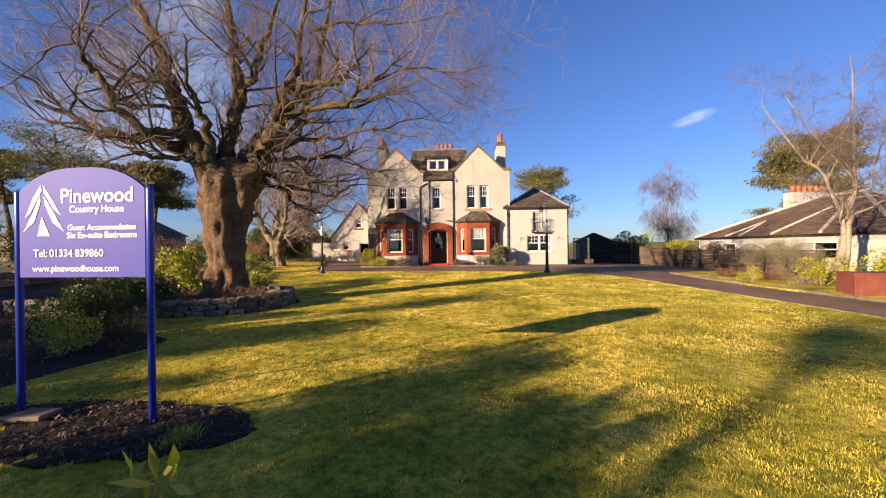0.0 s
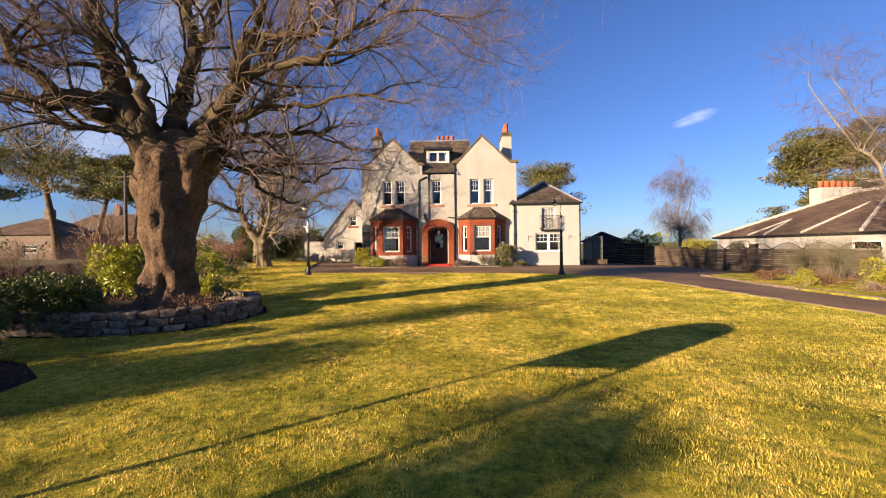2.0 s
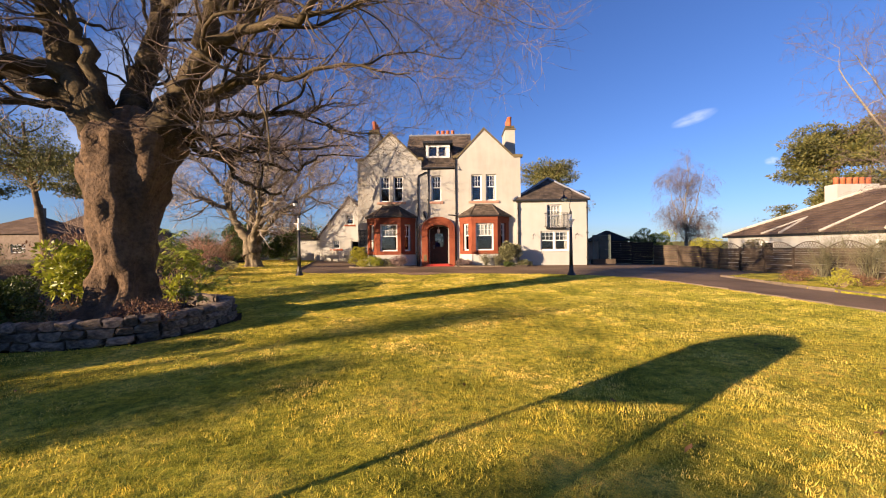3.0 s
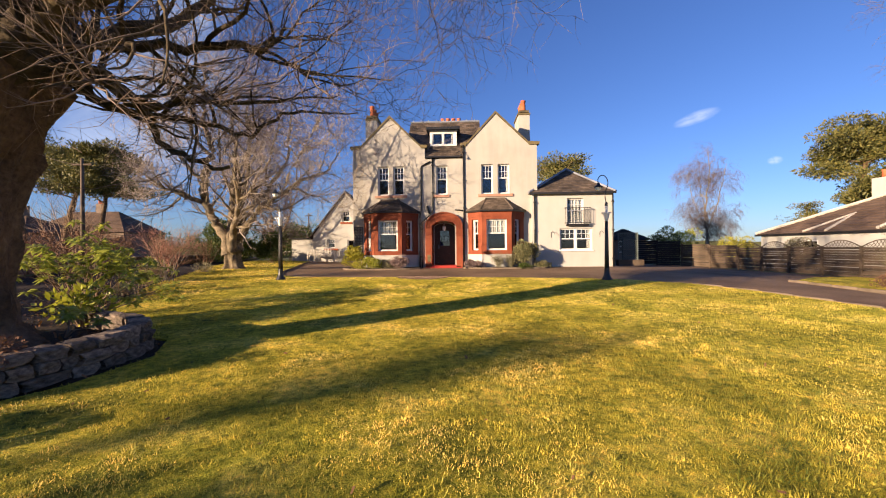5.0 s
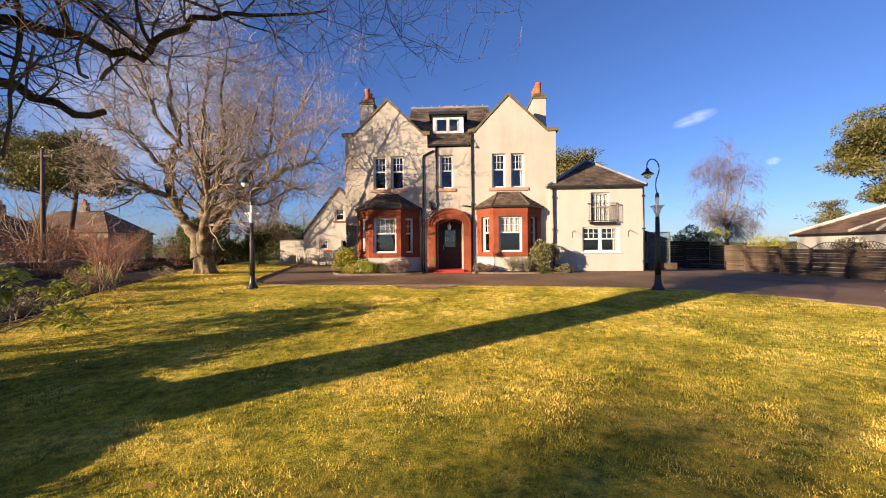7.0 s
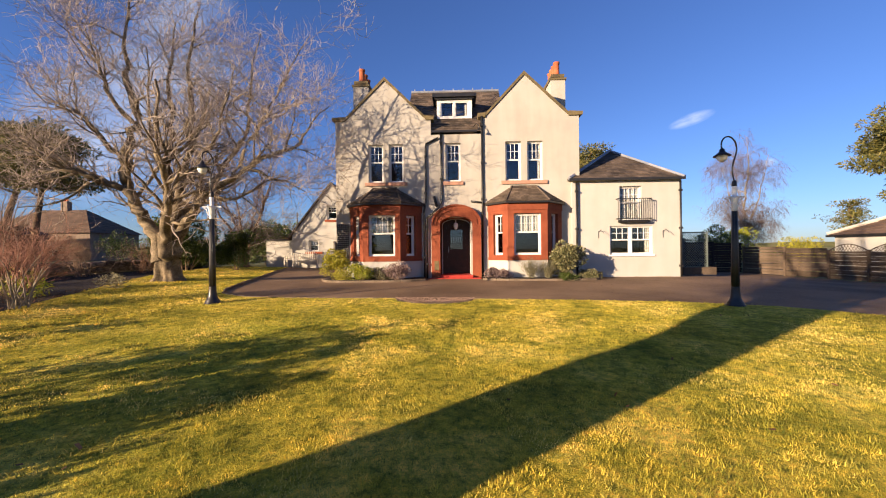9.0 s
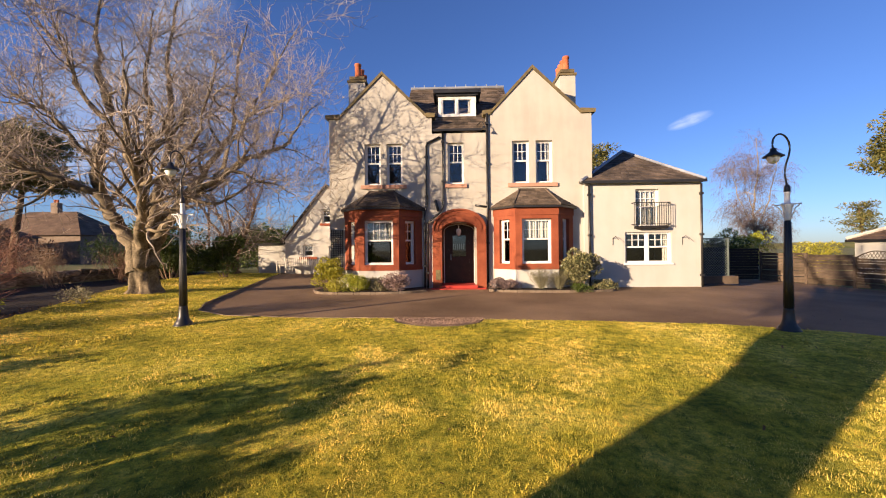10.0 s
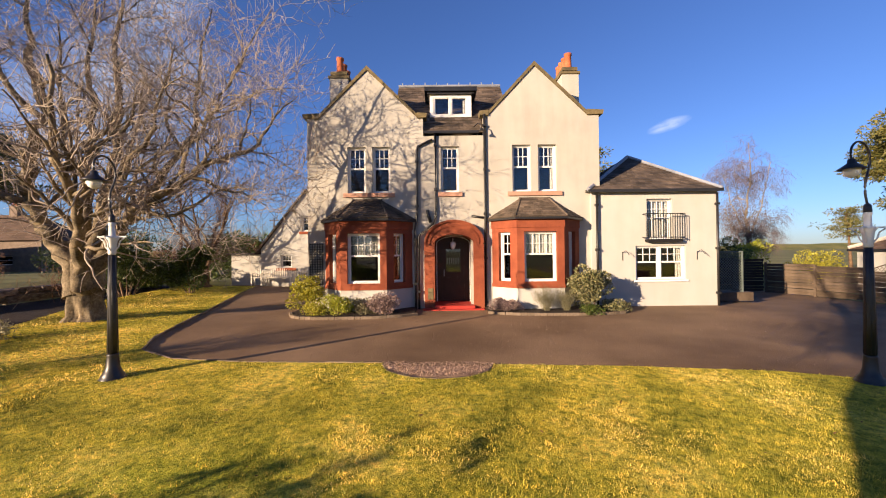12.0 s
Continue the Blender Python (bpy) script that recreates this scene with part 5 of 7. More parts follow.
SYCAMORE_ARMS = [
    [(-1.1, -0.4, 3.3, 0.14), (-1.6, -0.8, 3.5, 0.12), (-2.0, -1.2, 3.7, 0.1), (-2.6, -1.6, 4.0, 0.07), (-3.4, -2.0, 4.7, 0.02)],
    [(-1.2, -0.4, 4.5, 0.11), (-1.7, -0.7, 5.0, 0.09), (-2.2, -1.0, 5.8, 0.06), (-2.7, -1.2, 6.1, 0.04), (-3.5, -1.4, 6.7, 0.015)],
    [(-0.9, -0.4, 5.8, 0.1), (-1.5, -0.7, 6.6, 0.08), (-1.8, -0.9, 7.8, 0.05), (-2.2, -1.0, 9.1, 0.02)],
    [(0.5, 0.1, 3.3, 0.12), (1.2, 0.0, 4.5, 0.09), (1.8, -0.1, 5.2, 0.07), (2.2, -0.2, 6.1, 0.05), (2.7, -0.2, 8.0, 0.02)],
    [(2.6, -0.5, 3.6, 0.09), (3.3, -0.3, 5.1, 0.07), (4.0, -0.2, 6.5, 0.05), (4.8, -0.2, 7.9, 0.03), (5.5, -0.2, 9.1, 0.01)],
    [(1.7, -0.4, 3.1, 0.08), (3.0, -0.8, 2.9, 0.05), (4.2, -1.0, 3.5, 0.03), (5.4, -1.2, 3.6, 0.01)],
    [(0.0, 0.1, 3.9, 0.09), (-0.5, -0.1, 5.0, 0.07), (-0.5, -0.2, 6.5, 0.05), (-0.6, -0.2, 8.7, 0.02)],
]

bare_tree("old_beech", (-6.27, 11.35, 0.42),
          [(0, 0, -0.2, 0.72), (0, 0, 0.0, 0.56), (0, 0, 0.25, 0.53), (0.02, 0, 0.7, 0.47), (0.03, 0, 1.3, 0.50), (0.03, 0, 1.9, 0.56), (0.04, 0.05, 2.4, 0.63), (0.06, 0.1, 2.85, 0.72), (0.1, 0.15, 3.2, 0.76), (0.1, 0.2, 3.5, 0.62), (0.08, 0.2, 3.75, 0.42), (0.05, 0.2, 3.95, 0.12)],
          BEECH_LIMBS, (9, 6, 4, 3), (2.3, 1.5, 0.9, 0.5), 3, "large old bare beech with a thick gnarled brown trunk", twigmat="beechtwig", tr=0.0036, lift=0.035, flare=1.25, keep=beech_room, limbbark="limbbark", limb_scale=0.95, hollow=-1.25, arms=BEECH_ARMS, rtop=0.04)

bare_tree("old_sycamore", (-11.4, 27.2, 0.60),
          [(0, 0, -0.2, 0.56), (0, 0, 0.0, 0.43), (0.0, 0, 0.3, 0.40), (0.0, 0, 0.9, 0.39), (0.0, 0, 1.4, 0.45), (0.0, 0.05, 1.7, 0.42), (0, 0.05, 1.95, 0.2)],
          SYCAMORE_LIMBS, (12, 8, 4, 1), (2.3, 1.4, 1.0, 0.6), 9, "old bare tree with several pale mossy limbs on grass", bark="bark2", twigmat="twig2", tr=0.0085, lift=0.03, flare=1.1, arms=SYCAMORE_ARMS, rtop=0.07)

bare_tree("garden_tree", (-13.6, 37.6, 0.7),
          [(0, 0, -0.2, 0.30), (0, 0, 0.0, 0.20), (0, 0, 0.5, 0.18), (0, 0, 0.9, 0.16)],
          [[(0, 0, 0.7, 0.12), (a * 0.5, b * 0.5, 2.2, 0.08), (a * 1.2, b * 1.2, 4.0, 0.05), (a * 1.7, b * 1.7, 5.8, 0.02)] for a, b in ((-1, 0), (1, 0.2), (0.2, 1), (0.1, -1), (-1.3, -0.8), (1.4, -0.7))],
          (9, 7, 5, 2), (1.8, 1.1, 0.7, 0.4), 14, "small bare garden tree with reddish twigs beside the cottage", twigmat="birchtwig", tr=0.007)

bare_tree("silver_birch", (28.6, 50.0, -0.6),
          [(0, 0, -0.2, 0.24), (0, 0, 0.0, 0.2), (0, 0, 2.0, 0.17), (0.1, 0, 3.6, 0.15)],
          [[(0.1, 0, 3.0, 0.18), (0.0, 0.1, 6.0, 0.14), (0.3, 0, 9.5, 0.08), (0.2, 0, 12.8, 0.02)], [(0.1, 0, 3.4, 0.12), (-1.0, 0.3, 6.4, 0.08), (-1.8, 0.6, 10.0, 0.02)], [(0, 0, 3.6, 0.12), (1.0, -0.3, 6.8, 0.08), (1.9, -0.5, 11.0, 0.02)], [(0.1, 0, 2.6, 0.09), (1.6, 0.3, 4.0, 0.06), (2.8, 0.5, 5.4, 0.02)], [(0, 0, 2.6, 0.09), (-1.6, -0.3, 4.6, 0.06), (-2.6, -0.5, 6.6, 0.02)], [(0.1, 0, 5, 0.1), (0.6, 1.8, 8, 0.06), (0.8, 2.4, 11, 0.02)]],
          (16, 7, 5, 2), (1.8, 1.2, 1.0, 0.7), 17, "tall bare silver birch with drooping reddish twigs", bark="birchbark", twigmat="birchtwig", tr=0.008, droop=0.36, limb_scale=0.62, flare=1.1)

bare_tree("birch", (20.0, 19.8, -0.1),
          [(0, 0, -0.2, 0.40), (0, 0, 0.0, 0.30), (0.1, 0, 0.8, 0.25), (0.25, 0, 1.7, 0.23), (0.35, 0, 2.6, 0.17)],
          [[(0.3, 0, 2.2, 0.22), (0.7, 0, 4.2, 0.17), (0.8, 0.1, 7.0, 0.11), (0.7, 0.1, 11.2, 0.02)], [(0.3, 0, 2.2, 0.2), (-0.6, -0.1, 4.6, 0.13), (-2.3, -0.2, 6.4, 0.08), (-4.2, -0.4, 8.6, 0.02)], [(0.7, 0, 4.0, 0.11), (2.2, 0.3, 6.0, 0.07), (3.4, 0.4, 9.0, 0.02)], [(0.4, 0, 3.0, 0.11), (2.2, -0.6, 4.0, 0.07), (4.2, -1.0, 4.8, 0.02)], [(0.7, 0, 5.0, 0.09), (-0.6, 0.8, 7.4, 0.06), (-1.6, 1.4, 10, 0.02)]],
          (12, 8, 5, 2), (2.1, 1.4, 0.9, 0.6), 23, "leaning bare birch with pale bark beside the drive", bark="birchbark", twigmat="birchtwig", tr=0.006, droop=0.10, limb_scale=0.6, rtop=0.035)

# pines
pine("pine", 44.0, 48.5, 15.6, 7.0, 31, "tall spreading green pine behind the bungalow", 0.36, n=46000, size=0.36)
pine("pine", 12.9, 55.0, 13.6, 5.2, 32, "green pine rising behind the side wing", 0.35, n=18000, size=0.3)
for i, (x, y, h, c) in enumerate(((-38.5, 46, 12.8, 3.8), (-47.6, 51, 17.3, 7.4), (-30.3, 40.5, 9.9, 3.4), (-57, 52, 15, 5))):
    pine("pine", x, y, h, c, 40 + i, "tall Scots pine with a bare trunk beside the road", 0.5, lean=0.14 * (-1) ** i, n=20000, size=0.3)
pine("pine", 45.5, 56, 7.0, 2.2, 52, "small pine top behind the bungalow roof", 0.5, n=3000, size=0.28)

# unseen conifers added as casters of the foreground shade, behind the walker's start
for i, (x, y, h, c) in enumerate(((-14.0, -5.6, 3.8, 1.6), (-14.3, -7.7, 4.0, 1.7), (-17.6, -1.9, 3.8, 1.5), (-17.8, 0.6, 3.4, 1.6), (-14.8, -3.4, 2.8, 1.0), (-15.7, -2.2, 2.8, 1.1))):
    pine("shade_conifer", x, y, h, c, 60 + i, "dense dark green conifer, unseen, added to shade the foreground lawn", 0.08, n=5200, size=0.28)

# out-of-view pines, added so thin high crowns drop soft shade on the lawn
pine("pine", -33.2, -12.2, 10.2, 1.5, 66, "tall unseen pine across the road, added to shade the middle lawn", 0.84, n=200, size=0.32)
pine("pine", -26.9, -17.9, 10.0, 1.2, 67, "tall unseen pine with a high crown, added to shade the right lawn", 0.9, n=260, size=0.35)

# ---- garden shrubs ----
shrub("laurel", -8.5, 12.6, 0.8, 1.75, "laurel", 2200, 0.13, 1, "bright yellow green laurel bush behind the old beech")
rhododendron("rhododendron", -5.56, 12.0, 0.42, 0.5, 14, 0.13, 2, "low leggy rhododendron beside the beech root", z=0.3)
shrub("laurel", -6.3, 13.1, 0.5, 0.6, "laurel", 420, 0.13, 3, "pale laurel behind the beech", z=0.25, lumps=9)
rhododendron("rhododendron", -7.7, 14.9, 1.05, 1.75, 160, 0.17, 4, "tall leggy rhododendron with yellow green leaves in the border")
rhododendron("rhododendron", -9.3, 18.2, 0.5, 0.75, 40, 0.13, 5, "small leggy rhododendron at the border edge")
shrub("spreading_conifer", -8.0, 9.9, 1.35, 1.0, "darkleaf", 15000, 0.065, 6, "dark green spreading conifer above the stone wall", lumps=20)
shrub("spreading_conifer", -6.9, 7.7, 0.8, 1.0, "darkleaf", 8000, 0.06, 7, "dark blue green conifer behind the sign", lumps=14)
shrub("golden_conifer", -6.2, 6.3, 0.55, 0.85, "yellow", 1600, 0.06, 8, "golden yellow conifer bush behind the sign", lumps=12)
shrub("box_bush", -9.6, 12.2, 0.9, 0.9, "darkleaf", 2600, 0.06, 9, "dark evergreen bush in the raised bed")
shrub("evergreen_hedge", -13.6, 8.5, 1.4, 1.2, "darkleaf", 8000, 0.12, 10, "dark evergreen hedge before the road", ry=4.2, lumps=34)
shrub("heather", -5.3, 10.6, 0.6, 0.35, "brownleaf", 1200, 0.05, 11, "dry brown heather over the stone wall", z=0.25)
shrub("heather", -7.4, 10.3, 0.7, 0.32, "greyleaf", 1200, 0.05, 12, "grey heather over the stone wall", z=0.25)
shrub("golden_conifer", -12.2, 22.6, 0.8, 0.7, "laurel", 700, 0.11, 13, "low yellow green shrub in the border")
shrub("low_bush", -9.4, 17.4, 0.7, 0.35, "greyleaf", 1200, 0.06, 14, "low grey green bush at the lawn edge")
shrub("low_bush", -11.4, 24.8, 0.6, 0.45, "greyleaf", 900, 0.06, 15, "low grey green bush by the old tree")
twiggy("bare_bush", -6.4, 5.0, 0.7, 0.9, 16, "leafless brown bush behind the sign", "twig", 22, 8, 3)
twiggy("bare_bush", -10.6, 21.1, 1.15, 2.0, 17, "leafless bush with pale stems and pinkish twigs", "pinktwig", 12, 14, 8, 0.022, stemmat="birchbark")
twiggy("bare_bush", -11.6, 18.6, 0.9, 1.0, 18, "leafless sprawling brown bush in the border", "twig", 14, 9, 4)
twiggy("bare_bush", -5.5, 6.8, 0.5, 0.6, 19, "dry brown twigs at the lawn edge", "brownleaf", 26, 7, 3, 0.006)
twiggy("bare_bush", -9.4, 7.2, 0.9, 1.3, 20, "tall dry brown stems in the border", "twig", 20, 8, 4)
for i, (x, y, r, hh) in enumerate(((-14.8, 19.0, 1.3, 1.6), (-15.6, 24.5, 1.4, 1.8), (-15.8, 28.5, 1.5, 1.7), (-15.2, 31.0, 1.3, 1.5), (-13.2, 16.2, 1.2, 1.2), (-12.6, 13.4, 1.2, 1.3), (-10.8, 20.6, 0.8, 0.7))):
    twiggy("bare_bush", x, y, r, hh, 200 + i, "tangled leafless red brown bush in the border", "brownleaf" if i % 2 else "twig", 24, 9, 4, 0.010)
twiggy("bare_bush", -15.5, 16.5, 1.6, 1.6, 21, "leafless brown hedge bush near the road", "twig", 26, 9, 4)
twiggy("bare_bush", -15.6, 21.5, 1.6, 1.5, 22, "leafless brown hedge bush near the road wall", "brownleaf", 26, 9, 4)
shrub("yew", -14.6, 33.2, 1.9, 3.0, "darkleaf", 15000, 0.12, 24, "dark green yew behind the old tree", ry=1.8, lumps=26)
shrub("yew", -12.6, 34.5, 1.1, 2.5, "darkleaf", 8000, 0.12, 25, "dark green yew beside the grass", lumps=16)
shrub("evergreen_hedge", -16.6, 36.5, 2.0, 1.5, "darkleaf", 9000, 0.15, 26, "dark evergreen hedge at the garden end", ry=3.5, lumps=30)
shrub("evergreen_hedge", -14.2, 42.5, 3.4, 3.0, "darkleaf", 12000, 0.17, 27, "dark evergreen hedge behind the bare tree", ry=1.5, lumps=30)
# two unseen hedges, their heights set by the shade edge on the left lawn
shrub("roadside_hedge", -28.0, 3.0, 2.2, 5.6, "darkleaf", 9000, 0.2, 78, "tall dark hedge across the road, unseen, added to shade the left lawn", ry=3.8, lumps=60)
shrub("roadside_hedge", -28.0, 12.0, 2.2, 4.5, "darkleaf", 9000, 0.2, 79, "tall dark hedge across the road, unseen, added to shade the left lawn", ry=4.8, lumps=60)
for i, yy in enumerate((-9, 24, 36, 48, 60)):
    shrub("roadside_hedge", -28.0, yy, 2.2, 2.5 + 0.3 * (i % 2), "darkleaf" if i % 2 else "brownleaf", 4500, 0.16, 70 + i, "clipped dark hedge across the road" if i % 2 else "brown leafless looking hedge across the road", ry=6.5, lumps=40)
for i, (x, y) in enumerate(((-31, 9), (-32, 26), (-33, 41), (-36, 62), (-30, 75), (-22, 66))):
    twiggy("roadside_tree", x, y, 3.0, 4.6 + (i % 3) * 0.8, 90 + i, "leafless roadside tree across the road", "twig", 12, 10, 6, 0.06, category="tree")

# the beds at the house, in the house's own frame
BED = [("golden_bush", -5.35, -0.95, 0.55, 1.35, "yellow", 1500, 0.08, "golden yellow bush at the house corner"), ("round_bush", -4.2, -1.45, 0.62, 0.62, "laurel", 2000, 0.05, "low round yellow green bush below the bay"),
       ("round_bush", -4.95, -1.45, 0.4, 0.4, "yellow", 900, 0.05, "small golden bush at the bed edge"), ("heather_bush", -2.8, -1.40, 0.62, 0.68, "lilac", 2400, 0.05, "lilac grey heather bush beside the steps"), ("heather_bush", -3.4, -1.3, 0.4, 0.5, "greyleaf", 1200, 0.05, "grey green bush below the bay"),
       ("heather_bush", 1.35, -1.15, 0.62, 0.42, "lilac", 2000, 0.045, "low lilac heather close to the steps"), ("variegated_bush", 4.15, -1.2, 0.68, 1.65, "variegated", 3200, 0.085, "tall variegated evergreen bush at the bay corner"),
       ("low_bush", 4.95, -1.25, 0.55, 0.32, "variegated", 1100, 0.06, "low grey green bush at the bed end"), ("low_bush", 3.9, -1.75, 0.5, 0.25, "darkleaf", 700, 0.05, "low dark bush at the bed edge")]
for i, (nm, x, y, r, hh, mt, n, s, lab) in enumerate(BED):
    shrub(nm, x, y, r, hh, mt, int(n * 2.4), s * 1.1, 120 + i, lab, z=0.0, m=HM, lumps=22)
p = HM @ Vector((2.65, -1.25, 0))
twiggy("dry_bush", p.x, p.y, 0.45, 0.85, 140, "pale pink dry stemmed bush below the bay", "greyleaf", 60, 5, 2, 0.006, z=0.34)
p = HM @ Vector((3.3, -1.3, 0))
twiggy("dry_bush", p.x, p.y, 0.4, 0.8, 141, "pale dry stemmed bush below the bay", "greyleaf", 50, 5, 2, 0.006, z=0.34)

# right side bed
shrub("golden_bush", 14.8, 15.4, 0.9, 1.0, "yellow", 2200, 0.09, 150, "yellow green bush beside the drive")
shrub("golden_bush", 16.2, 14.0, 1.3, 1.35, "laurel", 3200, 0.10, 151, "large bright green bush beside the drive")
shrub("golden_conifer", 13.6, 17.2, 0.3, 0.62, "yellow", 900, 0.05, 152, "small golden conifer beside the drive")
shrub("low_bush", 12.9, 16.6, 0.5, 0.35, "yellow", 700, 0.05, 153, "low yellow bush beside the drive")
shrub("heather", 13.4, 18.6, 0.6, 0.45, "brownleaf", 1200, 0.06, 154, "rusty heather beside the drive")
shrub("heather", 14.6, 17.2, 0.9, 0.35, "brownleaf", 1500, 0.06, 155, "dry brown plants in the drive bed")
shrub("heather", 13.6, 14.8, 0.6, 0.3, "lilac", 900, 0.05, 156, "pinkish heather in the drive bed")
shrub("bay_bush", 19.0, 13.2, 2.2, 2.0, "laurel", 4200, 0.13, 157, "large green bushes behind the drive bed", ry=3.4, lumps=26)
shrub("bay_bush", 21.0, 16.0, 2.0, 1.9, "greyleaf", 3600, 0.12, 158, "grey green hedge before the bungalow", ry=3, lumps=26)
for i, (x, y, hh) in enumerate(((17.2, 19.6, 1.9), (16.2, 17.4, 1.6), (19.6, 23.0, 2.4), (17.0, 21.3, 1.6))):
    twiggy("bare_bush", x, y, 1.3, hh, 160 + i, "pale leafless bush beside the fence", "greyleaf", 24, 9, 4, 0.012)
shrub("laurel", 18.0, 39.5, 1.6, 3.4, "darkleaf", 6500, 0.13, 170, "dark green bush behind the black gate", lumps=22)
shrub("golden_bush", 20.2, 40.4, 1.5, 3.1, "laurel", 4500, 0.12, 171, "yellow green bush behind the fence", lumps=18)
shrub("golden_bush", 23.2, 38.6, 1.6, 2.5, "yellow", 4200, 0.12, 172, "yellow green bush behind the wooden fence", lumps=18)
shrub("laurel", 21.8, 31.0, 1.0, 2.3, "greyleaf", 1600, 0.13, 173, "pale leafed bush behind the fence", lumps=12)
shrub("laurel", -1.30, 1.62, 0.20, 0.90, "laurel", 60, 0.15, 180, "small laurel with large pale green leaves", lumps=5, stems=5, aspect=0.4, z=0.0)
shrub("grass_tuft", -2.25, 3.35, 0.18, 0.14, "laurel", 500, 0.08, 181, "small grass tuft in the sign bed", aspect=0.08, up=1.2, lumps=6)
# ---- lamp posts ----
def lamp_post(x, y, z, turn, label):
    t = thing("lamp_post", pose(x, y, z, 0, 0, turn), label, "street lamp", "lamp posts on the lawn edge")
    bm = bmesh.new()
    lathe(bm, [(0.20, 0.0), (0.20, 0.03), (0.17, 0.05), (0.17, 0.08), (0.13, 0.13), (0.10, 0.22), (0.088, 0.36), (0.085, 0.40), (0.088, 0.42), (0.08, 0.44)], 16)
    part("base", bm, "black", t, smooth=True)
    bm = bmesh.new()
    prof = [(0.078, 0.44), (0.072, 1.0), (0.062, 1.6), (0.052, 2.13)]
    lathe(bm, prof, 16)
    col = part("column", bm, "black", t, smooth=True)
    for k in range(8):
        bm = bmesh.new()
        a = 2 * math.pi * k / 8
        tube(bm, [(0.076 * math.cos(a), 0.076 * math.sin(a), 0.46), (0.05 * math.cos(a), 0.05 * math.sin(a), 2.1)], 0.008, 5)
        part("flute", bm, "black", col, smooth=True)
    bm = bmesh.new()
    lathe(bm, [(0.052, 2.13), (0.062, 2.16), (0.058, 2.2), (0.075, 2.36), (0.10, 2.42), (0.10, 2.45), (0.05, 2.46), (0.045, 2.62), (0.055, 2.66), (0.05, 2.68)], 12)
    cap = part("capital", bm, "paint", t, "ornate white painted capital", smooth=True)
    for k in range(4):
        bm = bmesh.new()
        a = math.pi / 2 * k + 0.3
        c, s = math.cos(a), math.sin(a)
        box(bm, 0.05, 0.22, -0.012, 0.012, 2.425, 2.45, Matrix.Rotation(a, 4, "Z"))
        tube(bm, [(0.05 * c, 0.05 * s, 2.2), (0.10 * c, 0.10 * s, 2.27), (0.12 * c, 0.12 * s, 2.36), (0.19 * c, 0.19 * s, 2.42)], 0.012, 5)
        part("scroll", bm, "paint", cap)
    bm = bmesh.new()
    lathe(bm, [(0.05, 2.68), (0.055, 2.70), (0.05, 2.78), (0.03, 2.82)], 12)
    pts = [(0, 0, 2.8), (-0.05, 0, 3.0), (-0.03, 0, 3.2), (0.05, 0, 3.38), (0.08, 0, 3.55), (0.03, 0, 3.70), (-0.08, 0, 3.79), (-0.20, 0, 3.79), (-0.30, 0, 3.70), (-0.32, 0, 3.58), (-0.30, 0, 3.50)]
    pts = [Vector(q) for q in pts]
    for _ in range(2):
        pts = [pts[0]] + [w for a, b in zip(pts, pts[1:]) for w in (a.lerp(b, 0.25), a.lerp(b, 0.75))] + [pts[-1]]
    tube(bm, pts, 0.017, 8)
    part("swan_neck", bm, "black", t, smooth=True)
    bm = bmesh.new()
    lathe(bm, [(0.025, 3.52), (0.05, 3.50), (0.055, 3.45), (0.09, 3.42), (0.17, 3.36), (0.175, 3.345), (0.16, 3.345), (0.05, 3.40)], 18, pose(-0.30, 0, 0))
    sh = part("shade", bm, "black", t, "black enamelled lamp shade", smooth=True)
    bm = bmesh.new()
    lathe(bm, [(0.10, 3.36), (0.11, 3.32), (0.08, 3.25), (0.03, 3.22)], 14, pose(-0.30, 0, 0))
    part("lamp_glass", bm, "diffuser", sh, "clear glass lamp globe", smooth=True)
    return t


lamp_post(5.52, 20.9, gz(5.52, 20.9) - 0.02, 8, "black swan neck lamp post with white capital by the drive")
lamp_post(-6.80, 22.1, gz(-6.8, 22.1) - 0.02, 80, "black swan neck lamp post with white capital on grass")


# ---- the sign ----
def lettering(parent, text, x, z, width, label):
    """A line of words cut from thin sheet, each word a piece of its own."""
    made = []
    for word in text.split():
        cu = bpy.data.curves.new("word", "FONT")
        cu.body = word
        cu.size = 1.0
        cu.offset = 0.012
        ob = bpy.data.objects.new("lettering_source", cu)
        scene.collection.objects.link(ob)
        me = bpy.data.meshes.new_from_object(ob.evaluated_get(bpy.context.evaluated_depsgraph_get()))
        bpy.data.objects.remove(ob)
        xs = [v.co.x for v in me.vertices]
        made.append((word, me, min(xs), max(xs) - min(xs)))
    gap = 0.28
    s = width / (sum(m[3] for m in made) + gap * (len(made) - 1))
    u = 0.0
    for word, me, low, wide in made:
        for v in me.vertices:
            v.co = Vector((x + (u + v.co.x - low) * s, -0.0245, z + v.co.y * s))
        u += wide + gap
        me.materials.clear()
        me.materials.append(M["sheet"])
        o = new("word", me)
        o.parent = parent
        tagged(o, label=label)


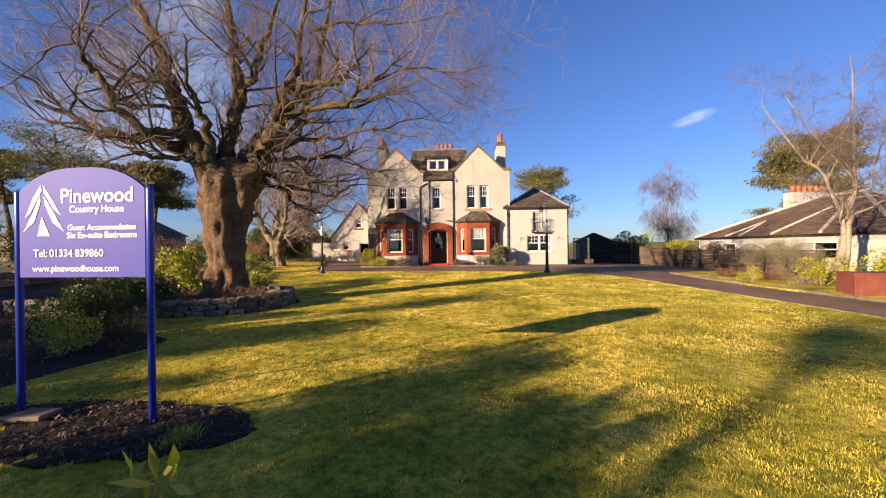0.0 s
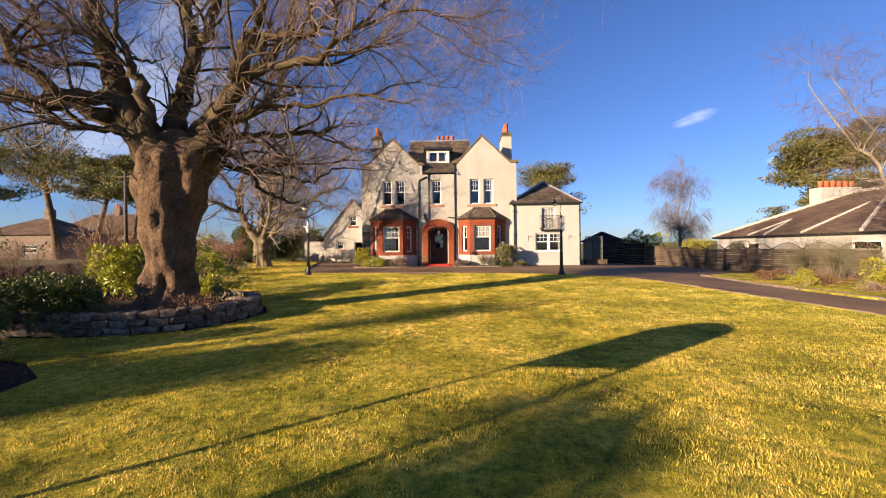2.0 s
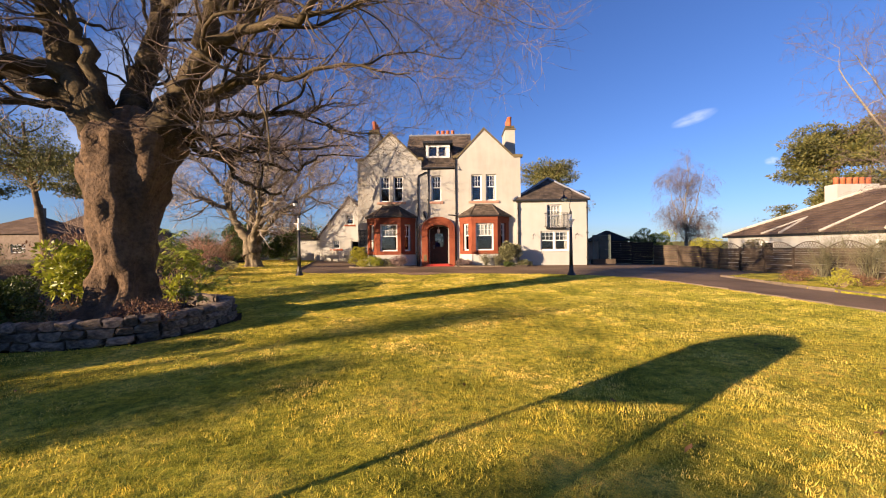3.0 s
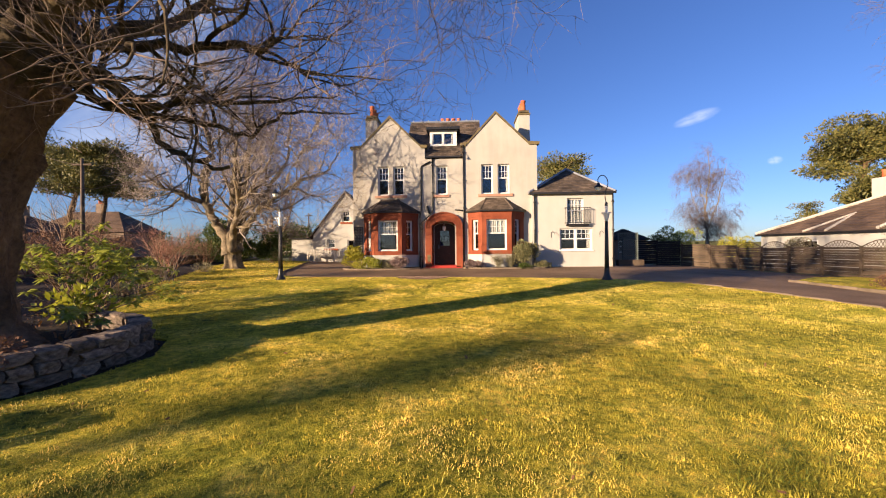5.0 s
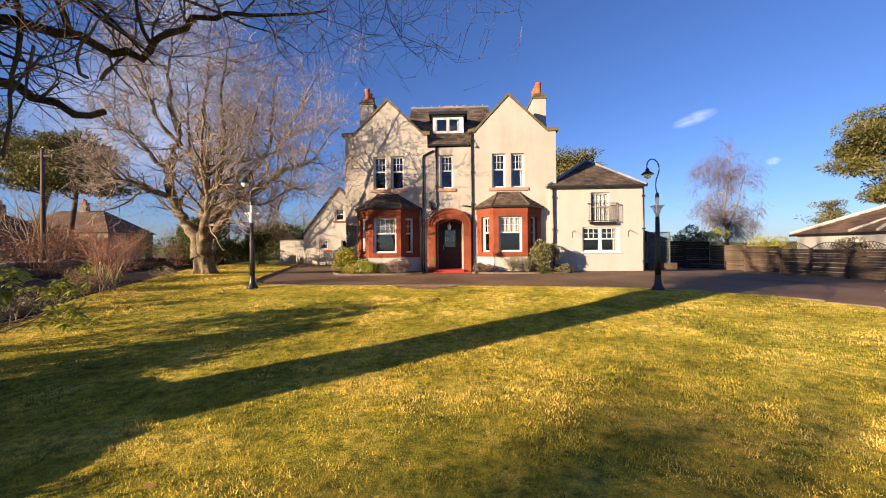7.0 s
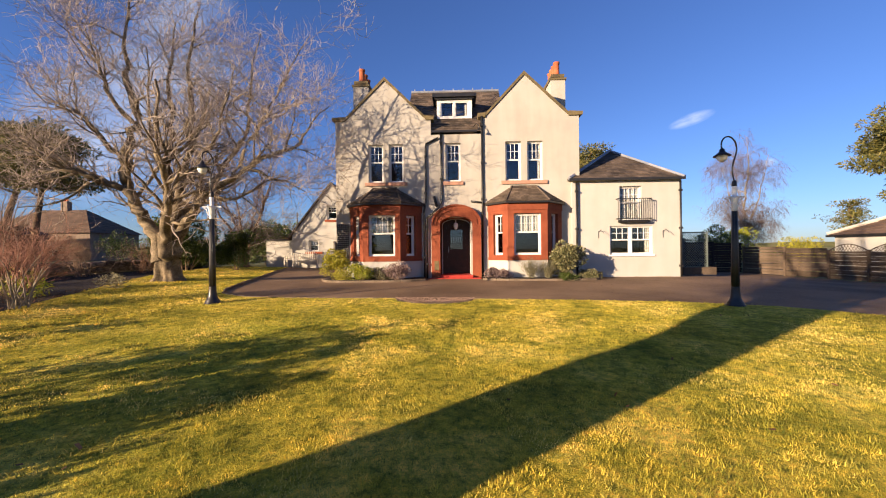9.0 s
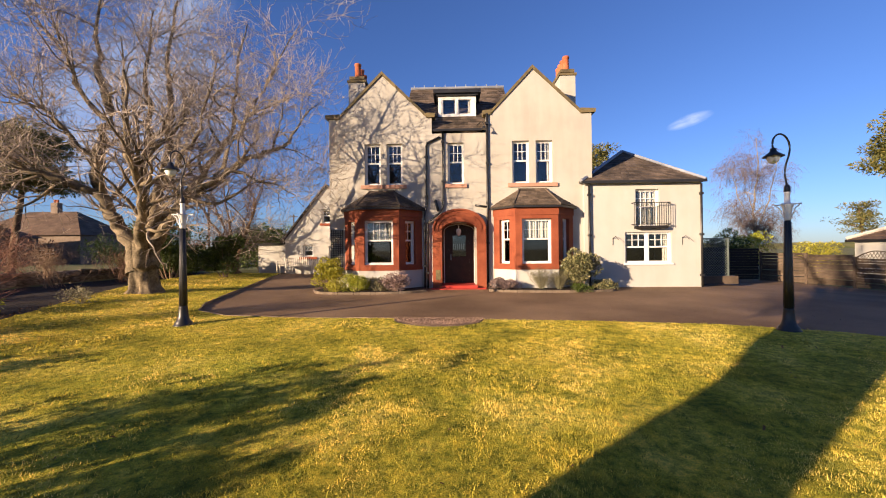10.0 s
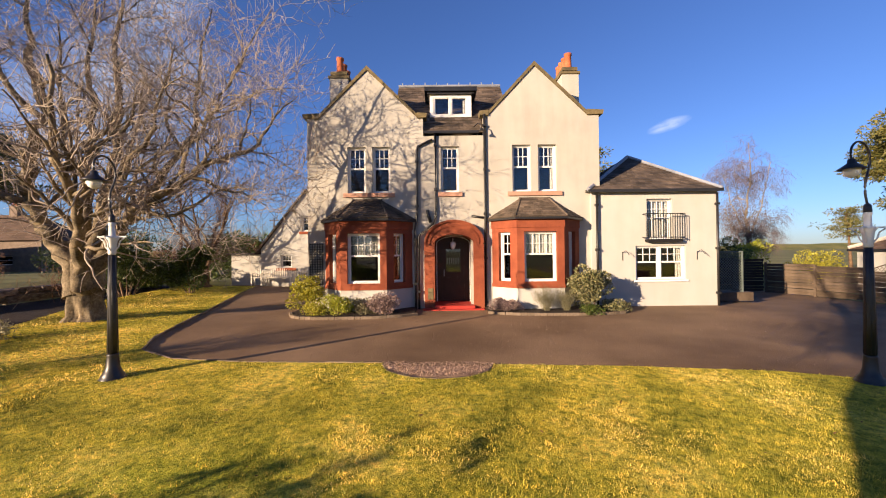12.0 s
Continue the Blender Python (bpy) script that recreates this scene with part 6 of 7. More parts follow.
def garden_sign():
    a, b = Vector((-4.17, 3.87)), Vector((-2.76, 3.71))
    w = (b - a).length
    ang = math.degrees(math.atan2(b.y - a.y, b.x - a.x))
    t = thing("garden_sign", pose(a.x, a.y, 0.0, 0, 0, ang), "blue guest house sign board with white lettering on two posts", "sign")
    for x in (0, w):
        bm = bmesh.new()
        lathe(bm, [(0.032, -0.1), (0.032, 2.215), (0.028, 2.235)], 14, Matrix.Translation((x, 0, 0)))
        part("post", bm, "bluepost", t, "blue painted metal post", smooth=True)
    x0, x1, zb, zs, za = 0.035, w - 0.035, 1.385, 2.224, 2.437
    bm = bmesh.new()
    pts = [(x0, zb), (x1, zb), (x1, zs)]
    n = 16
    cx, hw = (x0 + x1) / 2, (x1 - x0) / 2
    for i in range(1, n):
        q = math.pi * i / n
        u = math.cos(q)
        pts.append((cx + hw * u, zs + (za - zs) * (1 - abs(u) ** 2.8)))
    pts.append((x0, zs))
    prism(bm, pts, -0.02, 0.02)
    bd = part("board", bm, "blue", t, "glossy blue arched board")
    k = (x1 - x0) / 390.0
    X = lambda v: x0 + (v - 62) * k
    Z = lambda v: zb + (362 - v) * 0.00316
    for text, u0, u1, vv in (("Pinewood", 197, 418, 135), ("Country House", 223, 390, 165), ("Guest Accommodation", 217, 426, 219), ("Six En-suite Bedrooms", 214, 430, 243), ("Tel: 01334 839860", 107, 326, 299), ("www.pinewoodhouse.com", 103, 372, 344)):
        lettering(bd, text, X(u0), Z(vv), (u1 - u0) * k, "cream lettering line")
    bm = bmesh.new()
    for poly in ([(135, 175), (160, 235), (121, 235)], [(133, 78), (136, 96), (98, 165), (82, 178), (108, 118)], [(140, 78), (160, 110), (195, 172), (170, 150), (142, 100)], [(130, 112), (132, 130), (112, 190), (76, 222), (104, 170)], [(142, 112), (165, 150), (205, 222), (170, 195), (146, 140)]):
        vs = [bm.verts.new((X(p[0]), -0.0245, Z(p[1]))) for p in poly]
        f = bm.faces.new(vs)
    bmesh.ops.recalc_face_normals(bm, faces=bm.faces)
    part("emblem", bm, "sheet", bd, "cream stylised tree emblem")


garden_sign()
SB = [(-3.45 + 1.75 * math.cos(2 * math.pi * i / 28) + 0.06 * math.sin(5 * i), 3.62 + 0.62 * math.sin(2 * math.pi * i / 28) + 0.05 * math.cos(3 * i) - 0.1 * math.cos(2 * math.pi * i / 28)) for i in range(28)]
SB = [(x if x > -5.3 else -5.3, y) for x, y in SB]
sheet("sign_bed", SB, "soil", 0.015, 0.05, 0.12, "dark soil bed round the sign posts", hump=lambda x, y: 0.04 * noise.noise(Vector((x * 4, y * 4, 1))))


def rock_mesh(seed, rough=0.42, sub=2):
    rnd = random.Random(seed)
    bm = bmesh.new()
    bmesh.ops.create_icosphere(bm, subdivisions=sub, radius=0.5)
    for v in bm.verts:
        c = v.co
        for i in range(3):
            c[i] = math.copysign(min(abs(c[i]) * rnd.uniform(1.5, 1.7), 0.5), c[i])
        c += Vector([rnd.uniform(-1, 1) * rough * 0.35 for _ in range(3)]) * 0.5
    me = bpy.data.meshes.new("stone")
    bm.to_mesh(me)
    bm.free()
    me.materials.append(M["stone"])
    return me


ROCKS = [rock_mesh(i) for i in range(8)]


def stone_row(name, line, height, label, course=0.13, length=0.34, seed=5, z0=None, depth=0.28):
    """A dry stone wall along a line of (x, y)."""
    rnd = random.Random(seed)
    w = tagged(new(name), label=label, category="stone wall")
    w.location = (line[0][0], line[0][1], gz(*line[0]))
    org = Vector(w.location)
    cum = [0.0]
    for a, b in zip(line, line[1:]):
        cum.append(cum[-1] + math.dist(a, b))
    rows = max(1, round(height / course))
    for r in range(rows):
        s = rnd.uniform(0, 0.15)
        while s < cum[-1]:
            L = length * rnd.uniform(0.6, 1.4)
            m = min(s + L / 2, cum[-1] - 0.01)
            i = max(k for k in range(len(cum) - 1) if cum[k] <= m)
            u = (m - cum[i]) / (cum[i + 1] - cum[i])
            x = line[i][0] + (line[i + 1][0] - line[i][0]) * u
            y = line[i][1] + (line[i + 1][1] - line[i][1]) * u
            ang = math.atan2(line[i + 1][1] - line[i][1], line[i + 1][0] - line[i][0])
            o = new("stone", rnd.choice(ROCKS))
            o.parent = w
            hh = course * rnd.uniform(0.85, 1.15)
            o.matrix_local = Matrix.LocRotScale(Vector((x, y, gz(x, y) + course * (r + 0.45))) - org, Euler((rnd.gauss(0, 0.06), rnd.gauss(0, 0.06), ang + rnd.gauss(0, 0.07))), Vector((L * 0.99, depth * rnd.uniform(0.75, 1.2), hh * 1.02)))
            s += L


stone_row("stone_wall", rounded([(-10.5, 9.4), (-8.0, 9.6), (-6.3, 9.75), (-5.2, 10.1), (-4.7, 10.9), (-4.6, 12.0), (-5.1, 12.8), (-6.4, 13.3)], 2, False), 0.42, "low dry stone wall of grey brown stones round the beech bed", 0.14, 0.30)
stone_row("road_wall", [(-16.8, -10), (-16.8, 12), (-16.9, 38)], 0.52, "low stone garden wall before the road", 0.26, 0.7, 8)

# kerbs and bed edging
def kerb_line(name, line, w, h, length, lift, label, seed=3):
    rnd = random.Random(seed)
    k = tagged(new(name), label=label, kind="structure")
    bm = bmesh.new()
    box(bm, -0.5, 0.5, -0.5, 0.5, -0.5, 0.5)
    bmesh.ops.bevel(bm, geom=list(bm.edges), offset=0.08, segments=1, affect="EDGES")
    me = bpy.data.meshes.new("kerb_stone")
    bm.to_mesh(me)
    bm.free()
    me.materials.append(M["kerb"])
    for a, b in zip(line, line[1:]):
        n = max(1, round(math.dist(a, b) / length))
        ang = math.atan2(b[1] - a[1], b[0] - a[0])
        L = math.dist(a, b) / n
        for i in range(n):
            u = (i + 0.5) / n
            x, y = a[0] + (b[0] - a[0]) * u, a[1] + (b[1] - a[1]) * u
            o = new("kerb_stone", me)
            o.parent = k
            o.matrix_local = Matrix.LocRotScale((x, y, gz(x, y) + lift + rnd.gauss(0, 0.003)), Euler((0, 0, ang + rnd.gauss(0, 0.01))), Vector((L * 0.97, w, h)))


kerb_line("kerb", DRIVE_EDGE, 0.045, 0.12, 0.6, -0.045, "pale narrow stone edging between lawn and drive")
kerb_line("kerb", GRAVEL[::2], 0.04, 0.10, 0.25, -0.045, "stone edging round the gravel patch")
kerb_line("kerb", DRIVE_EDGE2[4:10], 0.06, 0.14, 0.9, -0.035, "pale narrow stone edging beside the drive")
kerb_line("kerb", [(12.0, 20.8), (11.85, 17.5), (12.05, 14), (12.22, 10.8), (12.2, 2)], 0.06, 0.14, 0.9, -0.03, "pale stone edging beside the verge")
kerb_line("road_kerb", [(-17.9, -20), (-17.9, 70)], 0.14, 0.18, 3.0, -0.0, "pale concrete road kerb")
for line in ([(-5.9, -1.0), (-5.5, -1.9), (-4.4, -2.15), (-3.2, -2.1), (-2.3, -1.95), (-1.6, -1.5)], [(0.72, -1.35), (1.4, -1.75), (2.6, -1.9), (3.8, -1.95), (4.9, -1.8), (5.4, -1.3), (5.4, -0.3)]):
    pts = [(HM @ Vector((a, b, 0))) for a, b in rounded(line, 1, False)]
    kerb_line("bed_edging", [(q.x, q.y) for q in pts], 0.10, 0.14, 0.2, -0.03, "low red brick edging of the house bed")
for poly in ([(-5.85, 0.0), (-5.85, -1.0), (-5.45, -1.85), (-4.4, -2.1), (-3.2, -2.05), (-2.3, -1.9), (-1.7, -1.5), (-1.7, 0)], [(0.75, 0.0), (0.75, -1.35), (1.4, -1.7), (2.6, -1.85), (3.8, -1.9), (4.9, -1.75), (5.35, -1.3), (5.35, -0.14), (5.3, 0)]):
    q = [(HM @ Vector((a, b, 0))) for a, b in poly]
    sheet("house_bed", [(v.x, v.y) for v in q], "soil", 0.02, 0.1, 0.3, "dark soil of the bed below the bay")


# ---- fences ----
def slat_fence(a, b, height, label, slats, mat="fence", waved=False, rise=0.0):
    (x0, y0), (x1, y1) = a, b
    L = math.dist(a, b)
    ang = math.degrees(math.atan2(y1 - y0, x1 - x0))
    t = thing("fence_panel", pose(x0, y0, gz((x0 + x1) / 2, (y0 + y1) / 2) - 0.05, 0, 0, ang), label, "fence", "fence panels round the drive")
    rnd = random.Random(int(x0 * 7 + y0 * 13))
    bm = bmesh.new()
    box(bm, -0.05, 0.05, -0.05, 0.05, 0, height + 0.1 + rise)
    part("post", bm, mat, t)
    hgt = height / slats
    bm = bmesh.new()
    box(bm, 0.05, L - 0.05, -0.012, 0.012, -hgt * 0.46, hgt * 0.46)
    me = bpy.data.meshes.new("slat")
    bm.to_mesh(me)
    bm.free()
    me.materials.append(M[mat])
    for i in range(slats):
        o = new("slat", me)
        o.parent = t
        o.matrix_local = pose(0, 0.02 * (-1) ** i, hgt * (i + 0.5) + 0.03 + rnd.gauss(0, 0.004), rnd.gauss(0, 4), rnd.gauss(0, 0.25))
    if waved:
        bm = bmesh.new()
        n = 12
        for i in range(n):
            u0, u1 = i / n, (i + 1) / n
            f = lambda u: height + 0.05 + 0.30 * math.sin(math.pi * u)
            prism(bm, [(0.05 + (L - 0.1) * u0, f(u0)), (0.05 + (L - 0.1) * u1, f(u1)), (0.05 + (L - 0.1) * u1, f(u1) + 0.035), (0.05 + (L - 0.1) * u0, f(u0) + 0.035)], -0.02, 0.02)
            m0, top = 0.05 + (L - 0.1) * (u0 + u1) / 2, f((u0 + u1) / 2)
            g = top - height
            for s in (-1, 1):
                p = (m0 - s * min(g, 0.2) / 2, height), (m0 + s * min(g, 0.2) / 2, top)
                prism(bm, [p[0], (p[0][0] + 0.02, p[0][1]), (p[1][0] + 0.02, p[1][1]), p[1]], -0.008 + 0.008 * s, 0.004 + 0.008 * s)
        part("arched_lattice", bm, mat, t, "arched lattice top")
    return t


ys = [31.4 - 1.83 * i for i in range(8)]
for i, (a, b) in enumerate(zip(ys, ys[1:])):
    slat_fence((18.1, a), (18.1, b), 1.35, "weathered wooden fence panel with an arched lattice top", 12, waved=True)
slat_fence((17.0, 35.4), (17.7, 33.4), 1.55, "weathered horizontal slat fence beside the black gate", 10)
slat_fence((17.7, 33.4), (18.1, 31.4), 1.5, "weathered horizontal slat fence at the drive end", 10)
slat_fence((13.6, 35.6), (15.3, 35.6), 1.75, "black stained closed board gate at the drive end", 12, "gate")
slat_fence((15.3, 35.6), (17.0, 35.5), 1.75, "black stained closed board gate at the drive end", 12, "gate")
slat_fence((11.6, 33.0), (13.6, 35.6), 1.8, "dark stained boards beside the side wing", 12, "gate")


def trellis_screen():
    t = thing("trellis_screen", pose(9.95, 30.0, gz(10, 30) - 0.02), "dark green trellis screen standing in a wooden planter", "trellis")
    bm = bmesh.new()
    for x0, x1, z0, z1 in ((0, 0.05, 0.3, 1.95), (1.15, 1.2, 0.3, 1.95), (0.05, 1.15, 1.9, 1.95), (0.05, 1.15, 0.3, 0.35)):
        box(bm, x0, x1, -0.02, 0.02, z0, z1)
    part("frame", bm, "trellis", t)
    bm = bmesh.new()
    for s in (-1, 1):
        for i in range(-14, 12):
            c = i * 0.11
            xs = [0.05, 1.15]
            zs = [0.35 + s * (x - c) for x in xs] if s > 0 else [1.9 - (x - c) for x in xs]
            (xa, za), (xb, zb) = (xs[0], zs[0]), (xs[1], zs[1])
            seg = []
            for zlim in (0.35, 1.9):
                if (za - zlim) * (zb - zlim) < 0:
                    u = (zlim - za) / (zb - za)
                    seg.append((xa + (xb - xa) * u, zlim))
            for p in ((xa, za), (xb, zb)):
                if 0.35 <= p[1] <= 1.9:
                    seg.append(p)
            if len(seg) == 2:
                (xa, za), (xb, zb) = sorted(seg)
                if xb - xa > 0.03:
                    prism(bm, [(xa, za), (xb, zb), (xb, zb + 0.025), (xa, za + 0.025)], -0.006 + 0.006 * s, 0.0 + 0.006 * s)
    part("lattice", bm, "trellis", t)
    bm = bmesh.new()
    box(bm, -0.05, 1.45, -0.2, 0.2, 0.0, 0.34)
    part("planter", bm, "fence", t, "weathered wooden planter")


trellis_screen()


def storage_box():
    t = thing("storage_box", pose(12.95, 12.95, gz(13, 12.5) + 0.0, 0, 0, -20), "red brown wooden storage box on the verge grass", "box")
    bm = bmesh.new()
    box(bm, 0, 1.9, -0.95, 0, 0.0, 0.62)
    part("body", bm, "boxwood", t)
    for i in range(9):
        bm = bmesh.new()
        box(bm, -0.015, 1.915, -0.965, 0.015, 0.02 + i * 0.068, 0.08 + i * 0.068)
        part("board", bm, "boxwood", t)
    bm = bmesh.new()
    box(bm, -0.04, 1.94, -1.0, 0.04, 0.635, 0.68)
    part("lid", bm, "boxwood", t)
    for x in (-0.03, 0.9, 1.86):
        bm = bmesh.new()
        box(bm, x, x + 0.06, -0.99, -0.966, 0.0, 0.634)
        part("batten", bm, "boxwood", t)


storage_box()


def bench(x, y, w, label):
    t = thing("garden_bench", pose(x, y, 0.60), label, "bench")
    for i in range(5):
        bm = bmesh.new()
        box(bm, 0, w, -0.45 + i * 0.09, -0.38 + i * 0.09, 0.42, 0.45)
        part("seat_slat", bm, "curtain", t)
    n = int(w / 0.12)
    for i in range(n + 1):
        bm = bmesh.new()
        xx = w * i / n
        u = abs(xx / w - 0.5) * 2
        box(bm, xx - 0.02, xx + 0.02, -0.03, 0.0, 0.45, 0.95 - 0.22 * u * u)
        part("back_slat", bm, "curtain", t)
    for xx in (0, w - 0.06):
        for yy in (-0.48, -0.05):
            bm = bmesh.new()
            box(bm, xx, xx + 0.06, yy, yy + 0.06, 0, 0.66 if yy < -0.2 else 0.42)
            part("leg", bm, "curtain", t)
        bm = bmesh.new()
        box(bm, xx, xx + 0.06, -0.5, 0.0, 0.66, 0.70)
        part("armrest", bm, "curtain", t)


bench(-10.6, 38.6, 1.5, "weathered pale wooden garden bench before the cottage")
bench(-8.95, 38.6, 0.7, "weathered pale wooden garden chair before the cottage")
bench(-11.3, 38.5, 0.6, "weathered pale wooden garden chair at the cottage corner")


def far_house(name, x, y, w, d, hw, hr, label, turn=0, roof="tile", chim=True):
    t = thing(name, pose(x, y, gz(x, y) - 0.1, 0, 0, turn), label, "house")
    bm = bmesh.new()
    wall_holes(bm, 0, w, 0, hw, 0, 0.3, [(w * 0.15, w * 0.3, 0.9, 2.0), (w * 0.6, w * 0.78, 0.9, 2.0)])
    box(bm, 0, 0.3, 0.3, d, 0, hw)
    box(bm, w - 0.3, w, 0.3, d, 0, hw)
    box(bm, 0.3, w - 0.3, d - 0.3, d, 0, hw)
    part("wall", bm, "harl", t, "brown harled wall")
    e = 0.4
    a, b, c, dd = (-e, -e, hw), (w + e, -e, hw), (w + e, d + e, hw), (-e, d + e, hw)
    r1, r2 = (d * 0.5, d / 2, hr), (w - d * 0.5, d / 2, hr)
    bm = bmesh.new()
    for k, pl in enumerate(([a, b, r2, r1], [b, c, r2, r2], [c, dd, r1, r2], [dd, a, r1, r1])):
        courses(bm, pl, 12, 0.8, 0.03, 80 + k)
        bm.faces.new([bm.verts.new(v) for v in (pl[:3] if pl[2] == pl[3] else pl)])
    part("roof", bm, roof, t, "hipped roof")
    if chim:
        bm = bmesh.new()
        box(bm, w * 0.5, w * 0.5 + 1.0, d / 2 - 0.4, d / 2 + 0.4, hr - 1.0, hr + 1.3)
        part("chimney", bm, "harl", t, "stone chimney")
        for k in range(2):
            bm = bmesh.new()
            lathe(bm, [(0.16, hr + 1.3), (0.14, hr + 1.8), (0.1, hr + 1.81)], 8, Matrix.Translation((w * 0.5 + 0.3 + 0.4 * k, d / 2, 0)))
            part("chimney_pot", bm, "pot", t)
    window(t, w * 0.15, w * 0.3, 0.9, 2.0, 0.1, cols=1, rows=1, label="white framed window")
    window(t, w * 0.6, w * 0.78, 0.9, 2.0, 0.1, cols=1, rows=1, label="white framed window")


far_house("roadside_house", -66.3, 68, 16, 9, 4.0, 7.7, "brown roofed house beyond the road with a chimney")
far_house("roadside_house", -64, 56, 11, 9, 3.4, 6.0, "dark roofed house beyond the road pines")
far_house("red_roofed_house", -40, 92, 22, 8, 1.8, 4.6, "long low red roofed building far beyond the road", 10, "red_tile", False)
far_house("garden_shed", 16.2, 45.0, 3.2, 3.0, 2.1, 3.25, "dark summer house behind the black gate", 0, "gate", False)


def pole(x, y, h, label):
    t = thing("utility_pole", pose(x, y, gz(x, y) - 0.2), label, "pole")
    bm = bmesh.new()
    lathe(bm, [(0.14, 0), (0.10, h)], 8)
    part("shaft", bm, "fence", t, smooth=True)
    bm = bmesh.new()
    box(bm, -0.7, 0.7, -0.05, 0.05, h - 0.5, h - 0.38)
    part("cross_arm", bm, "fence", t)


pole(-25.5, 34, 7.5, "wooden telegraph pole beside the road")
pole(-27, 58, 8, "wooden telegraph pole further along the road")
pole(-25.5, 80, 8, "wooden telegraph pole far along the road")

# hills and far woods
def far_band(name, y, z0, z1, mat, seed, label, x0=-900, x1=1200):
    bm = bmesh.new()
    n = 160
    a, b = [], []
    for i in range(n + 1):
        x = x0 + (x1 - x0) * i / n
        h = z0 + (z1 - z0) * (0.5 + 0.5 * noise.noise(Vector((x * 0.012, seed, 0)))) + 1.4 * noise.noise(Vector((x * 0.09, seed, 3)))
        a.append(bm.verts.new((x, y, -8)))
        b.append(bm.verts.new((x, y + 60, max(h, 1))))
    for i in range(n):
        bm.faces.new((a[i], a[i + 1], b[i + 1], b[i]))
    part(name, bm, mat, label=label, kind="structure", smooth=True)


far_band("backdrop", 520, 4, 11, "field", 2, "distant low hills and woods at the horizon", -1600, 1600)


# the small cloud and its neighbours, their sunlit brightness emitted by the material
def cloud():
    m, nt, b = shader("thin cloud", 1.0, 0, 0)
    nt.nodes.remove(b)
    n = noise_node(nt, 3.2, 6, 0.6, "Generated")
    tc = nt.nodes.new("ShaderNodeTexCoord")
    g = nt.nodes.new("ShaderNodeTexGradient")
    g.gradient_type = "SPHERICAL"
    mp = nt.nodes.new("ShaderNodeMapping")
    mp.inputs["Location"].default_value = (-1, -1, 0)
    mp.inputs["Scale"].default_value = (2, 2, 0)
    nt.links.new(tc.outputs["Generated"], mp.inputs[0])
    nt.links.new(mp.outputs[0], g.inputs[0])
    mul = nt.nodes.new("ShaderNodeMath")
    mul.operation = "MULTIPLY"
    nt.links.new(g.outputs[0], mul.inputs[0])
    nt.links.new(n.outputs[0], mul.inputs[1])
    r = ramp(nt, mul.outputs[0], [(0.08, (0, 0, 0)), (0.5, (0.55, 0.55, 0.55))])
    em = nt.nodes.new("ShaderNodeEmission")
    em.inputs[0].default_value = (0.80, 0.84, 0.95, 1)
    em.inputs[1].default_value = 0.47
    tr = nt.nodes.new("ShaderNodeBsdfTransparent")
    mx = nt.nodes.new("ShaderNodeMixShader")
    nt.links.new(r.outputs[0], mx.inputs[0])
    nt.links.new(tr.outputs[0], mx.inputs[1])
    nt.links.new(em.outputs[0], mx.inputs[2])
    nt.links.new(mx.outputs[0], nt.nodes["Material Output"].inputs[0])
    M["cloud"] = m


cloud()
# the last, broad sheet is haze that also lifts the dark left sky
for x, z, w, h, rot, lab in ((966, 488, 120, 30, 20, "small white wispy cloud"), (1260, 322, 40, 20, 10, "tiny faint cloud"), (-960, 930, 260, 190, 10, "soft white cloud high over the road"), (-1150, 520, 620, 420, 14, "broad thin haze cloud over the road, also brightening the left sky")):
    bm = bmesh.new()
    nn = 12
    grid = [[bm.verts.new((w * (2 * i / nn - 1), h * (2 * j / nn - 1), 0)) for i in range(nn + 1)] for j in range(nn + 1)]
    for j in range(nn):
        for i in range(nn):
            bm.faces.new((grid[j][i], grid[j][i + 1], grid[j + 1][i + 1], grid[j + 1][i]))
    c = part("backdrop_cloud", bm, "cloud", label=lab, kind="structure")
    c.matrix_world = pose(x, 1500, z, 90, 0, 0) @ pose(0, 0, 0, 0, 0, rot)
    c.visible_shadow = False


def litter(name, area, n, size, mat, label, seed, keep_in):
    """Chips of bark, clods and dead leaves on the soil."""
    rng = np.random.default_rng(seed)
    x0, x1, y0, y1 = area
    out = []
    p = np.stack([rng.uniform(x0, x1, n), rng.uniform(y0, y1, n)], 1)
    for x, y in p:
        if not keep_in(x, y):
            continue
        z = gz(x, y) + (mound(x, y) if x < -4.3 and name != "bark_chips" else 0.04)
        a = rng.uniform(0, 6.28)
        s = size * rng.uniform(0.4, 1.4)
        tilt = rng.normal(0, 0.5, 2)
        u = np.array([math.cos(a), math.sin(a), tilt[0]]) * s
        w = np.array([-math.sin(a), math.cos(a), tilt[1]]) * s * 0.45
        c = np.array([x, y, z + s * 0.2])
        out += [c - u - w, c + u - w * 0.6, c + u * 0.8 + w, c - u * 0.7 + w]
    v = np.array(out)
    arrays(name, v, np.arange(len(v)).reshape(-1, 4), mat, label=label, kind="stuff")


M["chips"] = leafy("bark chips and clods", (0.02, 0.013, 0.009), (0.16, 0.10, 0.06), 0.9, 0)
M["deadleaf"] = leafy("dead beech leaves", (0.10, 0.05, 0.02), (0.30, 0.15, 0.07), 0.8, 0.2)
litter("bark_chips", (-5.3, -1.6, 2.9, 4.4), 4200, 0.016, "chips", "dark bark chips and clods round the sign", 1, lambda x, y: inside(x, y, SB))
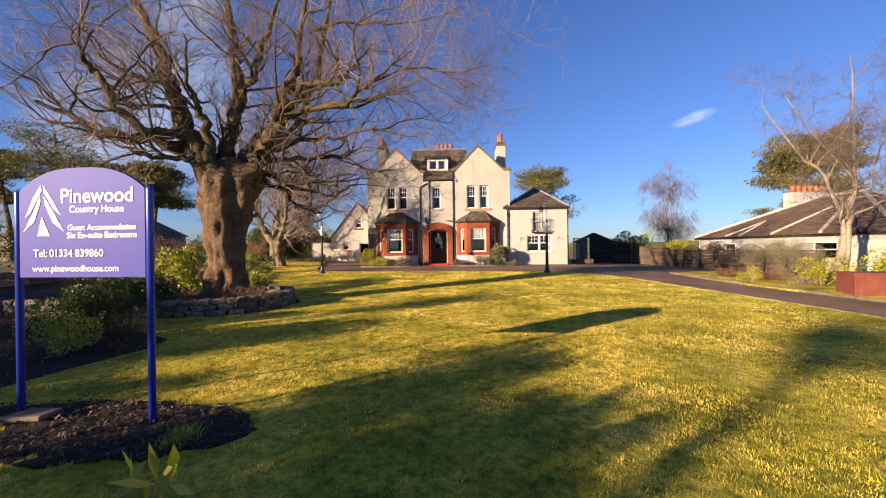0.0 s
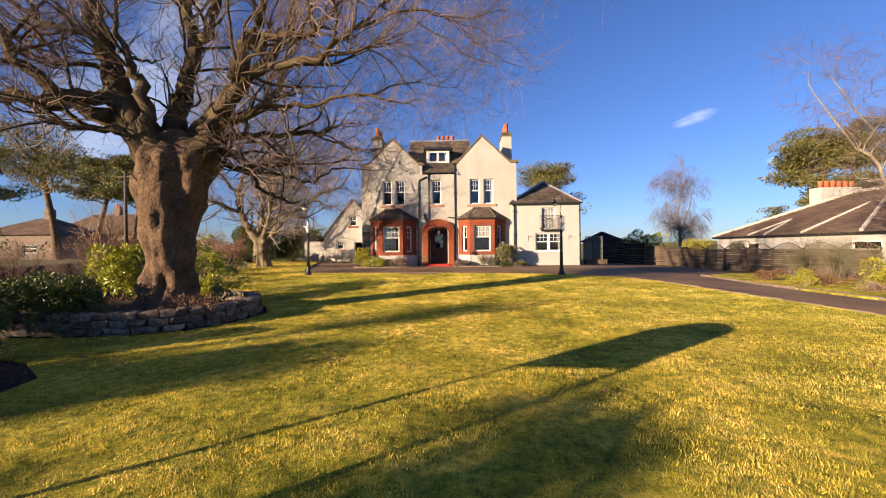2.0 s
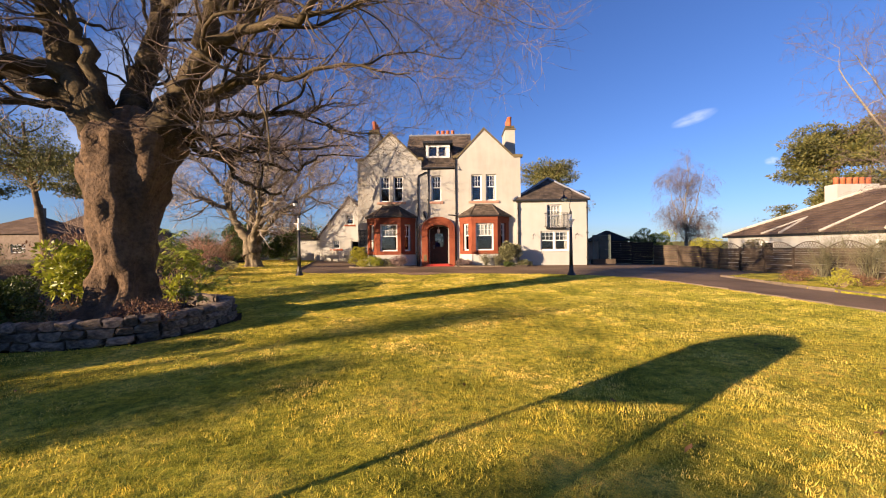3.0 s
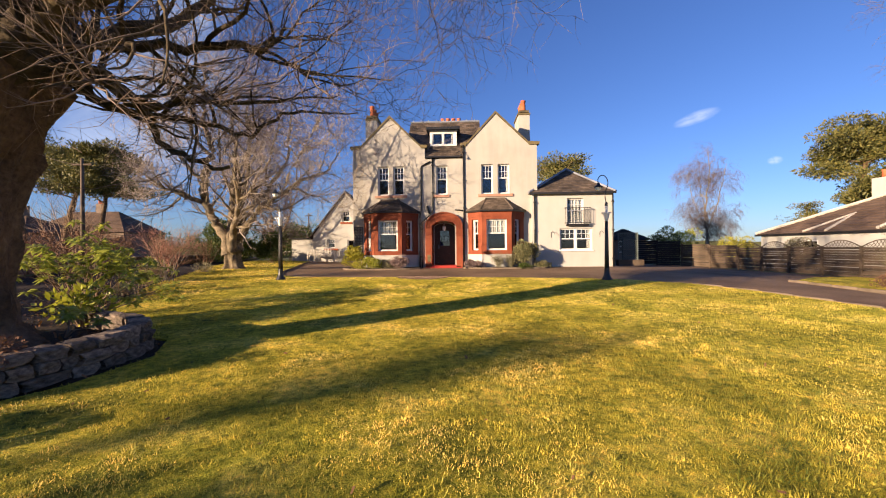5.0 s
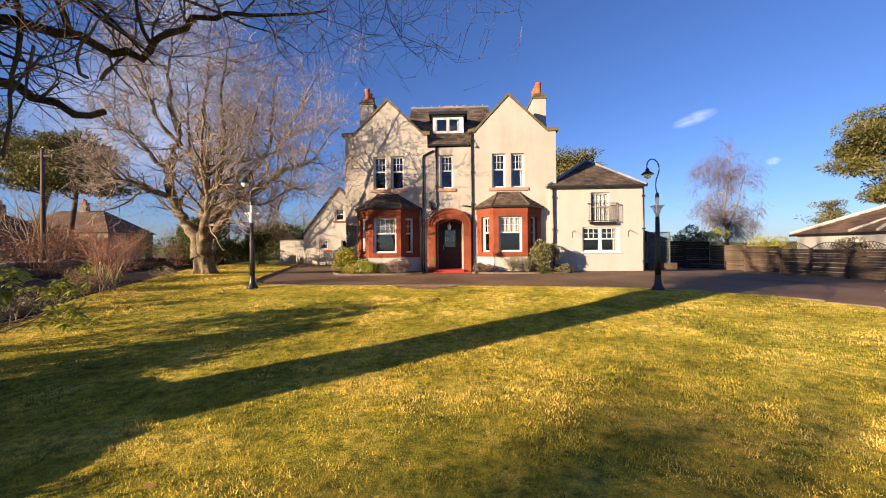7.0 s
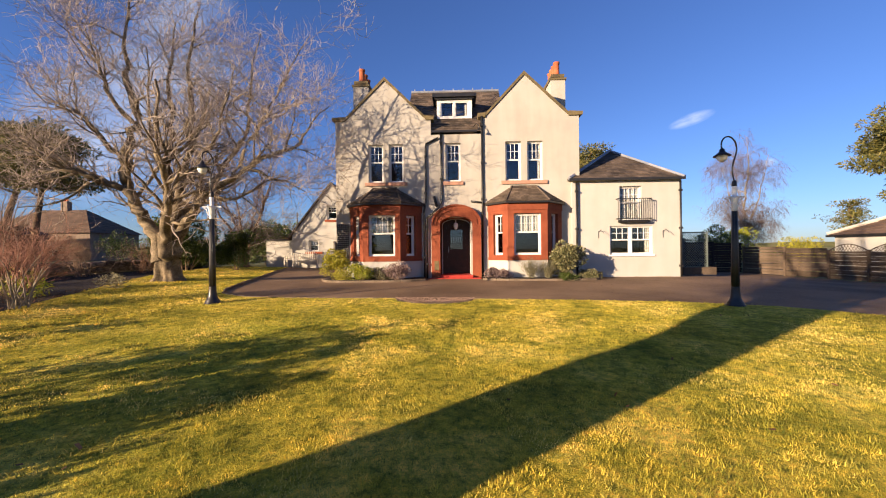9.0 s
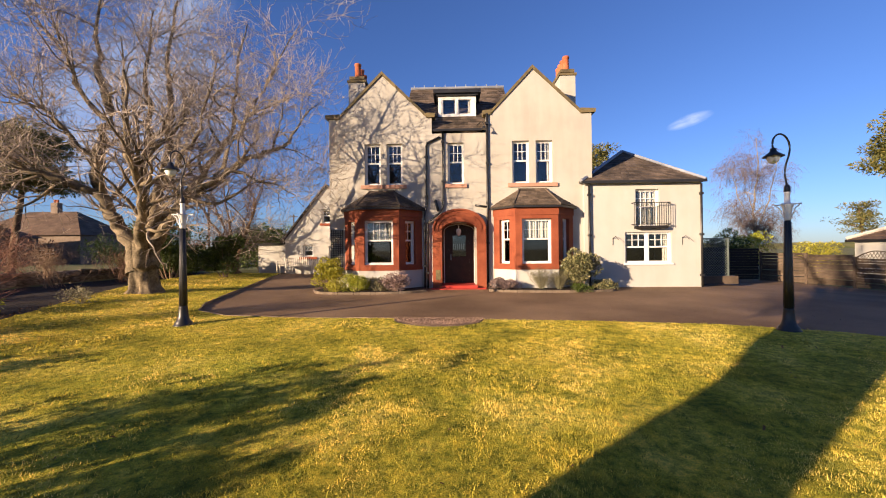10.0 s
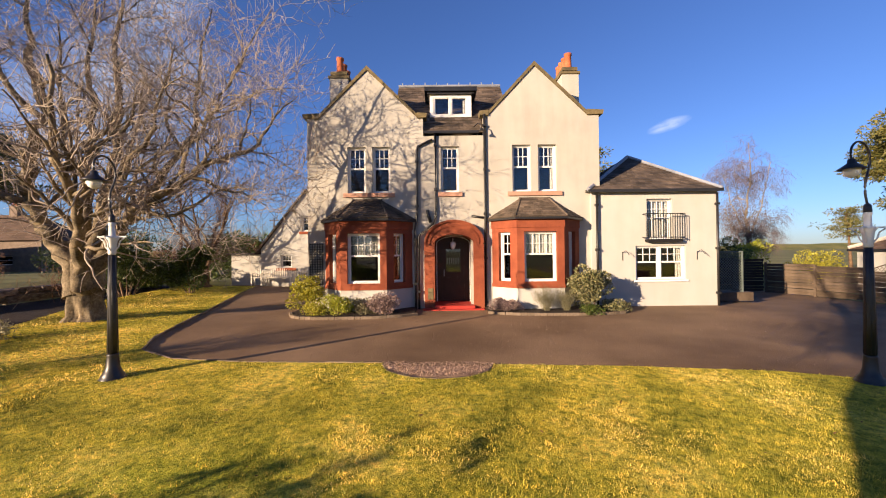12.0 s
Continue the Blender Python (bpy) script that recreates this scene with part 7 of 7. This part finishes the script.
litter("leaf_litter", (-12, -4.2, -1, 30), 9000, 0.028, "deadleaf", "brown dead beech leaves on the soil", 2, lambda x, y: inside(x, y, BED_EDGE + [(-16, 38), (-16, -14)]))

litter("gravel_pebbles", (-2.3, -0.1, 21.5, 22.6), 5200, 0.014, "gravel", "loose pink brown pebbles in the half round patch", 3, lambda x, y: inside(x, y, GRAVEL))
litter("fallen_leaves", (-5, 8, 2, 21), 260, 0.022, "deadleaf", "a few dead leaves on the lawn", 4, lambda x, y: inside(x, y, LAWN))
litter("drive_grit", (-7, 8, 21, 28), 2600, 0.010, "chips", "dark grit and leaf bits on the drive", 5, lambda x, y: not inside(x, y, LAWN))


def sign_slab():
    bm = bmesh.new()
    slab(bm, [(-0.2, -0.12, 0.05), (0.18, -0.1, 0.055), (0.22, 0.1, 0.06), (-0.12, 0.13, 0.055)], 0.05)
    bmesh.ops.bevel(bm, geom=list(bm.edges), offset=0.01, segments=1, affect="EDGES")
    o = part("paving_slab", bm, "kerb")
    o.location = (-4.02, 3.82, 0.02)
    tagged(o, "pale flat stone slab at the foot of the sign post", "stone")


sign_slab()


def wires():
    for k, dx in enumerate((-0.6, 0.0, 0.6)):
        t = thing("overhead_wire", pose(-25.5 + dx, 34, gz(-25.5, 34) + 7.0), "thin dark overhead wire between the poles", "wire")
        pts = []
        for i in range(13):
            u = i / 12
            pts.append((-1.5 * u, 24 * u, 0.5 * u - 0.9 * 4 * u * (1 - u) * 0.5))
        bm = bmesh.new()
        tube(bm, pts, 0.012, 4)
        part("cable", bm, "black", t)


wires()

# ---- turf ----
def turf():
    rng = np.random.default_rng(7)
    poly = np.array(LAWN)
    m, nt, b = shader("grass blades", 0.6, 0, 0.15)
    n1 = noise_node(nt, 0.7, 6, 0.6)
    n2 = noise_node(nt, 5, 5, 0.7)
    base = ramp(nt, n1.outputs[0], [(0.34, (0.19, 0.195, 0.028)), (0.5, (0.51, 0.44, 0.06)), (0.64, (0.84, 0.66, 0.17))])
    md = ramp(nt, n2.outputs[0], [(0.39, (0.36, 0.44, 0.42)), (0.5, (1.0, 1.0, 1.0)), (0.61, (1.6, 1.4, 1.5))])
    a = mixed(nt, 1.0, base.outputs[0], md.outputs[0], "MULTIPLY")
    g = nt.nodes.new("ShaderNodeNewGeometry")
    rr = ramp(nt, g.outputs["Random Per Island"], [(0, (0.7, 0.8, 0.8)), (0.85, (1.15, 1.1, 1.0)), (1.0, (1.5, 1.35, 1.6))])
    a = mixed(nt, 1.0, a, rr.outputs[0], "MULTIPLY")
    nt.links.new(a, b.inputs["Base Color"])
    t = nt.nodes.new("ShaderNodeBsdfTranslucent")
    nt.links.new(a, t.inputs[0])
    mx = nt.nodes.new("ShaderNodeMixShader")
    mx.inputs[0].default_value = 0.35
    nt.links.new(b.outputs[0], mx.inputs[1])
    nt.links.new(t.outputs[0], mx.inputs[2])
    nt.links.new(mx.outputs[0], nt.nodes["Material Output"].inputs[0])
    M["blades"] = m

    def keep(p):
        c = np.zeros(len(p), dtype=bool)
        j = len(poly) - 1
        for i in range(len(poly)):
            xi, yi = poly[i]
            xj, yj = poly[j]
            if yi != yj:
                c ^= ((yi > p[:, 1]) != (yj > p[:, 1])) & (p[:, 0] < (xj - xi) * (p[:, 1] - yi) / (yj - yi) + xi)
            j = i
        return c & (((p[:, 0] + 3.45) / 1.75) ** 2 + ((p[:, 1] - 3.6) / 0.6) ** 2 > 1)

    def height(p):
        s = np.clip((p[:, 1] - 8) / 20.5, 0, 1)
        s = s * s * (3 - 2 * s)
        return 0.40 * s - 0.045 * np.clip(p[:, 0] - 9, 0, 12) * s + 0.03 * np.clip(-p[:, 0] - 7, 0, 10)

    lumps = rng.uniform(0, 1, (420, 420))
    coarse = rng.uniform(0, 1, (120, 120))

    def lump(p, tab, cell):
        u, v = (p[:, 0] + 20) / cell, (p[:, 1] + 2) / cell
        i, k = u.astype(int), v.astype(int)
        f, g = u - i, v - k
        f, g = f * f * (3 - 2 * f), g * g * (3 - 2 * g)
        i, k = i % tab.shape[0], k % tab.shape[1]
        i2, k2 = (i + 1) % tab.shape[0], (k + 1) % tab.shape[1]
        return (tab[i, k] * (1 - f) + tab[i2, k] * f) * (1 - g) + (tab[i, k2] * (1 - f) + tab[i2, k2] * f) * g

    sets = []
    for x0, x1, y0, y1, n, h, w in ((-9, 10, 0.8, 23, 430000, 0.024, 0.010), (-3.4, 3.4, 1.0, 21.5, 330000, 0.020, 0.0055), (-15, -7, 18, 38, 50000, 0.035, 0.02)):
        p = np.stack([rng.uniform(x0, x1, n), rng.uniform(y0, y1, n)], 1)
        p = p[keep(p)]
        n = len(p)
        z = height(p)
        a = rng.uniform(0, 2 * np.pi, n)
        hh = h * rng.uniform(0.5, 1.5, n) * (0.15 + 1.1 * lump(p, lumps, 0.11) ** 1.5 + 0.7 * lump(p, coarse, 0.45))
        ww = w * rng.uniform(0.6, 1.3, n) * 0.5
        dx, dy = np.cos(a) * ww, np.sin(a) * ww
        lx, ly = rng.normal(0, 0.45, n) * hh, rng.normal(0, 0.45, n) * hh
        v = np.stack([np.stack([p[:, 0] - dx, p[:, 1] - dy, z - 0.004], 1), np.stack([p[:, 0] + dx, p[:, 1] + dy, z - 0.004], 1), np.stack([p[:, 0] + lx, p[:, 1] + ly, z + hh], 1)], 1)
        sets.append(v.reshape(-1, 3))
    v = np.concatenate(sets)
    f = np.arange(len(v)).reshape(-1, 3)
    o = arrays("grass", v, f, "blades", label="short yellow green grass blades of the lawn", kind="stuff")
    return o


turf()
